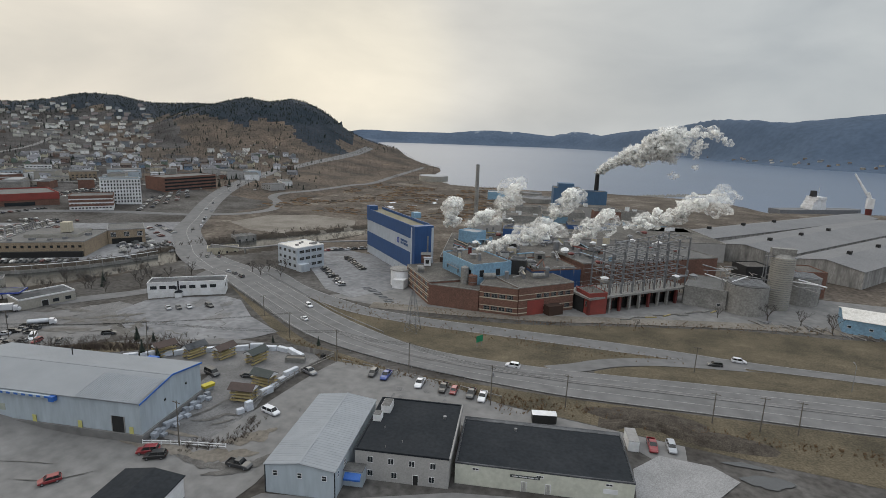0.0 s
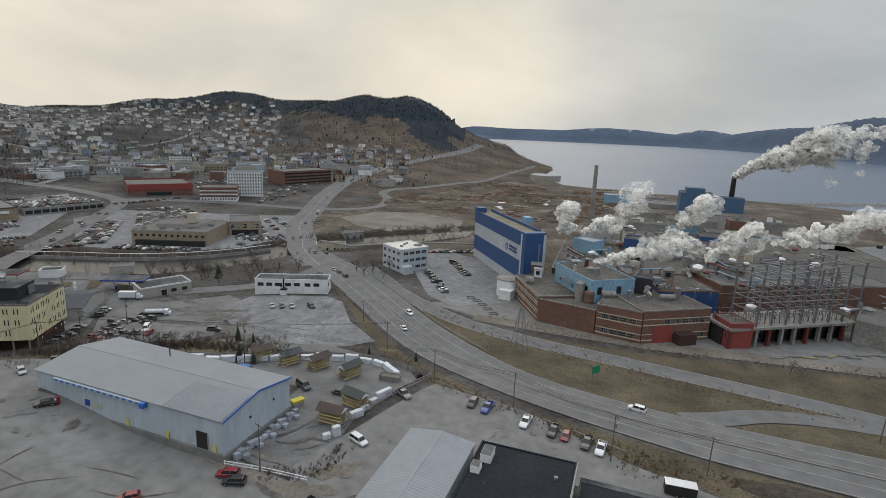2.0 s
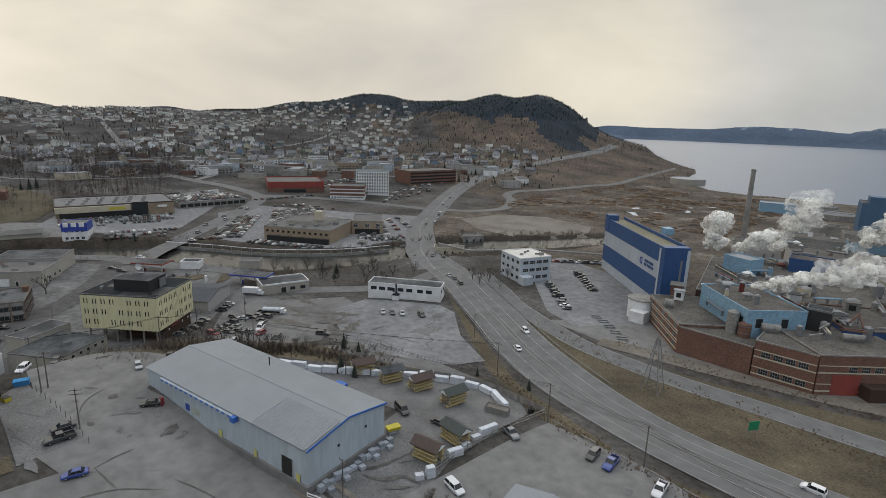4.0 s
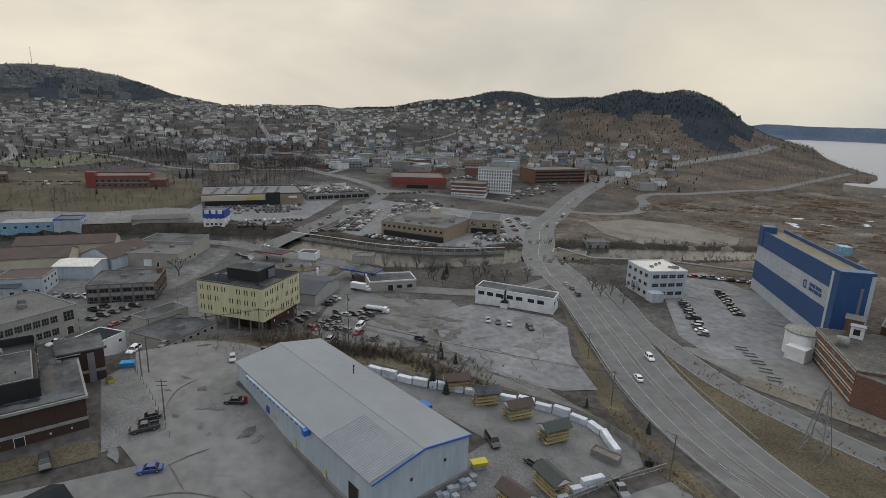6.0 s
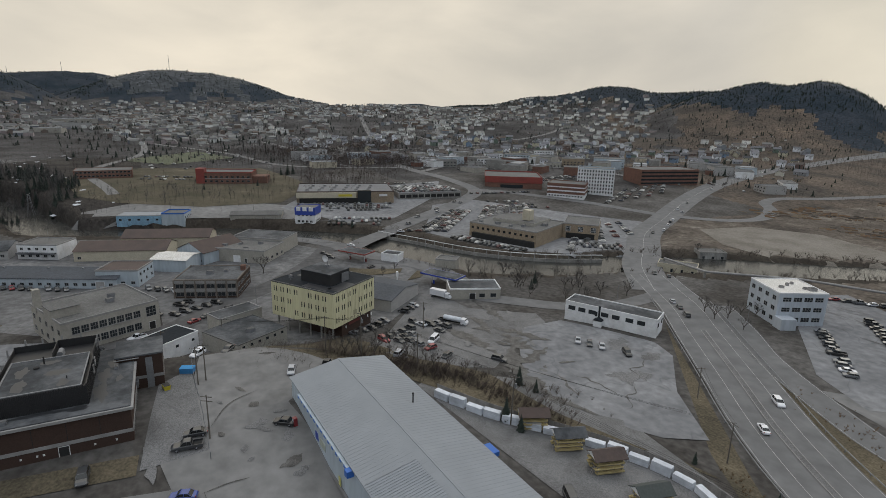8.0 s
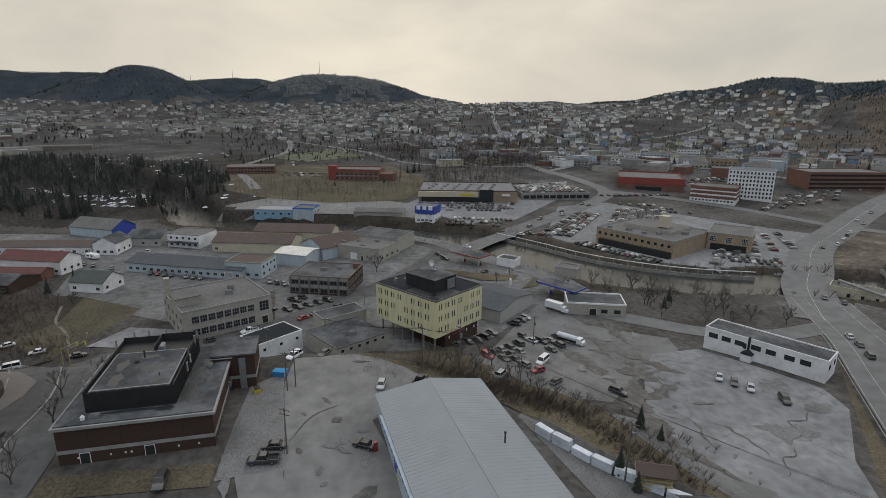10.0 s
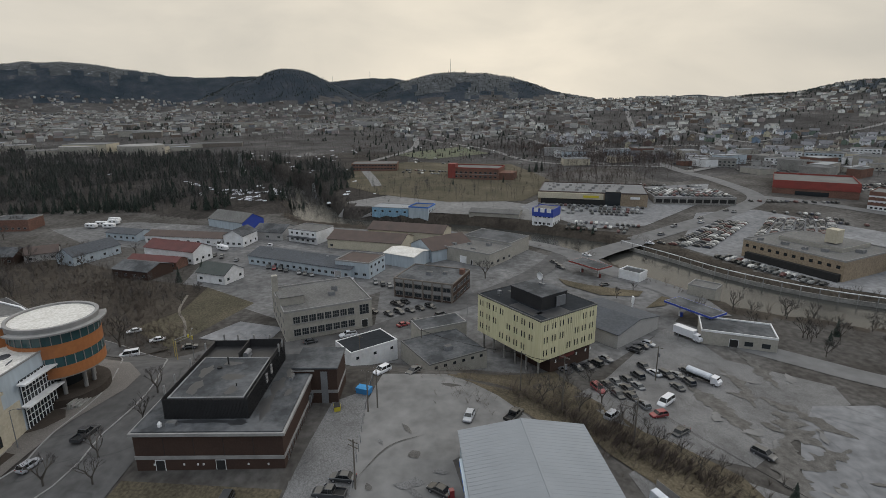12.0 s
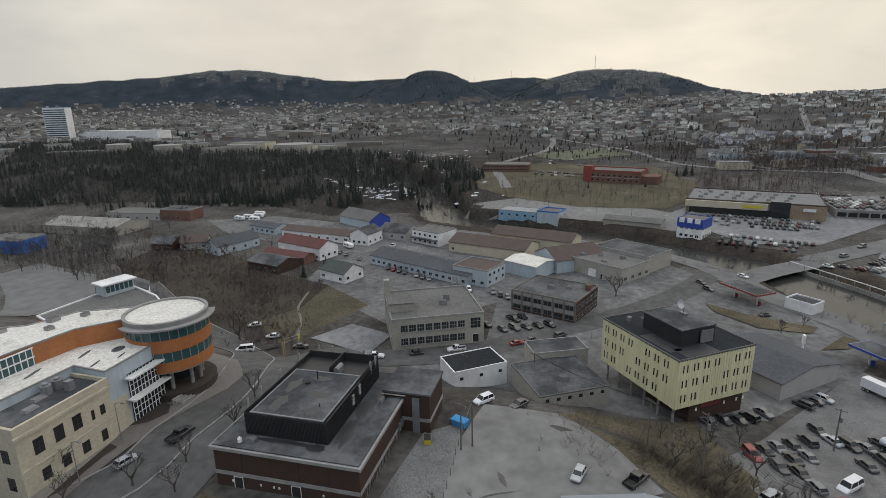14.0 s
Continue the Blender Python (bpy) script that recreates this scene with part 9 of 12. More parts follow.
plume([(8, 330, 20), (15, 330, 23), (26, 330, 25), (35, 330, 29), (43, 330, 34), (58, 330, 42)], 3, 6.5, 44, 9, "wide bank of thin steam over the switchyard", 0.3)
# pipes, ladders, tanks and plant over the mill roofs
PR = random.Random(19)
PIPE_M = [M_STEEL, M_KERB, M_CREAM, M_CONC, M_DARK, M_SKYBLUE, M_RUSTRED]
for k in range(64):
    x, y = PR.uniform(-84, 4), PR.uniform(222, 330)
    if x > -30 and y < 236 + (x + 30) * 0.9:
        continue
    z = MZ + (13.6 if y > 248 else 12.7)
    a = PR.choice([20, 110, 45, 135]) + PR.uniform(-8, 8)
    kind = k % 4
    if kind == 0:
        ob = thing("roof_pipe", "insulated pipe run on trestles over the mill roof", "pipe", pose(x, y, z, 0, 0, a), "mill roof pipes")
        l, hz = PR.uniform(8, 20), PR.uniform(1.0, 2.6)
        for o in (0, 0.9):
            part("pipe_run", Geo().rod((0, o, hz), (l, o, hz), PR.uniform(0.18, 0.4), n=8), PR.choice(PIPE_M), ob)
        for q in (0.4, l / 2, l - 0.4):
            part("trestle", Geo().box(q - 0.08, -0.3, 0, q + 0.08, 1.2, hz - 0.15), M_STEEL, ob)
    elif kind == 1:
        ob = thing("roof_tank", "weathered steel tank standing on the mill roof", "tank", pose(x, y, z, 0, 0, a), "mill roof tanks")
        r, h = PR.uniform(0.9, 2.4), PR.uniform(2, 5)
        part("shell", Geo().cyl(0, 0, 0, h, r, n=16), PR.choice(PIPE_M), ob)
        part("lid", Geo().cyl(0, 0, h, h + 0.5, r, r * 0.4, 16), M_STEEL, ob)
        part("overflow_pipe", Geo().rod((r, 0, h * 0.8), (r + 1.6, 0, 0), 0.12, n=6), M_STEEL, ob)
    elif kind == 2:
        ob = thing("roof_monitor", "small clad plant room on the mill roof", "roof house", pose(x, y, z, 0, 0, a), "mill roof plant rooms")
        l, w, h = PR.uniform(3, 8), PR.uniform(2.5, 5), PR.uniform(1.8, 4)
        part("wall", Geo().box(0, 0, 0, l, w, h), PR.choice([M_GREY, M_CONC, M_BRICK, M_SKYBLUE, M_MILLBLUE, M_WHITE]), ob)
        part("roof", Geo().box(-0.3, -0.3, h, l + 0.3, w + 0.3, h + 0.2), PR.choice([M_TARDARK, M_ROOFSTEEL2, M_TARGREY]), ob)
        part("louvre", Geo().box(l * 0.2, -0.08, h * 0.3, l * 0.7, -0.004, h * 0.8), M_DARK, ob)
    else:
        ob = thing("roof_walkway", "steel walkway with handrails on the mill roof", "walkway", pose(x, y, z, 0, 0, a), "mill roof walkways")
        l, hz = PR.uniform(6, 14), PR.uniform(0.6, 2.4)
        part("grating", Geo().box(0, 0, hz, l, 1.0, hz + 0.1), M_STEEL, ob)
        for o in (0.0, 1.0):
            part("handrail", Geo().rod((0, o, hz + 1.1), (l, o, hz + 1.1), 0.06, n=4), M_YELLOW if k % 8 == 3 else M_STEEL, ob)
        for q in (0.2, l - 0.2):
            part("leg", Geo().box(q - 0.1, 0.1, 0, q + 0.1, 0.9, hz), M_STEEL, ob)
for k in range(26):
    x, y = PR.uniform(40, 96), PR.uniform(262, 300)
    ob = thing("roof_pipe", "pale pipe crossing the concrete tank decks", "pipe", pose(x, y, MZ + PR.uniform(11.5, 14.5), 0, PR.uniform(-6, 6), PR.choice([15, 50, 100, 140])), "tank deck pipes")
    part("pipe_run", Geo().rod((-6, 0, 0), (6, 0, 0), PR.uniform(0.15, 0.35), n=6), PR.choice([M_KERB, M_CONC, M_STEEL, M_WHITE]), ob)
    part("leg", Geo().rod((-4, 0, 0), (-4, 0, -4), 0.1, n=4), M_STEEL, ob)

for _x, _y, _r, _h, _m in ((-66, 236, 1.2, 2.6, M_STEEL), (-62, 240, 0.9, 3.4, M_RUSTRED), (-58, 232, 1.5, 1.8, M_CONC), (-70, 241, 1.0, 2.0, M_KERB), (-54, 228, 0.8, 3.0, M_STEEL), (-64, 230, 0.7, 2.2, M_CREAM)):
    ob = thing("roof_fan", "stubby steel vent stack on the blue penthouse roof", "vent", pose(_x, _y, MZ + 18.65), "penthouse roof vents")
    part("shell", Geo().cyl(0, 0, 0, _h, _r, n=14), _m, ob)
    part("cowl", Geo().cyl(0, 0, _h, _h + 0.5, _r * 1.25, _r * 0.5, 14), M_STEEL, ob)
# dryer house, drums and yard oddments round the brick wings
dh = building("dryer_house", "dark steel dryer house on the mill roof", (-40.5, 233.0), (-33.5, 233.5), 6, 19.5, M_BLACKMETAL, "flat", M_TARDARK, M_STEEL, z=MZ)
for x, y, z, r, l in ((-82, 226, 10.6, 1.6, 3.2), (-47.5, 222, 12.4, 1.3, 5.5), (-27, 232, 12.8, 1.1, 6.0)):
    ob = thing("roof_drum", "rusty round drum housing on the mill roof", "machine", pose(x, y, MZ + z, 0, 0, 30))
    part("drum", Geo().rod((-l / 2, 0, r), (l / 2, 0, r), r, n=16), M_CONC, ob)
    part("cradle", Geo().box(-l / 2, -r * 0.7, 0, l / 2, r * 0.7, r * 0.5), M_STEEL, ob)
for i in range(5):
    x, y = -108 + i * 4.4, 222 - i * 3.4 + RNG.uniform(-0.5, 0.5)
    ob = thing("pallet_rack", "empty steel pallet rack on the gravel", "rack", pose(x, y, T(x, y) + 0.15, 0, 0, -50 + RNG.uniform(-6, 6)), "pallet racks by the mill")
    for sx in (-1.2, 1.2):
        part("runner", Geo().box(sx - 0.08, -2, 0, sx + 0.08, 2, 0.4), M_STEEL, ob)
    for sy in (-1.9, 0, 1.9):
        part("tie", Geo().box(-1.2, sy - 0.08, 0.1, 1.2, sy + 0.08, 0.3), M_STEEL, ob)
for i in range(12):
    x, y = 12 + i * 3.4, 228 + i * 2.4 + RNG.uniform(-2, 2)
    ob = thing("timber_baulk", "pale timber baulk lying by the switchyard", "timber", pose(x, y, T(x, y) + 0.25, 0, 0, RNG.uniform(20, 60)), "timbers by the switchyard")
    part("baulk", Geo().box(-2.6, -0.25, 0, 2.6, 0.25, 0.4), RNG.choice([M_FENCE, M_CONC, M_LUMBER]), ob)


# ---- trade street west of the yellow office ----
def shop(label, a, b, d, h, wall, roof="flat", roofm=None, wins=0, rise=2.2, side=0, z=None):
    ob = building("shop_building", label, a, b, d, h, wall, roof, roofm, M_KERB, rise=rise, group="trade street buildings", z=z)
    if wins:
        windows(ob, 0, ob["len"], d, wins, 1.6, 1.2, 1.2, fm=M_KERB, bars=2)
    if side:
        windows(ob, 1, ob["len"], d, side, 1.4, 1.2, 1.4, fm=M_KERB)
    return ob


lr = shop("long pale blue row of shops with slate roof", (-296, -42), (-277, 12), 17, 4.2, M_PALEBLUE, "gable_x", M_BLUEROOF, 16, 2.4)
for _u in (8, 26, 40):
    part("roof_vent", Geo().box(_u, 6.6, 6.0, _u + 0.9, 7.4, 6.9, 0, 0.06), M_STEEL, lr)
door(lr, 0, lr["len"], 17, 49, 3.4, 3.0, M_GREY)
es = shop("pale blue two-storey end shop", (-282, 4), (-277.5, 20), 15, 6.8, M_PALEBLUE, "flat", M_BROWNROOF, 4, side=3)
windows(es, 1, es["len"], 15, 4, 1.4, 1.2, 4.4, fm=M_KERB)
shop("white garage with bright white roof", (-300, 22), (-293, 37), 14, 5.6, M_PALEBLUE, "gable_x", M_ROOFWHITE, 0, 1.2)
shop("pale blue gable store with brown roof", (-318, 32), (-304, 44), 24, 5.6, M_PALEBLUE, "gable_y", M_BROWNROOF, 2, 4.0)
cs = shop("long grey concrete store with flat roof", (-312, 47), (-297, 71), 20, 6.2, M_BEIGE, "flat", M_TARGREY, 0)
door(cs, 0, cs["len"], 20, 12, 3.6, 3.4, M_WHITE)
door(cs, 0, cs["len"], 20, 18, 1.1, 2.2, M_DARK)
windows(cs, 1, cs["len"], 20, 4, 1.8, 1.3, 1.2, fm=M_KERB, bars=2)
roof_units(cs, [(3, 5, 2.4, 1.8, 1.0), (9, 10, 1.6, 1.6, 0.8), (15, 4, 3.0, 0.5, 0.4), (18, 13, 2.0, 2.0, 1.2)], 6.26)
shop("rear block of the concrete store with dark roof", (-329.5, 57), (-314.5, 81), 18, 7.0, M_BEIGE, "flat", M_TARDARK, 3)
shop("brown roofed pale warehouse", (-326, -13), (-318, 27), 18, 5.0, M_CREAM, "gable_x", M_BROWNROOF, 2, 3.0)
shop("dark brown roofed long warehouse", (-345, 4), (-336, 46), 16, 5.5, M_CREAM, "gable_x", M_BROWNROOF, 0, 3.0)
ws = shop("white two-storey house shop with grey roof", (-337.4, -38), (-331, -20.5), 15, 7.0, M_WHITE, "flat", M_TARGREY, 5)
windows(ws, 0, ws["len"], 15, 5, 1.4, 1.2, 4.6, fm=M_KERB, bars=2)
part("shop_canopy", Geo().box(0.5, -2.0, 2.9, ws["len"] - 0.5, -0.01, 3.5), M_TARDARK, ws)
part("antenna_mast", Geo().cyl(10, 8, 7.0, 12.5, 0.07, n=5), M_STEEL, ws)
shop("grey roofed timber shed", (-341, -60), (-338, -42), 16, 4.2, M_GREY, "gable_x", M_TARDARK, 3, 3.0)
shop("white gable shop with black roof", (-325.2, -68.8), (-323.8, -57.6), 14, 6.0, M_WHITE, "gable_y", M_TARDARK, 3, 3.0, side=3)
bs = shop("boat shed with royal blue gable and weathered roof", (-366, -99), (-354, -72), 16, 5.0, M_PALEBLUE, "gable_x", M_TARGREY, 0, 4.2)
part("blue_gable", Geo().add([(bs["len"] + 0.06, 0, 0), (bs["len"] + 0.06, 16, 0), (bs["len"] + 0.06, 16, 5), (bs["len"] + 0.06, 8, 9.1), (bs["len"] + 0.06, 0, 5), (bs["len"] + 0.01, 0, 0), (bs["len"] + 0.01, 16, 0), (bs["len"] + 0.01, 16, 5), (bs["len"] + 0.01, 8, 9.1), (bs["len"] + 0.01, 0, 5)], [(0, 1, 2, 3, 4), (9, 8, 7, 6, 5), (0, 4, 9, 5), (1, 6, 7, 2), (2, 7, 8, 3), (3, 8, 9, 4)]), M_ROYAL, bs, "royal blue gable cladding")
shop("long low shop with rust and grey roof", (-330, -116), (-325.5, -69.8), 13, 4.0, M_WHITE, "gable_x", M_BROWNROOF, 8, 1.8)
shop("blue roofed white store", (-335.6, -142.8), (-331, -121.7), 12, 3.8, M_PALEBLUE, "gable_x", M_BLUEROOF, 5, 1.8)
shop("red shingled house shop", (-301, -97), (-293, -67.5), 12, 6.0, M_WHITE, "gable_x", M_REDROOF, 5, 3.0, side=3)
shop("dark red low front wing of the house shop", (-288.6, -97), (-284.8, -71), 7.5, 3.4, M_BRICK, "gable_x", M_REDROOF, 4, 1.6)
shop("white house shop with dark green roof", (-269.4, -52.6), (-265.3, -38.3), 11.5, 4.2, M_WHITE, "gable_x", M_GREENROOF, 2, 3.2, side=2)
shop("dark roofed bungalow behind trees", (-272.3, -93), (-268.3, -74), 14, 3.8, M_DKBRICK, "gable_x", M_TARDARK, 4, 2.2)
shop("pale blue long house with slate roof", (-288.7, -133), (-285.9, -122.2), 25, 4.6, M_PALEBLUE, "gable_y", M_BLUEROOF, 2, 3.4, side=4)
shop("brown house with dark hipped roof", (-285, -165), (-286.4, -153), 12, 4.0, M_DKBRICK, "gable_x", M_TARDARK, 2, 3.0)
shop("low house with dark shingle roof", (-289, -150), (-297, -139), 12, 3.8, M_GREY, "gable_x", M_BROWNROOF, 2, 2.6)
shop("brick two-storey hall at the wood edge", (-345.5, -223), (-348.6, -201), 14, 7.0, M_BRICK, "flat", M_TARDARK, 6)
shop("long low grey hall beside the brick hall", (-338, -264), (-345, -223.6), 18, 4.6, M_GREY, "flat", M_TARGREY, 6)
shop("long beige hall with low grey roof", (-300, -270), (-303, -214), 26, 5.0, M_BEIGE, "gable_x", M_CONC, 0, 3.0)
shop("bright blue steel hall by the car park", (-256, -252), (-259, -228), 16, 7.0, M_BLUETRIM, "flat", M_TARGREY, 0)
shop("white house at the car park", (-222, -112), (-214, -104), 10, 6.5, M_WHITE, "gable_x", M_TARDARK, 3, 2.6)


def camper(x, y, heading, label):
    ob = thing("camper_trailer", label, "trailer", pose(x, y, T(x, y) + 0.1, 0, 0, heading), "trailers in the storage yard")
    g = Geo()
    loft(g, [car_ring(u, 2.4, z0, z1, 0.2) for u, z0, z1 in ((-3.6, 0.8, 2.6), (-3.3, 0.55, 2.9), (2.8, 0.55, 2.9), (3.4, 0.9, 2.3))])
    part("body", g, M_WHITE, ob)
    for u in (-2.2, 0.4):
        part("window", Geo().box(u, -1.23, 1.5, u + 1.3, -1.19, 2.2), M_CARGLASS, ob)
    for sy in (-1, 1):
        part("wheel", car_meshes("sedan", "white")[2], None, ob, at=pose(-0.2, sy * 1.05, 0.33))
    part("drawbar", Geo().box(3.3, -0.1, 0.5, 4.6, 0.1, 0.62), M_STEEL, ob)


for _x, _y, _h in ((-357, -168, 84), (-357.5, -157, 95), (-362, -165, 88), (-366, -160, 86), (-371, -163, 92), (-338, -108, 70), (-341, -100, 85), (-338.5, -92, 100), (-318, -66, 60), (-318, -80, 95), (-319, -90, 88)):
    camper(_x, _y, _h, "white camper trailer stored behind the shops")
# filling stations
def forecourt(x, y, heading, lx, ly, trim, label):
    ob = thing("fuel_canopy", label, "canopy", pose(x, y, T(x, y), 0, 0, heading), "filling station canopies")
    part("deck", Geo().box(-lx / 2, -ly / 2, 4.6, lx / 2, ly / 2, 5.3), M_KERB, ob)
    part("fascia", Geo().box(-lx / 2 - 0.1, -ly / 2 - 0.1, 4.75, lx / 2 + 0.1, -ly / 2, 5.35).box(-lx / 2 - 0.1, ly / 2, 4.75, lx / 2 + 0.1, ly / 2 + 0.1, 5.35).box(-lx / 2 - 0.1, -ly / 2, 4.75, -lx / 2, ly / 2, 5.35).box(lx / 2, -ly / 2, 4.75, lx / 2 + 0.1, ly / 2, 5.35), trim, ob)
    part("roof", Geo().box(-lx / 2 + 0.3, -ly / 2 + 0.3, 5.3, lx / 2 - 0.3, ly / 2 - 0.3, 5.33), M_TARDARK, ob)
    for sx in (-lx * 0.3, lx * 0.3):
        part("column", Geo().box(sx - 0.2, -0.2, -0.3, sx + 0.2, 0.2, 4.6), M_WHITE, ob)
        part("fuel_pump", Geo().box(sx + 0.6, -0.4, 0, sx + 1.2, 0.4, 1.7), M_RUSTRED if trim is M_REDBRICK else M_ROYAL, ob)


forecourt(-241, 141, 35, 18, 8, M_ROYAL, "blue edged filling station canopy")
forecourt(-291, 114.5, 40, 16, 9, M_REDBRICK, "red edged filling station canopy")
ir = building("station_shop", "beige filling station shop with white fascia", (-223, 137), (-217.5, 157), 12, 4.2, M_BEIGE, "flat", M_TARDARK, M_WHITE, parapet=0.5)
door(ir, 0, ir["len"], 12, 8, 2.4, 2.6, M_DARK)
windows(ir, 0, ir["len"], 12, 2, 2.4, 1.6, 0.9, span=(12, 19), fm=M_KERB)
building("station_kiosk", "small white station kiosk", (-287, 126), (-281, 133), 7, 3.6, M_WHITE, "flat", M_TARDARK, M_WHITE)
building("river_kiosk", "small grey kiosk by the bridge", (-268, 148), (-262, 156), 8, 4.0, M_BEIGE, "flat", M_TARGREY, M_KERB)
sg = thing("pylon_sign", "tall white pole sign by the filling station", "sign", pose(-243, 121, T(-243, 121)))
part("post", Geo().cyl(0, 0, -0.3, 6.5, 0.25, n=10), M_WHITE, sg)
part("panel", Geo().box(-0.7, -0.3, 5.2, 0.7, 0.3, 7.6), M_WHITE, sg)

bn = thing("yard_bin", "dented yellow steel bin in the theatre yard", "bin", pose(-159.2, 40.8, T(-159.2, 40.8) + 0.2, 0, 0, 20))
part("shell", Geo().box(-0.9, -0.6, 0, 0.9, 0.6, 1.0, 0, -0.1), M_YELLOW, bn)
part("lid", Geo().box(-0.95, -0.65, 1.0, 0.95, 0.65, 1.08), M_BLACKMETAL, bn)
rn = building("derelict_block", "small derelict concrete block beside the highway", (-247, 296), (-240.5, 309), 9, 6.0, M_STAINCONC, "flat", M_TARGREY, M_CONC, parapet=0.4)
windows(rn, 0, rn["len"], 9, 3, 1.5, 1.6, 2.4, fm=M_CONC)
for _k, (_off, _line) in enumerate(((-11.4, HW_M[1:8]), (11.2, HW_M[1:6]))):
    gr = thing("guard_rail", "galvanised steel guard rail beside the highway", "railing", group="highway guard rails")
    _pts = smooth_line(_line, 4.0)
    _prev = None
    for _i, _p in enumerate(_pts):
        _q = _pts[min(_i + 1, len(_pts) - 1)] - _pts[max(_i - 1, 0)]
        _n = math.hypot(_q[0], _q[1])
        _c = (_p[0] - _q[1] / _n * _off, _p[1] + _q[0] / _n * _off)
        _c = (*_c, T(*_c))
        if _i % 2 == 0:
            part("post", Geo().box(_c[0] - 0.08, _c[1] - 0.08, _c[2] - 0.3, _c[0] + 0.08, _c[1] + 0.08, _c[2] + 0.85), M_STEEL, gr)
        if _i % 2 == 0 and _prev:
            part("rail", Geo().rod((_prev[0], _prev[1], _prev[2] + 0.8), (_c[0], _c[1], _c[2] + 0.8), 0.14, n=5), M_STEEL, gr)
        if _i % 2 == 0:
            _prev = _c

# ---- town centre ----
ml = building("shopping_mall", "long tan brick shopping mall with gravel flat roof", (-325.5, 192.3), (-287.4, 215.9), 40, 8.5, M_TANBRICK, "flat", M_TARGREY, M_KERB, parapet=0.6)
windows(ml, 0, ml["len"], 40, 12, 1.6, 1.4, 5.2, fm=M_DKBRICK)
part("shop_front", Geo().box(3, -2.2, -0.5, 44, 0, 3.2), M_DARK, ml)
part("upper_deck", Geo().box(8, 14, 8.5, 36, 36, 10.4), M_BEIGE, ml)
part("deck_roof", Geo().box(8.3, 14.3, 10.4, 35.7, 35.7, 10.5), M_TARGREY, ml)
roof_units(ml, [(4, 4, 2, 2, 1), (14, 6, 3, 2, 1.2), (24, 5, 2, 2, 1), (30, 9, 2.4, 2, 1.2), (38, 20, 3, 3, 1.4)], 8.6)
part("roof_tank", Geo().box(26, 18, 11, 31, 23, 17), M_CREAM, ml)
m2 = building("mall_annex", "brown and white mall annex over an arcade", (-305.6, 246), (-292, 262), 26, 9.0, M_TANBRICK, "flat", M_TARGREY, M_KERB, parapet=0.5)
part("arcade", Geo().box(2, -0.12, 0, m2["len"] - 2, -0.004, 3.6), M_DARK, m2)
windows(m2, 0, m2["len"], 26, 3, 3.0, 3.0, 4.6, bars=4, wr=3, fm=M_WHITE)
rl = thing("river_rail", "white railing on posts along the mall car park", "railing")
line = smooth_line([(-345, 140), (-321, 157), (-295, 174), (-276, 194), (-264, 215), (-256.5, 238)], 6)
for p, q in zip(line, line[1:]):
    part("post", Geo().box(p[0] - 0.15, p[1] - 0.15, -10, p[0] + 0.15, p[1] + 0.15, -3.9), M_KERB, rl)
    part("rail", Geo().rod((p[0], p[1], -3.9), (q[0], q[1], -3.9), 0.2, n=6), M_WHITE, rl)
    part("retaining_wall", Geo().add([(p[0], p[1], -11), (q[0], q[1], -11), (q[0], q[1], -6.2), (p[0], p[1], -6.2), (p[0] - 0.4, p[1] + 0.3, -11), (q[0] - 0.4, q[1] + 0.3, -11), (q[0] - 0.4, q[1] + 0.3, -6.2), (p[0] - 0.4, p[1] + 0.3, -6.2)], [(0, 1, 2, 3), (7, 6, 5, 4), (3, 2, 6, 7)]), M_CONC, rl, "stained concrete river wall")
rd = building("red_superstore", "red roofed superstore with brown brick front", (-470, 273), (-448, 319), 50, 9.0, M_BRICK, "flat", M_TARGREY, M_REDBRICK, parapet=1.2)
part("red_fascia", Geo().box(-0.2, -0.3, 4.6, rd["len"] + 0.2, -0.005, 9.0).box(rd["len"] + 0.005, -0.3, 4.6, rd["len"] + 0.3, 50, 9.0), M_REDBRICK, rd, "deep red fascia")
part("shop_front", Geo().box(14, -0.35, 0, 34, -0.01, 3.0), M_GLASS, rd)
bo = building("banded_office", "brown and white banded three-storey office", (-425, 310), (-404, 333), 24, 11.5, M_WHITE, "flat", M_TARGREY, M_BRICK, parapet=0.6)
for z in (3.3, 6.6, 9.6):
    part("brick_band", Geo().box(-0.1, -0.15, z, bo["len"] + 0.1, -0.004, z + 1.9).box(bo["len"] + 0.004, -0.15, z, bo["len"] + 0.15, 24, z + 1.9), M_BRICK, bo)
windows(bo, 0, bo["len"], 24, 12, 1.4, 1.1, 1.2, rows=3, dz=3.2, fm=M_TAR)
ap = building("white_tower_block", "white grid-fronted office tower with blue parapet", (-431, 344), (-412, 369), 18, 22.5, M_WHITE, "flat", M_TARGREY, M_PALEBLUE, parapet=0.8)
windows(ap, 0, ap["len"], 18, 13, 1.3, 1.9, 1.6, rows=7, dz=3.0, margin=0.8, fm=M_WHITE)
windows(ap, 1, ap["len"], 18, 8, 1.3, 1.9, 1.6, rows=7, dz=3.0, margin=0.8, fm=M_WHITE)
r2 = building("red_office", "dark red terraced office block", (-452, 434), (-444, 500), 30, 15, M_BRICK, "flat", M_TARGREY, M_BRICK, parapet=0.5)
for k in range(4):
    part("window_band", Geo().box(0.5, -0.12, 1.4 + k * 3.5, r2["len"] - 0.5, -0.004, 3.0 + k * 3.5), M_GLASS, r2)
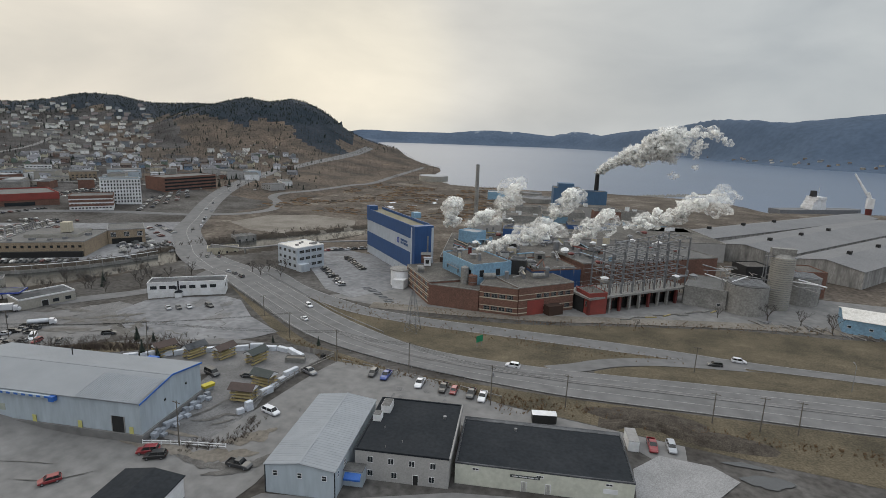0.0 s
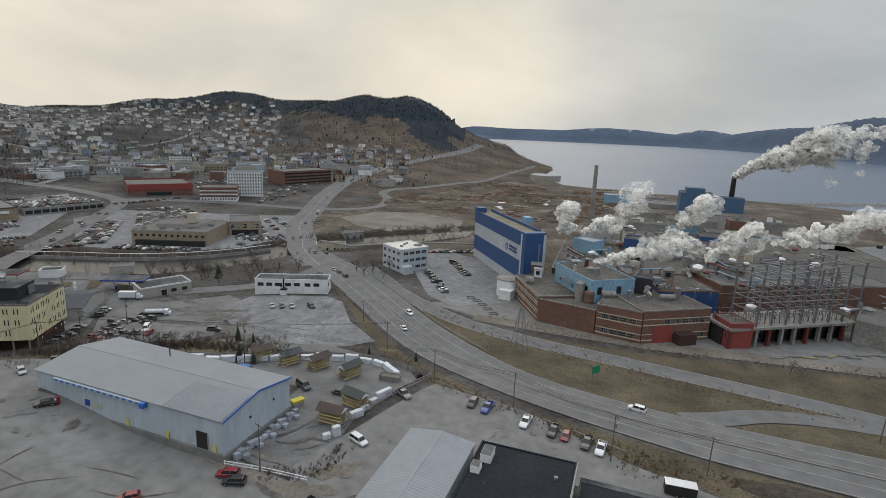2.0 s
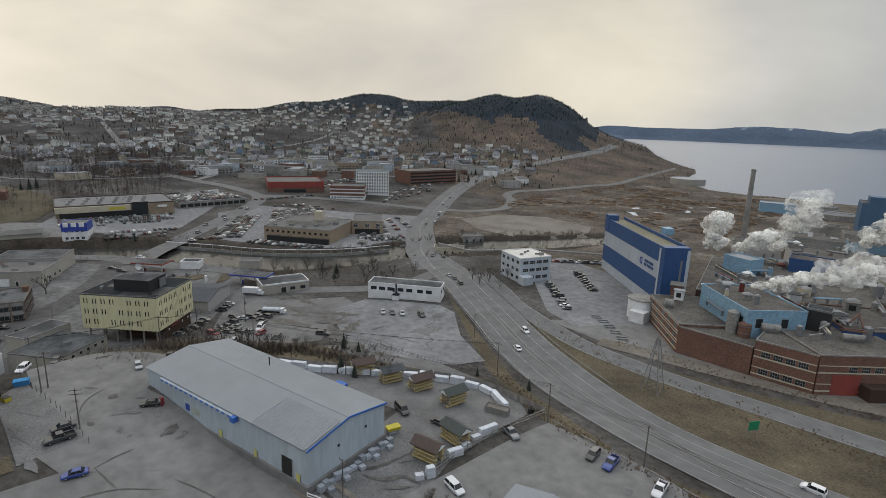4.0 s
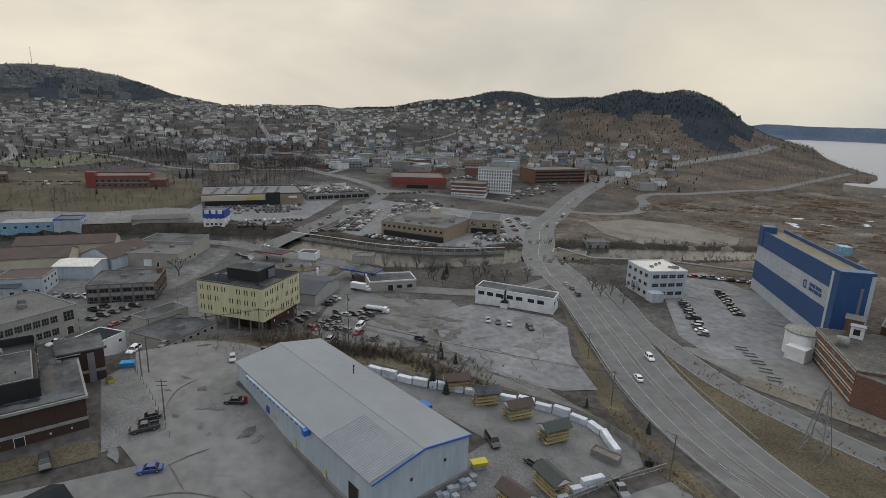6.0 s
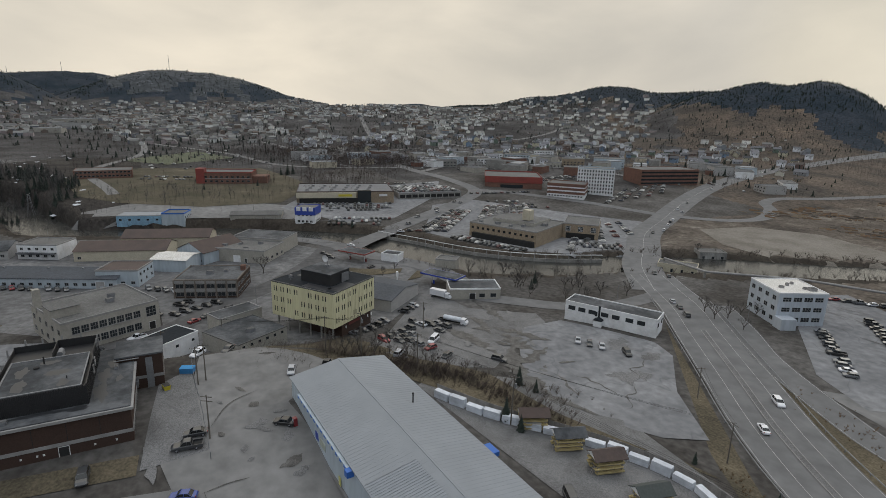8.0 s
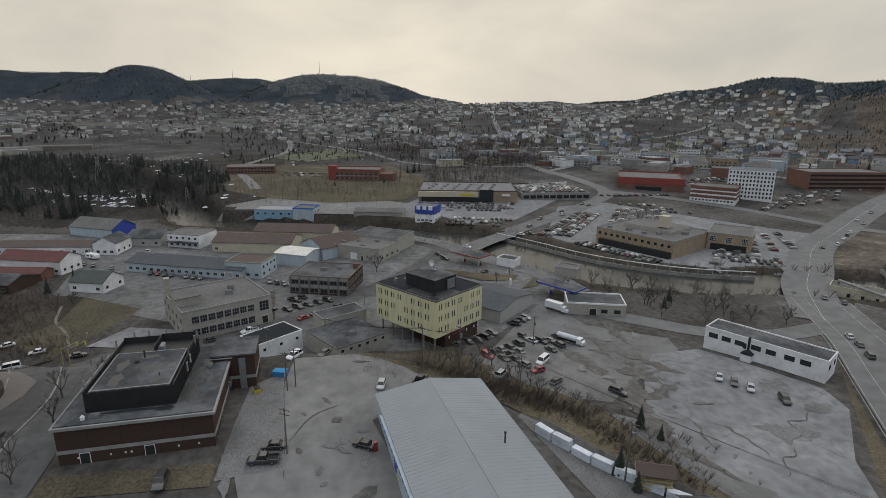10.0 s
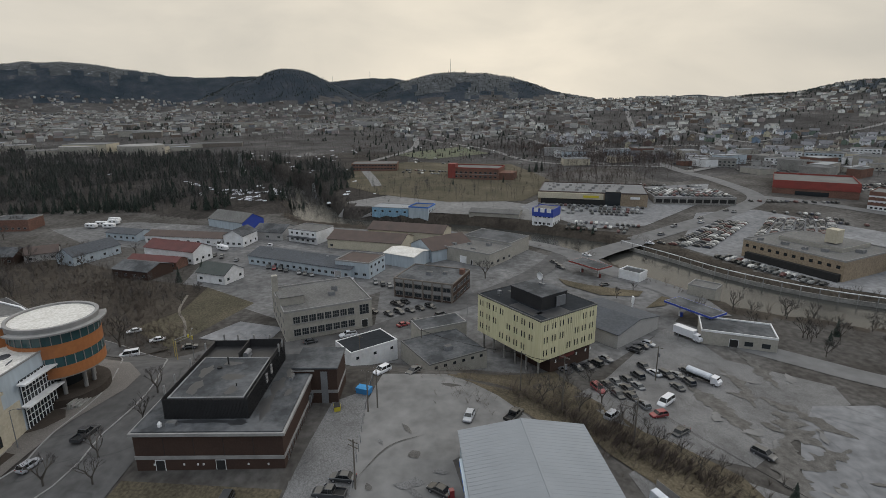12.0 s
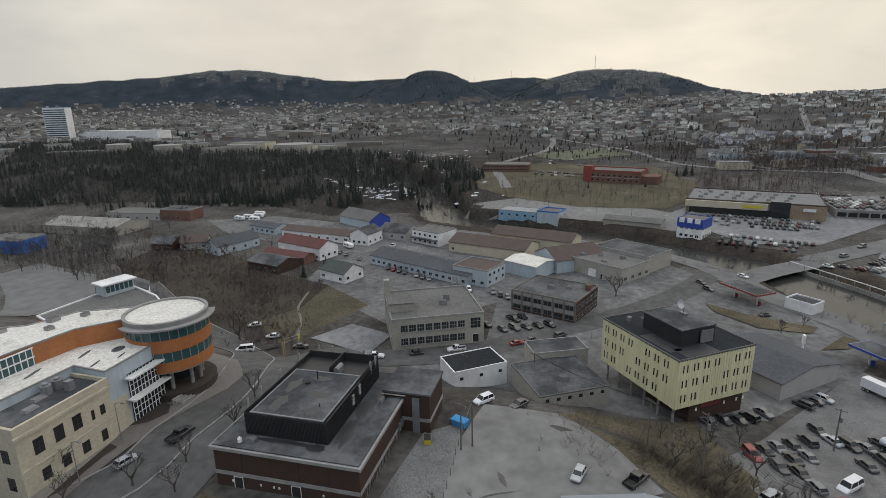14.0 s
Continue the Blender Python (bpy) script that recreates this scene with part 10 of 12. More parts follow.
bl_ = building("blue_house_shop", "white shop house with royal blue upper storey", (-381, 95.5), (-375.5, 107), 13, 10.5, M_WHITE, "flat", M_TARGREY, M_ROYAL, parapet=0.4, z=-4.4, base=7)
part("blue_storey", Geo().box(-0.15, -0.15, 6.0, bl_["len"] + 0.15, -0.004, 10.4).box(bl_["len"] + 0.004, -0.15, 6.0, bl_["len"] + 0.15, 13, 10.4), M_ROYAL, bl_)
windows(bl_, 0, bl_["len"], 13, 4, 1.7, 1.5, 1.2, rows=2, dz=4.2, fm=M_WHITE, bars=2)
windows(bl_, 1, bl_["len"], 13, 4, 1.7, 1.5, 1.2, rows=2, dz=4.2, fm=M_WHITE, bars=2)
for x0 in (1, 5, 9):
    part("dormer", Geo().box(x0, -0.3, 8.6, x0 + 2.6, 0.6, 10.9), M_WHITE, bl_)
dl = building("plaza_store", "long tan plaza store with pale grey roof", (-434, 103), (-422, 173), 46, 8.0, M_TANBRICK, "flat", M_DOCKROOF, M_BROWNROOF, parapet=0.7)
part("dark_front", Geo().box(2, -1.6, 0, 44, -0.01, 3.6), M_DARK, dl)
part("glass_entry", Geo().box(44, -1.0, 0, 54, -0.01, 9.4), M_GLASS, dl)
roof_units(dl, [(6 + 9 * (k % 6) + 2 * (k // 6), 8 + 11 * (k // 6), 2.6, 1.8, 1.1) for k in range(18)], 8.06, M_KERB)
for _x0, _w in ((30, 10), (60, 6)):
    part("sign_band", Geo().box(_x0, -1.95, 5.0, _x0 + _w, -1.8, 6.6), M_YELLOW if _x0 < 40 else M_WHITE, dl, "fascia sign band")
part("tan_fascia", Geo().box(-0.2, -1.8, 4.0, 43, -0.01, 7.8), M_CREAM, dl)
pk = building("parking_deck", "concrete parking deck with cars on top", (-432, 180), (-430, 232), 36, 4.6, M_CONC, "flat", M_LOT_PALE, M_KERB, parapet=0.7)
for k in range(10):
    part("opening", Geo().box(1 + k * 5.1, -0.1, 1.2, 5.2 + k * 5.1, -0.004, 3.6), M_DARK, pk)
sc = building("red_school", "red brick school hall on a grassy rise", (-518, 34), (-509, 76), 26, 9.0, M_BRICK, "flat", M_TARGREY, M_REDBRICK, parapet=0.8)
windows(sc, 0, sc["len"], 26, 10, 2.2, 1.4, 1.6, rows=2, dz=3.4, fm=M_KERB)
part("red_tower", Geo().box(-0.5, -0.6, 0, 6, 8, 12.5), M_REDBRICK, sc)
part("annex", Geo().box(sc["len"] + 0.01, 3, -2, sc["len"] + 12, 20, 6), M_BRICK, sc)
part("white_course", Geo().box(6.2, -0.12, 4.2, sc["len"], -0.005, 4.6), M_KERB, sc)
s3 = building("brick_school", "long low dark brick school", (-556, -60), (-561, -18), 26, 6.5, M_BRICK, "flat", M_TARGREY, M_BRICK, parapet=0.4)
windows(s3, 0, s3["len"], 30, 14, 2, 1.4, 1.6, rows=2, dz=3.0, fm=M_KERB)
dp = building("blue_depot", "low blue depot with grey roof", (-408.5, -8), (-403.6, 17), 14, 4.6, M_SKYBLUE, "flat", M_ROOFSTEEL, M_KERB, parapet=0.3, z=-4.0, base=7)
windows(dp, 0, dp["len"], 14, 5, 1.6, 1.2, 1.6, fm=M_KERB)
do = building("depot_office", "pale blue depot office with blue band", (-403.5, 17.3), (-400.4, 30.5), 14, 5.6, M_PALEBLUE, "flat", M_TARGREY, M_BLUETRIM, parapet=0.7, z=-4.0, base=7)
windows(do, 1, do["len"], 14, 4, 1.4, 1.4, 2.6, fm=M_WHITE)
building("river_store", "low beige store by the river", (-398, 57), (-391.5, 88), 13, 4.6, M_BEIGE, "gable_x", M_TARGREY, rise=1.6, z=-4.6, base=7)
FAR = random.Random(5)
for k in range(46):                      # shops and flats behind the main street
    az, r = FAR.uniform(34, 82), FAR.uniform(560, 760)
    x, y = OX - math.sin(radians(az)) * r, OY + math.cos(radians(az)) * r
    if -470 < x < -400 and 240 < y < 520 or x > -450 and y < 240:
        continue
    a = math.degrees(math.atan2(-math.cos(radians(az)), -math.sin(radians(az)))) + 90 + FAR.uniform(-20, 20)
    l = FAR.uniform(14, 34)
    b = (x + l * math.cos(radians(a)), y + l * math.sin(radians(a)))
    h = FAR.choice([4.5, 6.5, 7, 9])
    ob = building("town_block", "town centre block with flat roof", (x, y), b, FAR.uniform(10, 22), h, FAR.choice([M_BEIGE, M_BRICK, M_WHITE, M_GREY, M_PALEBLUE, M_CREAM, M_CONC]), "flat", FAR.choice([M_TARGREY, M_TARDARK, M_ROOFSTEEL]), group="town centre blocks")
    windows(ob, 0, ob["len"], ob["dep"], int(l / 4), 1.8, 1.4, 1.3, rows=2 if h > 6 else 1, dz=3.0, fm=M_KERB)
# shop rows along the foot of the hill
ROWS = [(-634, 282, 26, 7, M_WHITE), (-604, 290, 24, 7.5, M_CONC), (-594, 321, 16, 6, M_GREY), (-578, 352, 22, 8, M_BRICK), (-621, 352, 30, 6.5, M_WHITE), (-671, 418, 34, 7, M_PALEBLUE), (-640, 434, 20, 9, M_CREAM), (-580, 416, 18, 5.5, M_BEIGE), (-588, 450, 26, 9, M_TANBRICK), (-546, 455, 20, 7, M_PALEBLUE), (-572, 490, 36, 10, M_PALEBLUE), (-691, 394, 24, 6.5, M_WHITE), (-713, 486, 28, 7, M_WHITE), (-664, 333, 18, 6, M_BRICK)]
for x, y, l, h, wm in ROWS:
    a = math.atan2(OX - x, y - OY) + FAR.uniform(-0.2, 0.2)
    u = (math.cos(a) * l / 2, math.sin(a) * l / 2)
    ob = building("shop_block", "flat-roofed shop block at the foot of the hill", (x - u[0], y - u[1]), (x + u[0], y + u[1]), l * 0.55, h, wm, "flat", FAR.choice([M_TARGREY, M_TARDARK, M_ROOFSTEEL]), M_KERB, group="foot of hill shops")
    windows(ob, 0, ob["len"], ob["dep"], max(3, int(l / 4)), 2.0, 1.4, 1.2, rows=2 if h > 6.4 else 1, dz=3.0, fm=M_KERB)
for x, y, r in ((-690, -432, 25), (-704, -366, 26), (-660, -540, 18), (-650, -620, 16)):
    tk = thing("storage_tank", "pale cylindrical storage tank among the woods", "tank", pose(x, y, T(x, y)), "storage tanks")
    part("shell", Geo().cyl(0, 0, -2, 13, r, n=32), M_BEIGE, tk)
    part("roof", Geo().cyl(0, 0, 13, 14.2, r, 1, 32), M_KERB, tk)
hs = building("hospital_tower", "distant pale blue hospital tower block", (-764, -927), (-781, -894), 22, 56, M_WHITE, "flat", M_TARGREY, M_SKYBLUE)
for k in range(14):
    part("window_band", Geo().box(1, -0.2, 3 + k * 3.7, hs["len"] - 1, -0.01, 4.9 + k * 3.7), M_TEAL, hs)
building("hospital_wing", "long pale low wing of the hospital", (-800, -880), (-830, -740), 40, 16, M_WHITE, "flat", M_ROOFWHITE, M_KERB)

for (_a, _b), _d, _h in ((((-674, -446), (-684, -397)), 34, 15), (((-706, -396), (-716, -347)), 26, 9)):
    ob = building("pale_hall", "large windowless cream hall beyond the wood", _a, _b, _d, _h, M_CREAM, "flat", M_DOCKROOF, M_KERB, group="halls beyond the wood")
    part("tall_door", Geo().box(ob["len"] * 0.45, -0.15, 0, ob["len"] * 0.56, -0.004, _h * 0.85), M_DARK, ob)
# long pale roofs out on the valley floor
for k in range(40):
    az, r = FAR.uniform(100, 160), FAR.uniform(800, 1700)
    x, y = OX - math.sin(radians(az)) * r, OY + math.cos(radians(az)) * r
    a = az + 90 + FAR.uniform(-25, 25) + 90
    l = FAR.uniform(25, 90)
    building("valley_block", "long low commercial block on the valley floor", (x, y), (x + l * math.cos(radians(a)), y + l * math.sin(radians(a))), FAR.uniform(16, 34), FAR.choice([5, 7, 9]), FAR.choice([M_BEIGE, M_GREY, M_CONC, M_BROWNGREY]), "flat", FAR.choice([M_ROOFSTEEL2, M_DOCKROOF, M_TARGREY]), group="valley blocks")


# ---- vehicles ----
PARKED = [
    ("minivan", "white", -72.2, 98.3, -12), ("pickup", "grey", -76.2, 121.9, -22), ("suv", "dark", -58.6, 128.4, -84), ("pickup", "blue", -54.4, 128.4, -85),
    ("pickup", "white", -43.4, 127.5, -84), ("pickup", "black", -36.2, 127.4, -86), ("hatch", "red", -33.0, 126.9, -86), ("pickup", "dark", -28.0, 127.0, -86),
    ("pickup", "white", -24.6, 126.5, -85), ("pickup", "red", 18.6, 118.6, -83), ("suv", "silver", 22.8, 119.5, -83)]
for k, c, x, y, a in PARKED:
    car(k, c, x, y, a, "parked on the gravel lot", "cars at the lot edge")
for k, c, x, y, a in [("suv", "red", -86.3, 74.2, -150), ("suv", "black", -83.3, 73.3, -150), ("hatch", "red", -95.6, 59.4, -125), ("pickup", "dark", -64.7, 77.4, 2), ("van", "dark", -101.2, 110.2, -16),
                      ("sedan", "dark", -90.6, 112.9, 10), ("sedan", "blue", -123.5, 46.1, -105), ("sedan", "black", -137.5, 64.4, -120), ("hatch", "silver", -158.4, 68.2, -12), ("pickup", "black", -162.0, 77.4, 150)]:
    car(k, c, x, y, a, "parked in the yard", "cars in the yards")
for k, c, x, y, a in [("sedan", "dark", -139.0, 47.6, -92), ("pickup", "dark", -135.6, 46.2, -92), ("suv", "dark", -132.4, 29.7, 4), ("suv", "white", -177.0, 46.6, -35), ("sedan", "dark", -178.4, 54.0, -30)]:
    car(k, c, x, y, a, "parked beside the theatre", "cars at the theatre")
for k, c, x, y, a in [("suv", "white", -21.8, 153.3, 178), ("suv", "white", 49.7, 193.8, -2), ("suv", "black", 41.0, 185.6, -172), ("suv", "white", -118.0, 186.4, -32), ("sedan", "white", -110.5, 171.5, 146),
                      ("pickup", "dark", -146.3, -4.9, 178), ("hatch", "silver", -137.6, -9.0, 172), ("van", "white", -196.0, -32.0, -60), ("sedan", "dark", -226, 245, -38), ("sedan", "dark", -220, 248, 140),
                      ("sedan", "silver", -190, 221, 150), ("sedan", "dark", -183, 217.6, 150), ("suv", "dark", -175, 213, 150), ("sedan", "dark", -307, 101, 40), ("suv", "dark", -299, 103, 40), ("sedan", "white", -343, 154, 50),
                      ("sedan", "white", -320, 118, 44), ("suv", "dark", -349, 140, 50), ("sedan", "dark", -344, 160, 50), ("sedan", "dark", -276, 118, 124)]:
    car(k, c, x, y, a, "on the road", "cars on the roads")
for k, c, x, y, a in [("sedan", "dark", -206.7, -20, 114), ("sedan", "white", -216.4, -44.8, -53), ("sedan", "white", -210.5, -33, -60), ("pickup", "white", -219.2, 26.4, -59), ("sedan", "dark", -213.2, 16, 119), ("pickup", "white", -207.4, 5.0, 112),
                      ("sedan", "red", -228.8, 42.8, 130), ("sedan", "dark", -232.5, 46.6, 138), ("suv", "dark", -238.6, 54.6, 138), ("sedan", "white", -216, 31.6, 116)]:
    car(k, c, x, y, a, "parked along the street", "cars along the street")
for k, c, x, y, a in [("sedan", "silver", -168.4, 159.8, -34), ("sedan", "dark", -165.2, 162.0, -34), ("sedan", "silver", -162.0, 164.4, -34), ("suv", "black", -155.4, 168.8, -20), ("van", "white", -180.7, 113.9, -44), ("hatch", "red", -172.7, 109.9, -70),
                      ("sedan", "dark", -166.5, 112.7, -51), ("suv", "dark", -163, 128, 40)]:
    car(k, c, x, y, a, "parked on the potholed lower lot", "cars on the lower lots")
box_truck("white tank truck parked on the lower lot", -198.3, 129.0, 42, True)
box_truck("white box truck beside the filling station", -226.0, 134.3, 38)
LR = random.Random(3)
YELLOW_LOT = ((-184.4, 98.8, 22), (-189.2, 102.0, 22), (-192.1, 105.0, 22), (-195.5, 108.2, 22), (-198.5, 112.0, 22), (-200.7, 117.0, 32), (-199.7, 119.8, 32), (-200.1, 122.6, 32), (-202.7, 126.3, 32), (-181.4, 102.8, 24), (-181.4, 106.0, 24), (-176.6, 107.5, 24), (-192.2, 120.4, 20), (-196.0, 124.4, 20),
              (-169.5, 99.1, -40), (-166.9, 112.8, -40), (-199.9, 92.9, 40), (-202.1, 96.4, 40), (-203.4, 99.4, 40), (-205.5, 102.2, 40), (-208.6, 105.6, 40), (-215.3, 115.2, 50), (-218.0, 118.0, 50), (-219.8, 120.6, 50), (-187.4, 106.6, 22), (-190.6, 110.0, 22), (-204.4, 115.2, 32))
for i, (x, y, h) in enumerate(YELLOW_LOT):
    car(LR.choice(["sedan", "suv", "pickup", "hatch", "sedan"]), ["dark", "black", "grey", "dark", "dark", "silver", "black", "grey", "dark"][i % 9] if i else "red", x, y, h + LR.choice([0, 180]) + LR.uniform(-3, 3), "parked in rows by the yellow office", "cars by the yellow office", False)
for a, b, n, h in (((-147, 246.5), (-121.5, 221), 12, 45), ((-147, 273.5), (-127, 253.5), 9, 45), ((-172, 284), (-146, 306), 9, 60), ((-112, 262), (-104, 250), 4, 30)):
    lot_row(a, b, n, h, "parked at the mill", "cars at the mill", LR, 0.95)
for a, b, n, h in (((-290, -30), (-272, 14), 14, 20), ((-240, 30), (-250, 40), 5, 60), ((-238, 36), (-246, 50), 5, 50), ((-272, 24), (-266, 34), 4, 20), ((-345, -120), (-332, -90), 9, 0), ((-310, -70), (-300, -50), 5, 20), ((-330, -60), (-326, -44), 4, 10)):
    lot_row(a, b, n, h, "parked at the trade street shops", "cars at the shops", LR, 0.8)
FARCARS = []


def far_row(a, b, n, heading, fill=0.85, z=None):
    for i in range(n):
        if LR.random() < fill:
            k = i / max(1, n - 1)
            x, y = a[0] + (b[0] - a[0]) * k, a[1] + (b[1] - a[1]) * k
            FARCARS.append((x, y, T(x, y) + 0.15 if z is None else z, heading + LR.uniform(-3, 3)))


def far_lot(p, q, r, s, rows, fill=0.85, z=None, gap=2.7):
    """Rows of cars between the edges p-q and s-r."""
    for k in range(rows):
        t = (k + 0.5) / rows
        a = (p[0] + (s[0] - p[0]) * t, p[1] + (s[1] - p[1]) * t)
        b = (q[0] + (r[0] - q[0]) * t, q[1] + (r[1] - q[1]) * t)
        n = max(2, int(math.hypot(b[0] - a[0], b[1] - a[1]) / gap))
        far_row(a, b, n, math.degrees(math.atan2(b[1] - a[1], b[0] - a[0])) + 90, fill, z)


far_lot((-358, 211), (-397, 237), (-395, 274), (-350, 254), 7, 0.9)
far_lot((-272, 222), (-312, 258), (-336, 316), (-300, 300), 5, 0.6)
far_lot((-282, 238), (-268, 262), (-282, 268), (-296, 244), 3, 0.8)
far_lot((-386, 334), (-432, 395), (-458, 475), (-414, 432), 5, 0.75)
far_lot((-406, 99), (-398, 163), (-422, 170), (-430, 104), 4, 0.75)
far_lot((-417, 245), (-414, 268), (-379, 289), (-390, 262), 3, 0.6)
far_lot((-343, 163), (-390, 205), (-387, 222), (-334, 181), 4, 0.75)
far_lot((-368, 114), (-360, 146), (-379, 162), (-388, 120), 3, 0.6)
far_lot((-326, 186), (-284, 208), (-282, 203), (-320, 178), 2, 0.8)
far_lot((-444, 246), (-442, 300), (-436, 300), (-438, 246), 1, 0.8)
far_lot((-437, 183), (-435, 230), (-465, 230), (-468, 183), 6, 0.92, (T(-432, 180) + T(-430, 232)) / 2 + 4.68)
far_lot((-470, 330), (-500, 420), (-520, 410), (-490, 325), 3, 0.6)
far_lot((-540, -10), (-530, 25), (-560, 30), (-570, -8), 2, 0.6)
far_lot((-480, 150), (-470, 230), (-492, 236), (-500, 160), 2, 0.4)
for k in range(420):                     # by the kerbs of the hillside streets
    az, r = radians(LR.uniform(34, 98)), LR.uniform(560, 1100)
    x, y = OX - math.sin(az) * r, OY + math.cos(az) * r
    FARCARS.append((x, y, T(x, y) + 0.1, LR.uniform(0, 360)))
v, f = [], []
for x, y, z, h in FARCARS:
    o, c, s_ = len(v), math.cos(radians(h)), math.sin(radians(h))
    prof = [(-2.1, 0.3), (2.1, 0.3), (2.1, 0.75), (1.1, 0.9), (0.4, 1.4), (-1.3, 1.4), (-1.9, 0.9), (-2.1, 0.85)]
    for w in (-0.88, 0.88):
        for px, pz in prof:
            q = w * (0.8 if pz > 1.2 else 1)
            v.append((x + px * c - q * s_, y + px * s_ + q * c, z + pz))
    f += [tuple(o + i for i in range(8)), tuple(o + 15 - i for i in range(8))] + [(o + i, o + 8 + i, o + 8 + (i + 1) % 8, o + (i + 1) % 8) for i in range(8)]
thing("far_parked_cars", "rows of far parked cars in the town lots", "cars", kind="stuff", data=mesh_of("far_parked_cars", v, f, island_mat("far_car_paint", [(0.03, 0.032, 0.035), (0.5, 0.5, 0.5), (0.24, 0.25, 0.26), (0.02, 0.02, 0.02), (0.1, 0.105, 0.11), (0.36, 0.36, 0.37), (0.05, 0.055, 0.06), (0.17, 0.175, 0.18), (0.025, 0.028, 0.03), (0.03, 0.034, 0.05), (0.08, 0.03, 0.03), (0.035, 0.035, 0.035)], 0.4)))
for pts, n in (([(-335, 133), (-368, 170), (-419, 228)], 9), ([(-262, 275), (-300, 316), (-340, 368), (-384, 436)], 8), ([(-430, 508), (-512, 655)], 5)):
    ln = smooth_line(pts, 4)
    for k in range(n):
        i = LR.randrange(2, len(ln) - 2)
        d = ln[i + 1] - ln[i - 1]
        s = LR.choice([-1, 1])
        q = d / np.linalg.norm(d)
        px, py_ = ln[i][0] + q[1] * 2.6 * s, ln[i][1] - q[0] * 2.6 * s
        car(LR.choice(["sedan", "suv"]), LR.choice(["dark", "white", "silver", "grey"]), px, py_, math.degrees(math.atan2(d[1], d[0])) + (0 if s > 0 else 180), "on the road", "cars on the roads", False, z=float(road_z(px, py_)) + 0.26)


# ---- poles and wires ----
for x, y, h, tr in ((-21.7, 123.8, 11.5, True), (-2.8, 130.4, 9.5, False), (44.5, 136.7, 9.5, False), (53.2, 138.3, 9.0, False), (33.6, 136.7, 8.5, False), (-74.4, 134.7, 10.5, False), (-49.5, 134.0, 10.0, False), (-104.3, 152.6, 10.0, False), (-127.6, 168.7, 9.0, False),
                    (33.3, 174.4, 9.0, False), (-82.2, 78.8, 11.0, False), (-137.3, 50.2, 9.5, False), (-127.3, 112.1, 12.5, True), (-161.0, 101.6, 10, False), (-159.0, 47.4, 9.5, False), (-160.7, 49.0, 9.5, False), (-169.8, 88.2, 13, True), (-175.4, 79.3, 10, False), (-197.0, 116.3, 10, True), (-206.6, 52.1, 9, False), (-197, 36, 9, False)):
    utility_pole(x, y, h, RNG.uniform(-20, 20) + (60 if x < -120 else -10), 2 if x == -137.3 else 1, tr, RNG.uniform(-1.5, 1.5))
for k in (-1.0, -0.4, 0.4, 1.0):
    cable([(-206.6 + k * 0.5, 52 + k, T(-206.6, 52) + 8.6), (-175.4 + k * 0.5, 79.3 + k, T(-175.4, 79.3) + 9.5), (-169.8 + k * 0.5, 88.2 + k, T(-169.8, 88.2) + 12.4), (-127.3 + k * 0.6, 112.1 + k, T(-127.3, 112.1) + 12), (-74.4, 134.7 + k, T(-74.4, 134.7) + 10), (-49.5, 134.0 + k, T(-49.5, 134) + 9.5), (-21.7, 123.8 + k, 11), (-2.8, 130.4 + k, 9)])
for k in (-0.8, 0, 0.8):
    cable([(-169.8 + k, 88.2, T(-169.8, 88.2) + 11.5), (-161 + k, 101.6, T(-161, 101.6) + 9.3), (-104.3, 152.6 + k, T(-104, 152) + 9.4), (-127.6, 168.7 + k, T(-127.6, 168.7) + 8.4)])
for x, y, a in ((76.1, 174.5, 90), (-142, -15.2, 90), (-132, -13.5, 90), (-186, -6.0, 200), (-196, 198, 60), (-160, 226, -60), (-290, 300, 120), (-240, 64, 120)):
    light_standard(x, y, 8, a)
for x, y, h in ((-188, -12, 5.5), (-199, -20, 5.5)):
    ob = thing("traffic_signal", "yellow traffic signal mast arm", "traffic light", pose(x, y, T(x, y), 0, 0, 150))
    part("mast", Geo().cyl(0, 0, -0.3, h, 0.12, n=8), mat("signal_yellow", (0.4, 0.32, 0.12), None, 1), ob)
    part("arm", Geo().rod((0, 0, h - 0.3), (5, 0, h), 0.08, n=6), M_STEEL, ob)
    part("signal_head", Geo().box(4.4, -0.2, h - 1.1, 4.8, 0.2, h), M_YELLOW, ob)

# ---- trees standing alone ----
TR = random.Random(21)
TREES_RIVER = [(-245, 144.5, 8), (-229.5, 170.6, 9), (-228.3, 181, 8), (-221.5, 198, 9), (-204, 209.8, 9), (-205.5, -42.1, 13), (-282, 69.4, 11), (70.3, 252, 10), (92, 243.4, 11), (82.5, 250, 9), (-236, 158, 8), (-214, 193, 7), (-209, 200, 8), (-216, 170, 7), (-208, 182, 7), (-131.3, -17.2, 9.5), (-134, -3.4, 8), (-162.6, -0.7, 8), (-135, 4.9, 7), (-128, -12, 7), (-141, 1.5, 7), (-152, 3.0, 7), (-170, 5, 7), (-175, 9, 8), (-170, 92, 7)]
TREES_HALL = [(-176, 98, 7), (-166, 100, 6), (-160, 106, 6), (-172, 84, 6), (-183, 82, 6), (-188, 92, 6), (-192, 98, 6), (-182, 90, 7), (-245, 250, 9), (-243, 262, 9), (-252, 270, 10), (-246, 278, 10), (-168, 226, 7), (-172, 232, 7), (-166, 238, 7), (-158, 222, 6), (50, 247, 7), (16, 217, 5), (110, 238, 9), (-350, -210, 12), (-330, -200, 11), (-270, -150, 11)]
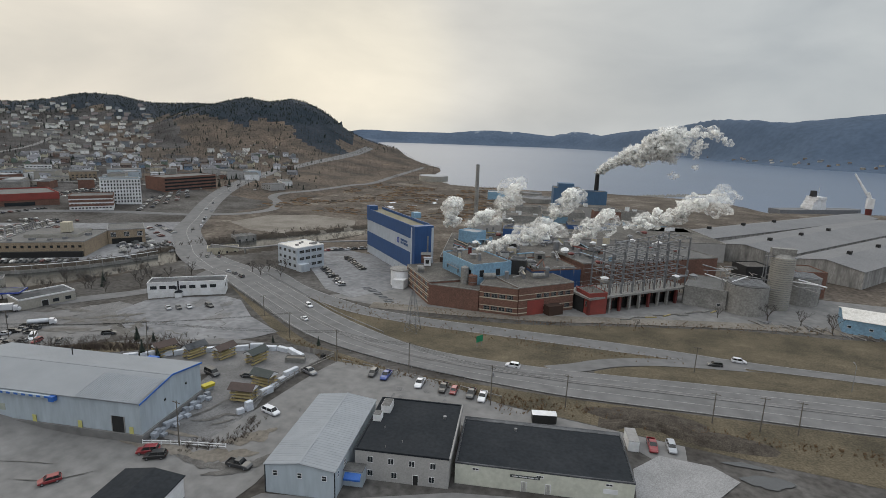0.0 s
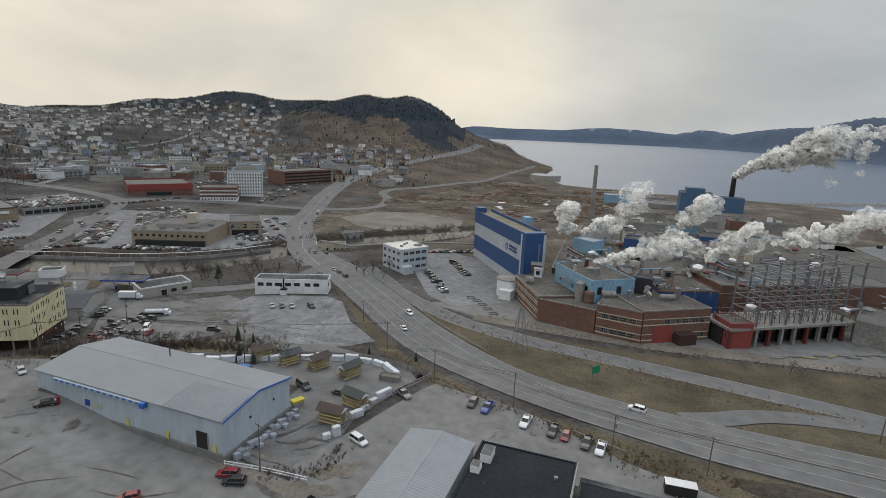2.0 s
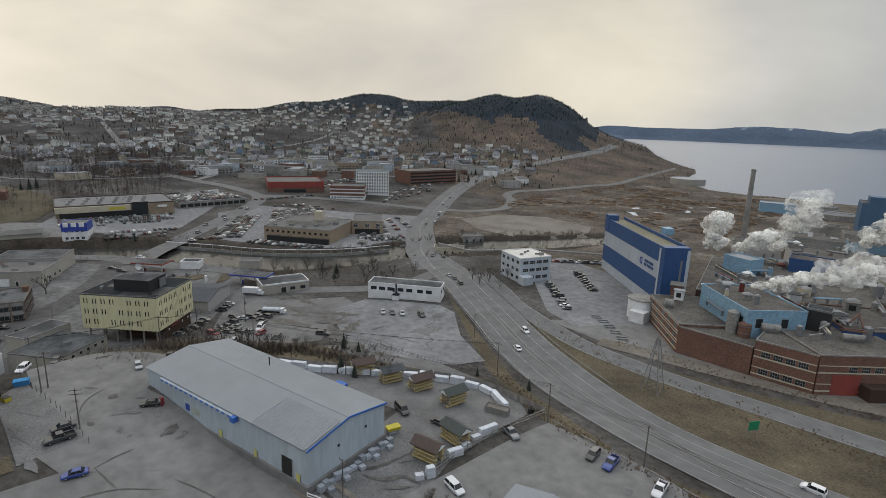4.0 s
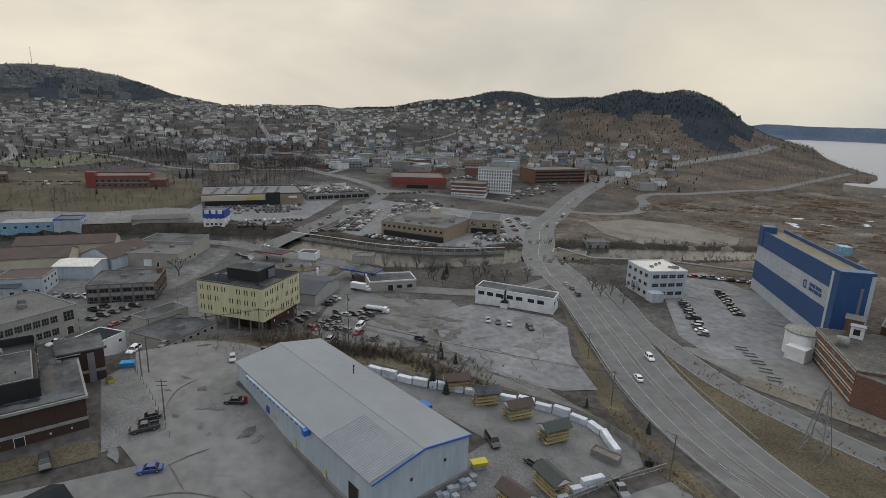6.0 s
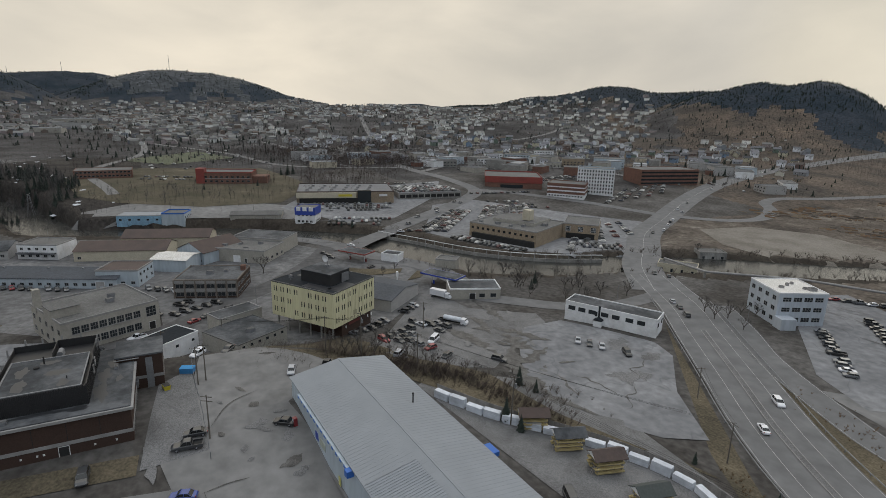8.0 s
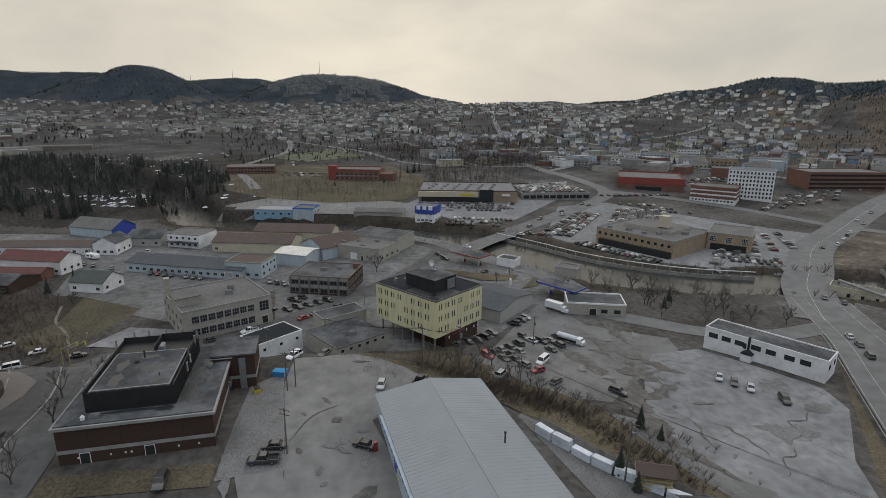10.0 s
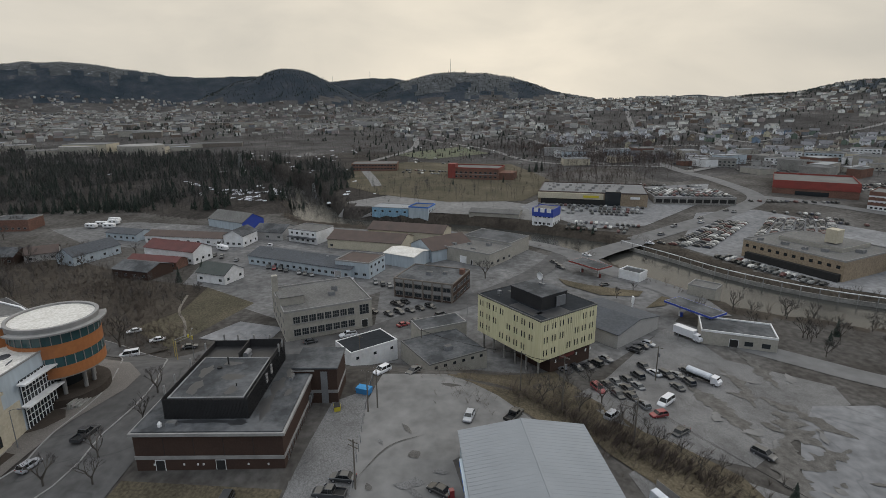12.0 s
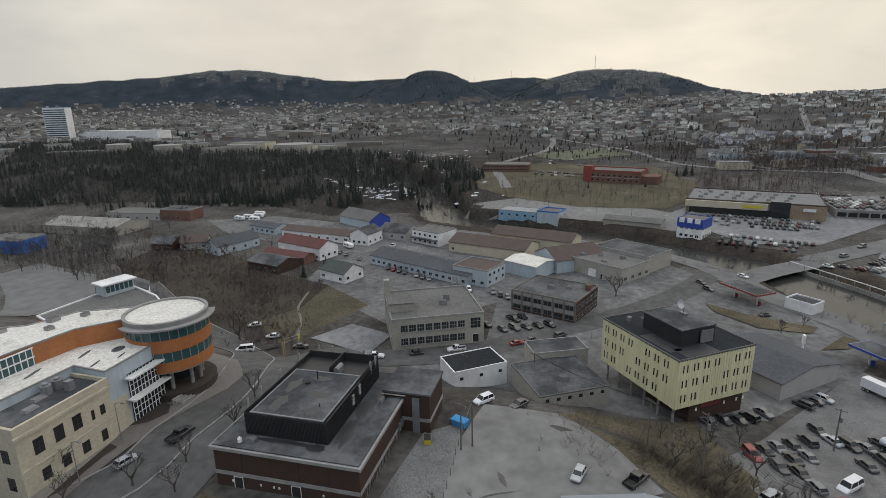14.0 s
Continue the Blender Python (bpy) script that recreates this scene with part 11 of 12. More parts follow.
TREES_TOWN = [(-258, -132, 10), (-246, -118, 9), (-262, -170, 12), (-262, 120, 6), (-270, 128, 5), (-322, 148, 9), (-312, 154, 8), (-283, 178, 8), (-262, 186, 8), (-250, 184, 8), (-242, 200, 7)]
for x, y, h in TREES_RIVER + TREES_HALL + TREES_TOWN:
    tree("bare", x, y, h, TR, "leafless grey tree with fine bare twigs", "bare trees in town")
for x, y, h in ((-129.2, 111.9, 6.5), (-124.5, 113.1, 4.5), (-146.6, 125.3, 6.0), (-141.9, 127.7, 4.0), (-232, 182, 6), (-90, 149, 3.6), (-106, 145, 3), (-272, -52, 8), (-268, -60, 7), (-280, -56, 7), (-225, 176, 5), (-370, 120, 5), (-362, 128, 5), (-366, 122, 4),
                (-424, 350, 9), (-420, 344, 8), (-416, 340, 9), (-450, 512, 10), (-560, 110, 9), (-566, 116, 10), (-572, 112, 9), (-556, 104, 8), (-500, 80, 6), (-490, 40, 5)):
    tree("spruce", x, y, h, TR, "small dark green spruce tree", "spruces in town")

def along_bank(k):
    return [(-187 + 38 * i / k + TR.uniform(-3, 3), 82 + 36 * i / k + TR.uniform(-3, 3)) for i in range(k)]


for x0, x1, y0, y1, k, lo, hi in ((-300, -232, -245, -112, 34, 7, 12), (-262, -212, -104, -40, 14, 4, 7), (-320, -296, -136, -62, 8, 6, 9), (-262, -244, 158, 236, 14, 6, 10), (-232, -205, 168, 196, 7, 5, 8), (-188, -150, 84, 120, 0, 4, 6),
                                (-440, -400, -60, -20, 8, 6, 9), (-260, -228, 250, 300, 7, 6, 10), (-360, -340, 84, 120, 6, 5, 8), (-176, -168, 214, 236, 3, 6, 9)):
    for _ in range(k):
        x, y = TR.uniform(x0, x1), TR.uniform(y0, y1)
        tree("bare", x, y, TR.uniform(lo, hi), TR, "leafless grey tree with fine bare twigs", "bare trees in town")
for x, y in along_bank(11):
    tree("bare", x, y, TR.uniform(3.2, 5.5), TR, "young leafless tree on the brushy bank", "bare trees on the bank")

# ---- brush, woods, far forest: stuff ----
def scatter_brush(name, label, spots, m, rng, lo, hi, blades=13, spread=0.9):
    v, f = [], []
    for (x, y), z in zip(spots, land([s[0] for s in spots], [s[1] for s in spots])):
        h = rng.uniform(lo, hi)
        for _ in range(blades):
            a, l = rng.uniform(0, 6.283), rng.uniform(0.4, 1.0)
            dx, dy = math.cos(a) * h * 0.5 * l * spread, math.sin(a) * h * 0.5 * l * spread
            w = 0.006 * h + 0.012
            o = len(v)
            mx, my, mz = x + dx * 0.5, y + dy * 0.5, z + h * l * 0.55
            v += [(x - w, y, z), (x + w, y, z), (mx + w, my, mz), (x + dx * 1.3, y + dy * 1.3, z + h * l), (x + dx * 0.7 - dy * 0.4, y + dy * 0.7 + dx * 0.4, z + h * l * 0.95), (mx - w, my, mz)]
            f += [(o, o + 1, o + 2, o + 5), (o + 5, o + 2, o + 3), (o + 5, o + 2, o + 4)]
    return thing(name, label, "brush", kind="stuff", data=mesh_of(name, v, f, m))


def along(pts, width, n, rng):
    l = smooth_line(pts, 2)
    out = []
    for _ in range(n):
        p = l[rng.randrange(len(l))]
        out.append((p[0] + rng.gauss(0, width / 2), p[1] + rng.gauss(0, width / 2)))
    return out


BR = random.Random(31)
scatter_brush("bank_brush", "leafless brush on the bank below the upper lot", along([(-168, 72), (-176, 66), (-184, 72), (-186, 84), (-174, 92), (-160, 102), (-150, 116), (-134, 130)], 9, 420, BR) + along([(-176, 84), (-160, 102)], 8, 200, BR), M_SHRUB, BR, 1.0, 3.4)
scatter_brush("verge_brush", "rusty dead stalks along the highway verge", along([(-100, 150), (-76, 137.5), (-50, 132), (-20, 129), (4, 131), (30, 130), (70, 134)], 3, 700, BR) + along([(-20, 127), (-8, 126)], 5, 120, BR), M_RUSTSHRUB, BR, 0.4, 1.3)
scatter_brush("river_brush", "grey leafless brush along the river", [(x + BR.choice([-1, 1]) * BR.uniform(15, 28) * 0.7, y + BR.choice([-1, 1]) * BR.uniform(12, 26) * 0.7) for x, y in along(RIVER[1:-1], 3, 1500, BR)], M_SHRUB, BR, 1.5, 5.0)
scatter_brush("mill_brush", "low dead brush along the mill track", along([(-90, 203), (-20, 208), (40, 230), (90, 243)], 5, 500, BR) + along([(-120, 198), (-60, 184), (30, 186)], 6, 300, BR), M_RUSTSHRUB, BR, 0.4, 1.2)
scatter_brush("slope_brush", "bare brush on the worn grass slope", along([(-206, -28), (-226, -50), (-250, -66), (-262, -90)], 12, 700, BR) + along([(-246, -70), (-300, -150), (-250, -140)], 22, 900, BR), M_SHRUB, BR, 0.8, 3.2)
scatter_brush("fence_brush", "brown leafless brush behind the slat fence", along([(-164, 94), (-158, 106), (-148, 114), (-138, 118), (-126, 124)], 5, 420, BR) + along([(-174, 76), (-168, 88), (-160, 98), (-152, 108)], 4, 420, BR), M_REDTWIG, BR, 0.8, 3.2)
scatter_brush("yard_brush", "thin brush at the yard fence", along([(-80, 79), (-72, 86), (-74, 94)], 2.5, 160, BR), M_SHRUB, BR, 0.5, 1.6)


def woods(name, label, spots, rng, m, lo, hi, tiers=3, spread=0.24, category="woods"):
    """Many spruces joined in one mesh: ragged skirts of boughs, narrowing to a spire."""
    v, f = [], []
    zs = land([s[0] for s in spots], [s[1] for s in spots])
    for (x, y), z in zip(spots, zs):
        h = rng.uniform(lo, hi) * rng.choice([0.7, 0.9, 1.0, 1.0, 1.15])
        lx, ly = rng.uniform(-0.03, 0.03) * h, rng.uniform(-0.03, 0.03) * h
        for t in range(tiers):
            u0, u1 = 0.04 + 0.92 * t / (tiers + 0.6), min(1.0, 0.04 + 0.92 * (t + 1.9) / (tiers + 0.6))
            r = h * spread * (1.08 - u0) * rng.uniform(0.75, 1.2)
            a0, o = rng.uniform(0, 6), len(v)
            for k in range(8):
                rr = r * (rng.uniform(0.85, 1.25) if k % 2 else rng.uniform(0.3, 0.55))
                v.append((x + lx * u0 + rr * math.cos(a0 + k * 0.785), y + ly * u0 + rr * math.sin(a0 + k * 0.785), z + h * (u0 + (-0.04 if k % 2 else 0.05) + rng.uniform(-0.02, 0.02))))
            v.append((x + lx * u1, y + ly * u1, z + h * (u1 if t < tiers - 1 else 1.0)))
            f += [(o + k, o + (k + 1) % 8, o + 8) for k in range(8)]
    return thing(name, label, category, kind="stuff", data=mesh_of(name, v, f, m))


def bare_woods(name, label, spots, rng, m, lo, hi, twigs=20, fine=0.004):
    """Leafless trees: a thin stem and a spray of fine upswept twigs each."""
    v, f = [], []
    zs = land([s[0] for s in spots], [s[1] for s in spots])
    for (x, y), z in zip(spots, zs):
        h = rng.uniform(lo, hi)
        w = 0.007 * h + 0.02
        lx, ly, a0 = rng.uniform(-0.06, 0.06) * h, rng.uniform(-0.06, 0.06) * h, rng.uniform(0, 3.1)
        ca, sa, o = math.cos(a0) * w, math.sin(a0) * w, len(v)
        v += [(x - ca, y - sa, z - 0.3), (x + ca, y + sa, z - 0.3), (x + sa, y - ca, z - 0.3), (x - sa, y + ca, z - 0.3), (x + lx, y + ly, z + h * 0.92)]
        f += [(o, o + 1, o + 4), (o + 2, o + 3, o + 4)]
        full = rng.uniform(0.7, 1.3)
        for _ in range(twigs):
            a, t = rng.uniform(0, 6.283), rng.uniform(0.28, 0.9)
            l = h * rng.uniform(0.16, 0.34) * (1.25 - t) * full
            up = rng.uniform(0.7, 1.7) * l
            dx, dy, q = math.cos(a) * l, math.sin(a) * l, fine * h + 0.012
            bx, by, bz, o = x + lx * t, y + ly * t, z + h * t, len(v)
            v += [(bx, by, bz), (bx + dx * 0.55 - math.sin(a) * q, by + dy * 0.55 + math.cos(a) * q, bz + up * 0.4), (bx + dx, by + dy, bz + up), (bx + dx * 0.55 + math.sin(a) * q, by + dy * 0.55 - math.cos(a) * q, bz + up * 0.4),
                  (bx + dx * 0.9 - math.sin(a) * l * 0.4, by + dy * 0.9 + math.cos(a) * l * 0.4, bz + up * 0.95)]
            f += [(o, o + 1, o + 2, o + 3), (o + 1, o + 4, o + 3)]
    return thing(name, label, "woods", kind="stuff", data=mesh_of(name, v, f, m))


def polar(az0, az1, r0, r1, n, rng, keep=None):
    """Random places in a sector round the camera."""
    out = []
    while len(out) < n:
        a, r = radians(rng.uniform(az0, az1)), math.sqrt(rng.uniform(r0 * r0, r1 * r1))
        x, y = OX - math.sin(a) * r, OY + math.cos(a) * r
        if keep is None or keep(x, y):
            out.append((x, y))
    return out


def sector(az0, az1, r0, r1, n, rng, lo=-1e9, hi=1e9):
    """Places in a sector whose ground lies between two heights."""
    out = []
    while len(out) < n:
        batch = polar(az0, az1, r0, r1, 4000, rng)
        zs = land([p[0] for p in batch], [p[1] for p in batch])
        out += [p for p, z in zip(batch, zs) if lo < z < hi]
    return out[:n]


WR = random.Random(41)
# the dark wood west of the river
WOOD = [(-470, -40), (-440, -70), (-408, -92), (-398, -140), (-392, -190), (-378, -236), (-352, -285), (-350, -390), (-330, -460), (-400, -860), (-770, -900), (-745, -600), (-690, -480), (-690, -330), (-700, -240), (-600, -90), (-530, -50)]


def inside(x, y, poly):
    hit_ = False
    for (ax, ay), (bx, by) in zip(poly, poly[1:] + poly[:1]):
        if (ay > y) != (by > y) and x < (bx - ax) * (y - ay) / (by - ay) + ax:
            hit_ = not hit_
    return hit_


def in_wood(x, y):
    return inside(x, y, WOOD)


def in_clump(x, y):
    return inside(x, y, WOOD) and noise.noise((x / 38, y / 38, 3.0)) + 0.4 * noise.noise((x / 11, y / 11, 5.0)) > 0.0


woods("spruce_wood", "dark spruce wood beyond the trade street", polar(96, 152, 360, 1080, 4600, WR, in_clump), WR, M_NEEDLE, 5, 11, 5, 0.23)
bare_woods("birch_wood", "grey leafless wood mixed with spruce", polar(96, 152, 360, 1080, 9500, WR, in_wood), WR, M_BIRCH, 7, 13)
bare_woods("wood_fringe", "leafless scrub round the dark wood", polar(96, 150, 360, 1100, 1800, WR, lambda x, y: x < -372 and not -480 < x < -390 or y < -200), WR, M_SHRUB, 3, 7)
bare_woods("river_wood", "leafless trees along river and gullies", [(x + WR.uniform(-30, 30), y + WR.uniform(-30, 30)) for x, y in along([(-420, -60), (-470, 0), (-460, 40), (-480, 160)], 20, 260, WR)] + polar(70, 92, 560, 900, 700, WR) + polar(138, 170, 200, 420, 900, WR, lambda x, y: x < -240 and y < -120), WR, M_TWIG, 4, 10)
bare_woods("scrub_wood", "leafless scrub on the waste ground below the shops", [(x, y) for x, y in polar(118, 156, 150, 420, 800, WR, lambda x, y: inside(x, y, [(-214, -50), (-236, -44), (-262, -50), (-268, -72), (-292, -122), (-330, -230), (-262, -230), (-222, -112), (-206, -80)]))][:700], WR, M_TWIG, 2.5, 6)
bare_woods("town_trees", "leafless trees among the hillside houses", sector(32, 100, 560, 1900, 6000, WR, -20, 88), WR, M_TWIG, 4, 9)
bare_woods("plain_trees", "leafless trees on the valley floor", [q for q in polar(98, 170, 900, 2600, 22000, WR) if noise.noise((q[0] / 110, q[1] / 110, 2.0)) > 0.02], WR, M_TWIG, 5, 10, 12, 0.008)
woods("plain_spruces", "dark spruce stands between the valley houses", [q for q in polar(84, 160, 900, 2700, 9000, WR) if noise.noise((q[0] / 130, q[1] / 90, 12.0)) > 0.16], WR, M_NEEDLE, 5, 9, 2, 0.3)
bare_woods("garden_trees", "brown leafless trees in clumps between the houses", [q for q in sector(34, 104, 560, 1800, 15000, WR, -20, 92) if noise.noise((q[0] / 70, q[1] / 70, 8.0)) > 0.08], WR, M_REDTWIG, 5, 10)
woods("town_spruces", "scattered spruces among the hillside houses", sector(30, 104, 600, 2000, 2300, WR, -20, 84), WR, M_NEEDLE, 4, 8)
woods("bluff_spruces", "spruces and scrub on the bare bluff", sector(22, 44, 900, 1750, 2600, WR, 20), WR, M_NEEDLE, 1.8, 4.5)
woods("ridge_forest", "dense spruce forest along the ridges", sector(28, 83, 1150, 2600, 9000, WR, 84), WR, M_NEEDLE, 2.5, 5.5, 2, 0.3)
woods("hill_forest", "dense spruce forest on the far hills", sector(83, 160, 1800, 3500, 13000, WR, 95), WR, M_NEEDLE, 2.5, 5, 2, 0.42)
bare_woods("bluff_scrub", "brown leafless scrub on the bluff and its foot", sector(16, 44, 820, 1500, 5200, WR, -7, 70), WR, M_REDTWIG, 3, 6, 12, 0.006)
bare_woods("ravine_trees", "dense leafless trees in the ravine below the houses", [(WR.gauss(-640, 36), WR.gauss(205, 34)) for _ in range(520)] + [(WR.gauss(-820, 60), WR.gauss(190, 40)) for _ in range(420)] + [(WR.gauss(-520, 24), WR.gauss(150, 26)) for _ in range(240)] + [(WR.gauss(-766, 30), WR.gauss(138, 34)) for _ in range(420)] + [(WR.gauss(-660, 30), WR.gauss(222, 40)) for _ in range(420)] + [(WR.gauss(-850, 40), WR.gauss(266, 30)) for _ in range(260)], WR, M_REDTWIG, 7, 12)
bare_woods("shore_brush", "dead brush on the shore flats", sector(8, 30, 420, 1000, 1500, WR, -7), WR, M_SHRUB, 1.5, 4)
# log and debris heaps on the shore yard
v, f = [], []
for _ in range(2600):
    x, y = WR.uniform(-345, -130), WR.uniform(440, 770)
    if noise.noise((x / 42, y / 60, 6.0)) < 0.04:
        continue
    z, a, l, r = T(x, y), 0.5 + WR.gauss(0, 0.5), WR.uniform(1.2, 4.2), WR.uniform(0.2, 0.6)
    if z < -8:
        continue
    z += WR.uniform(0, 1.6) * max(0.0, noise.noise((x / 17, y / 17, 2.0)))
    o, dx, dy = len(v), math.cos(a) * l, math.sin(a) * l
    px, py_ = -math.sin(a) * r, math.cos(a) * r
    v += [(x - dx - px, y - dy - py_, z), (x + dx - px, y + dy - py_, z), (x + dx + px, y + dy + py_, z), (x - dx + px, y - dy + py_, z), (x - dx, y - dy, z + r * 1.7), (x + dx, y + dy, z + r * 1.7)]
    f += [(o, o + 1, o + 5, o + 4), (o + 2, o + 3, o + 4, o + 5), (o, o + 4, o + 3), (o + 1, o + 2, o + 5)]
thing("debris_heaps", "brown logs and debris heaped on the shore yard", "debris", kind="stuff", data=mesh_of("debris_heaps", v, f, island_mat("debris", [(0.1, 0.065, 0.042), (0.15, 0.09, 0.05), (0.07, 0.052, 0.042), (0.17, 0.13, 0.09), (0.05, 0.042, 0.036), (0.12, 0.075, 0.045)])))
# breakwater spit
v, f = [], []
for i in range(220):
    t = WR.random()
    x, y, s = 20 + 130 * t + WR.uniform(-6, 6), 815 + 120 * t + WR.uniform(-9, 9), WR.uniform(1.5, 4)
    o = len(v)
    v += [(x - s, y - s, -10), (x + s, y - s, -10), (x + s, y + s, -10), (x - s, y + s, -10), (x + WR.uniform(-1, 1), y, -9 + s * 0.9)]
    f += [(o, o + 1, o + 4), (o + 1, o + 2, o + 4), (o + 2, o + 3, o + 4), (o + 3, o, o + 4)]
thing("breakwater", "dark stone breakwater in the harbour", "breakwater", kind="stuff", data=mesh_of("breakwater", v, f, M_CONC))
for az, r, h in ((94.3, 2440, 60), (102.5, 3280, 55), (106.2, 3200, 30)):
    x, y = OX - math.sin(radians(az)) * r, OY + math.cos(radians(az)) * r
    ob = thing("radio_mast", "thin radio mast on the hilltop", "mast", pose(x, y, T(x, y) - 2), "hilltop masts")
    part("lattice", Geo().rod((0, 0, 0), (0, 0, h), 1.1, 0.7, 4), M_STEEL, ob)
for x, y in ((-470, -68), (-520, -150)):
    ob = thing("lattice_pylon", "grey power pylon in the wood", "pylon", pose(x, y, T(x, y)), "pylons in the wood")
    for sx, sy in ((-1, -1), (1, -1), (1, 1), (-1, 1)):
        part("leg", Geo().rod((sx * 2.4, sy * 2.4, -0.4), (sx * 0.4, sy * 0.4, 20), 0.14, n=4), M_STEEL, ob)
    for z in (14, 17, 20):
        part("crossarm", Geo().rod((-4, 0, z), (4, 0, z), 0.12, n=4), M_STEEL, ob)

# ---- houses on the hillsides ----
def house_kit(wm, rm, l, w, h, rise):
    g = Geo().box(-l / 2, -w / 2, -2.5, l / 2, w / 2, h).add([(-l / 2, -w / 2, h), (-l / 2, w / 2, h), (-l / 2, 0, h + rise), (l / 2, -w / 2, h), (l / 2, w / 2, h), (l / 2, 0, h + rise)], [(0, 2, 1), (3, 4, 5)])
    r = Geo()
    for s in (-1, 1):
        q = [(-l / 2 - 0.4, s * (w / 2 + 0.5), h - 0.25), (l / 2 + 0.4, s * (w / 2 + 0.5), h - 0.25), (l / 2 + 0.4, 0, h + rise + 0.05), (-l / 2 - 0.4, 0, h + rise + 0.05)]
        r.add(q + [(a, b, c + 0.2) for a, b, c in q], [(0, 1, 2, 3), (7, 6, 5, 4), (0, 4, 5, 1), (1, 5, 6, 2), (2, 6, 7, 3), (3, 7, 4, 0)])
    ob = thing("house", "small gabled wooden house on the hillside", "house", pose(0, 0, -400), "hillside houses")
    part("wall", g, wm, ob)
    part("roof", r, rm, ob)
    me = window_mesh(1.4, 1.3, M_WHITE)
    for u in (-l * 0.36, l * 0.14):
        part("window", me, None, ob, at=pose(u, -w / 2, h - 2.0))
    return ob


HR = random.Random(61)
kits = []
for wm in M_HOUSEWALLS:
    kits.append((house_kit(wm, HR.choice(M_HOUSEROOFS), HR.uniform(9, 13), HR.uniform(7, 8.5), HR.choice([3.4, 5.4]), HR.uniform(1.6, 2.8)), wm.name.replace("house_siding_", "")))
near_spots = []


def clear_of(x, y, spots, d=15):
    return all((x - a) ** 2 + (y - b) ** 2 > d * d for a, b in spots[-160:])


def house_ground(x, y):
    az, r = math.degrees(math.atan2(OX - x, y - OY)), math.hypot(x - OX, y - OY)
    if az < 30 or r < 640 or T(x, y) > 118 or -770 < x < -470 and -80 < y < 160 or any((x - q[0]) ** 2 + (y - q[1]) ** 2 < 625 for q in ROWS):
        return False
    if noise.noise((x / 150, y / 150, 1.5)) > (0.3 if az < 76 else 0.02) or az > 84 and r < 1050:
        return False
    if az < 47 and r > 1180 - (az - 47) * -14:
        return False
    return True


tries = 0
while len(near_spots) < 290 and tries < 9000:
    tries += 1
    x, y = polar(33, 97, 640, 1000, 1, HR)[0]
    if house_ground(x, y) and clear_of(x, y, near_spots):
        near_spots.append((x, y))
for i, (x, y) in enumerate(near_spots):
    kit, col = kits[HR.choice([0, 0, 0, 1, 2, 2, 3, 4, 5, 6, 7, 0, 1]) % len(kits)]
    az = math.degrees(math.atan2(OX - x, y - OY))
    ob = copy_thing(kit, pose(x, y, T(x, y), 0, 0, az + HR.choice([0, 0, 90]) + HR.uniform(-18, 18)) @ Matrix.Scale(HR.uniform(0.85, 1.15), 4))
    tagged(ob, f"{col} gabled house with shingle roof among bare trees")
for kit, col in kits:
    for o in (*kit.children_recursive, kit):
        bpy.data.objects.remove(o)


def far_houses(name, label, spots, rng, wall=M_FARWALL):
    wv, wf, rv_, rf_ = [], [], [], []
    zs = land([s[0] for s in spots], [s[1] for s in spots])
    for (x, y), z in zip(spots, zs):
        l, w, h, k = rng.uniform(4.5, 7.5), rng.uniform(3.4, 4.6), rng.choice([3.2, 4.6, 5.6]), rng.uniform(1.4, 2.6)
        a = math.atan2(OX - x, y - OY) + rng.choice([0, 0, 1.57]) + rng.uniform(-0.3, 0.3)
        ca, sa = math.cos(a), math.sin(a)
        P = lambda u, v_, zz: (x + u * ca - v_ * sa, y + u * sa + v_ * ca, z + zz)
        o = len(wv)
        wv += [P(-l, -w, -2), P(l, -w, -2), P(l, w, -2), P(-l, w, -2), P(-l, -w, h), P(l, -w, h), P(l, w, h), P(-l, w, h), P(-l, 0, h + k), P(l, 0, h + k)]
        wf += [(o, o + 1, o + 5, o + 4), (o + 1, o + 2, o + 6, o + 9, o + 5), (o + 2, o + 3, o + 7, o + 6), (o + 3, o, o + 4, o + 8, o + 7)]
        o = len(rv_)
        e = 0.4
        rv_ += [P(-l - e, -w - e, h - 0.2), P(l + e, -w - e, h - 0.2), P(l + e, 0, h + k + 0.15), P(-l - e, 0, h + k + 0.15), P(-l - e, w + e, h - 0.2), P(l + e, w + e, h - 0.2)]
        rf_ += [(o, o + 1, o + 2, o + 3), (o + 3, o + 2, o + 5, o + 4)]
    ob = thing(name, label, "houses", kind="stuff", data=mesh_of(name, wv, wf, wall))
    tagged(part("roofs", mesh_of("roofs", rv_, rf_, M_FARROOF), None, ob), kind="stuff")


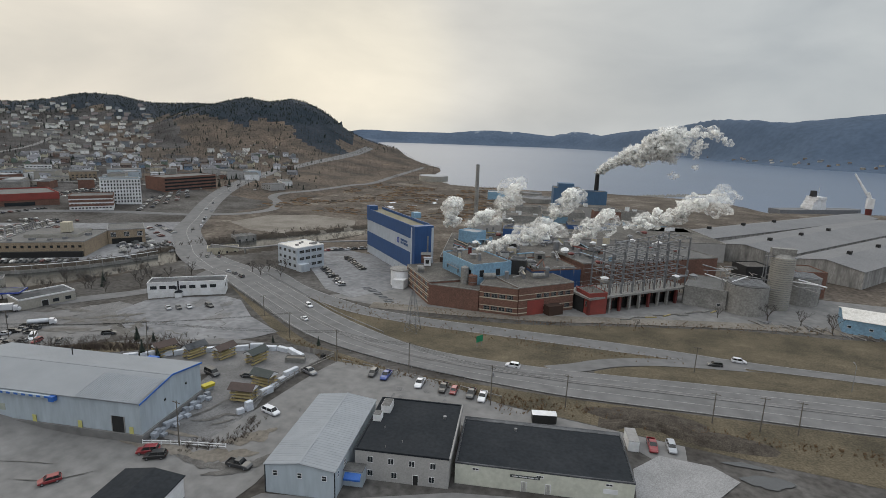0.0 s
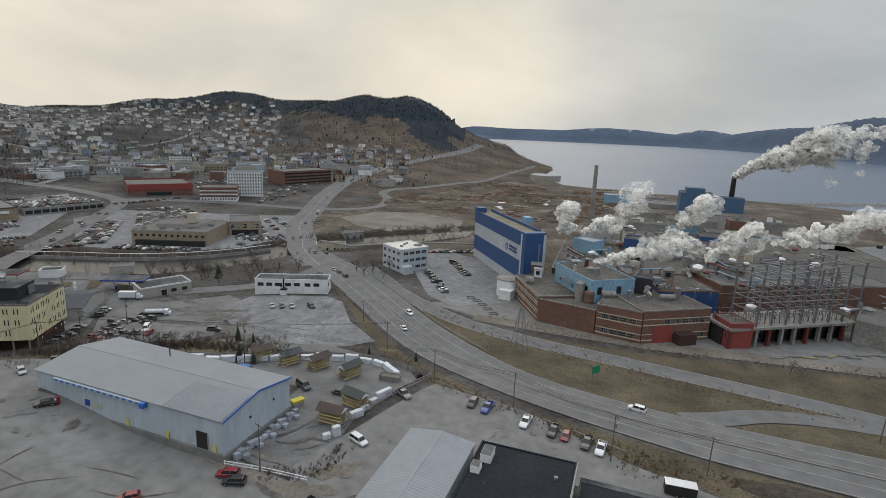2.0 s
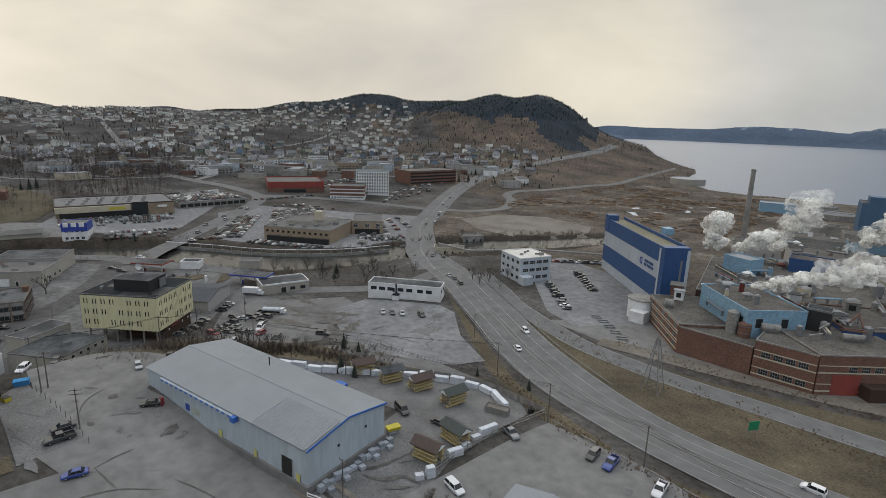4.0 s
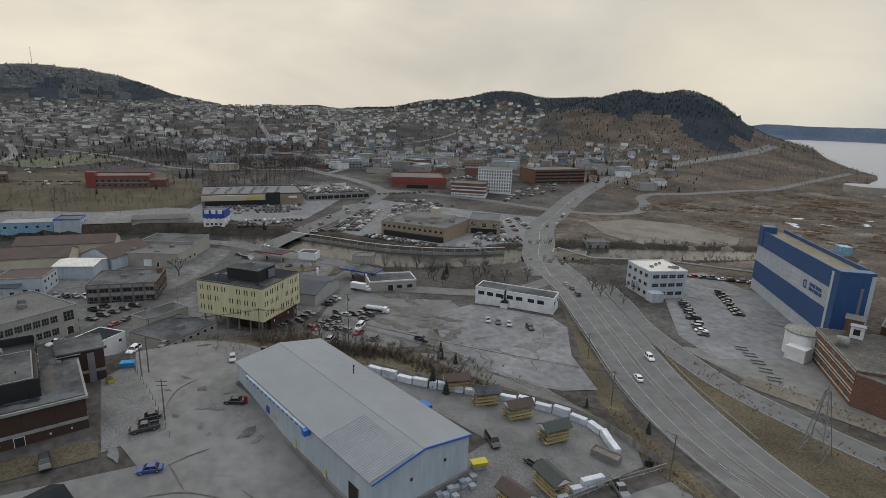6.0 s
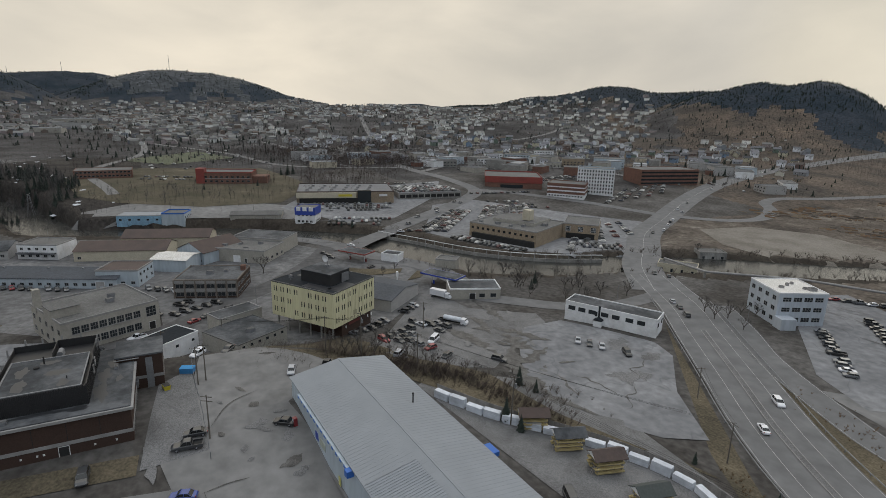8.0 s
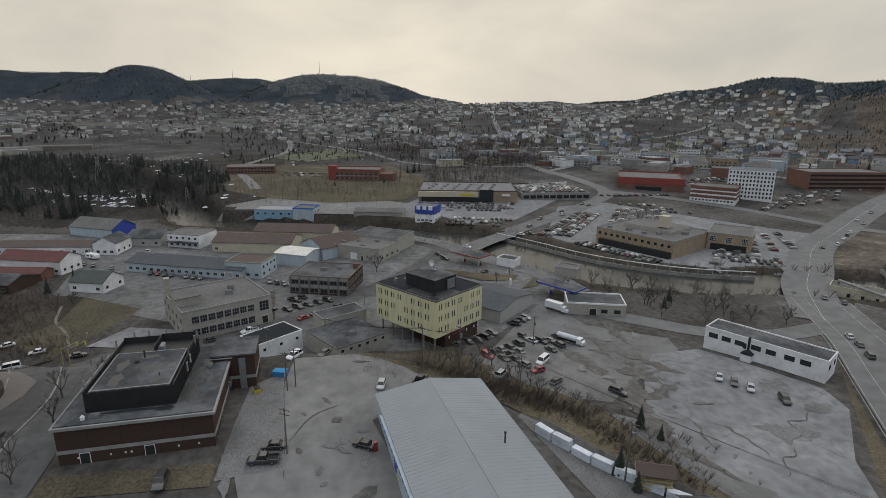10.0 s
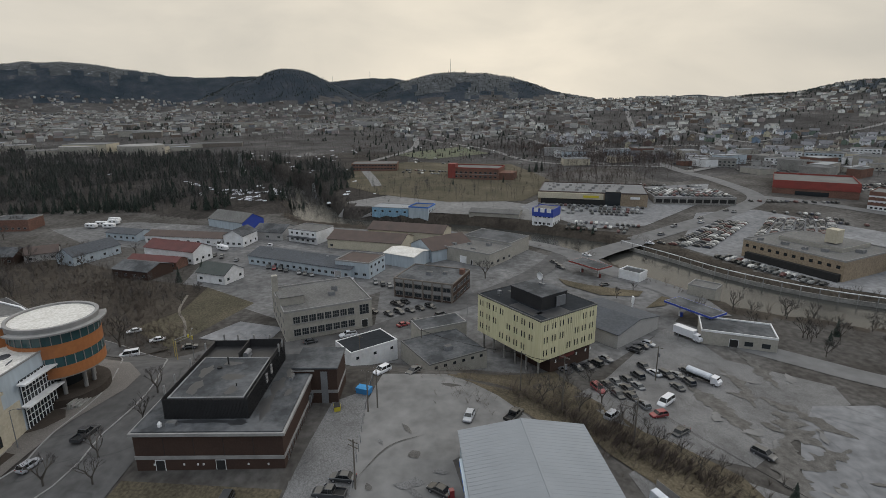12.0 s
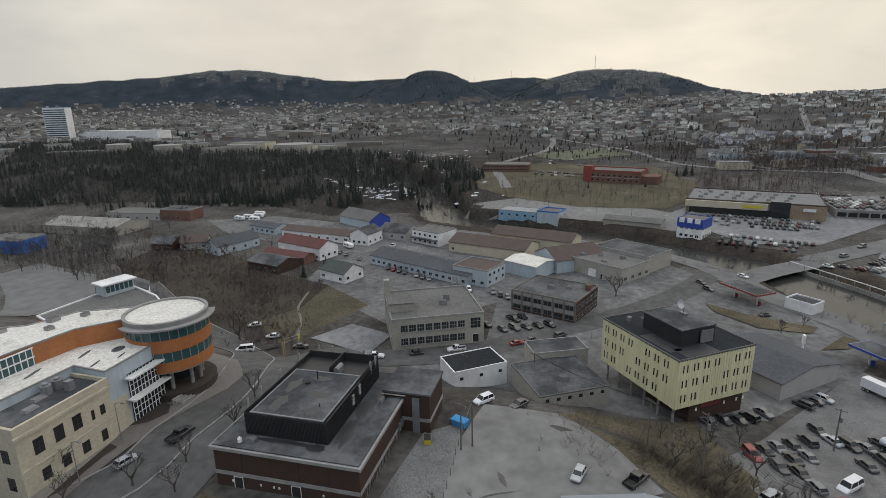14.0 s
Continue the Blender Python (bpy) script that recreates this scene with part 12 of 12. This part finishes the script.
far_spots = []
tries = 0
while len(far_spots) < 1150 and tries < 20000:
    tries += 1
    x, y = polar(33, 100, 960, 2050, 1, HR)[0]
    if house_ground(x, y) and clear_of(x, y, far_spots, 17):
        far_spots.append((x, y))
far_houses("far_houses", "dense rows of far hillside houses", far_spots, HR)
plain = []
tries = 0
while len(plain) < 5200 and tries < 60000:
    tries += 1
    x, y = polar(80, 160, 900, 3150, 1, HR)[0]
    az, r = math.degrees(math.atan2(OX - x, y - OY)), math.hypot(x - OX, y - OY)
    top = 68 + r * math.tan(radians(float(np.interp(az, [80, 92, 100, 104, 108, 113, 117, 120, 126, 134, 160], [0.9, 0.3, 0.1, 0.1, 0.2, 0.1, 0.1, 0.5, 0.8, 0.8, 0.5]))))
    if T(x, y) < top and (r > 1050 or az < 100) and noise.noise((x / 120, y / 120, 4.0)) < 0.22 and clear_of(x, y, plain, 13):
        plain.append((x, y))
far_houses("valley_houses", "scattered far houses on the valley floor", plain, HR, M_VALWALL)
shore_sp = [s for s in polar(-22, 2, 2350, 3100, 500, HR) if -3 < T(*s) < 22][:110]
far_houses("shore_houses", "tiny houses on the far shore", shore_sp, HR, M_VALWALL)
v, f = [], []
for _ in range(150):
    x, y = polar(103, 122, 430, 760, 1, HR)[0]
    if HR.random() < 0.5:
        x, y = -455 + HR.gauss(0, 9), -95 + HR.gauss(0, 26)
    z, s, o = T(x, y) + 0.35, HR.uniform(1.5, 5), len(v)
    v += [(x + s * HR.uniform(0.6, 1.4) * math.cos(k * 1.047), y + s * 0.6 * math.sin(k * 1.047), z) for k in range(6)] + [(x, y, z + 0.3)]
    f += [(o + k, o + (k + 1) % 6, o + 6) for k in range(6)]
for (ax, ay), (bx, by), n in (((-495, -188), (-451, -130), 34), ((-535, -307), (-524, -267), 12), ((-434, -113), (-430, -88), 10)):
    for _ in range(n):
        t = HR.random()
        x, y = ax + (bx - ax) * t + HR.gauss(0, 0.8), ay + (by - ay) * t + HR.gauss(0, 0.8)
        z, s, o = T(x, y) + 0.3, HR.uniform(1.0, 2.6), len(v)
        v += [(x + s * HR.uniform(0.6, 1.4) * math.cos(k * 1.047), y + s * HR.uniform(0.5, 1.2) * math.sin(k * 1.047), z) for k in range(6)] + [(x, y, z + 0.3)]
        f += [(o + k, o + (k + 1) % 6, o + 6) for k in range(6)]
thing("snow_patches", "old snow patches lingering in the wood", "snow", kind="stuff", data=mesh_of("snow_patches", v, f, M_SNOW))
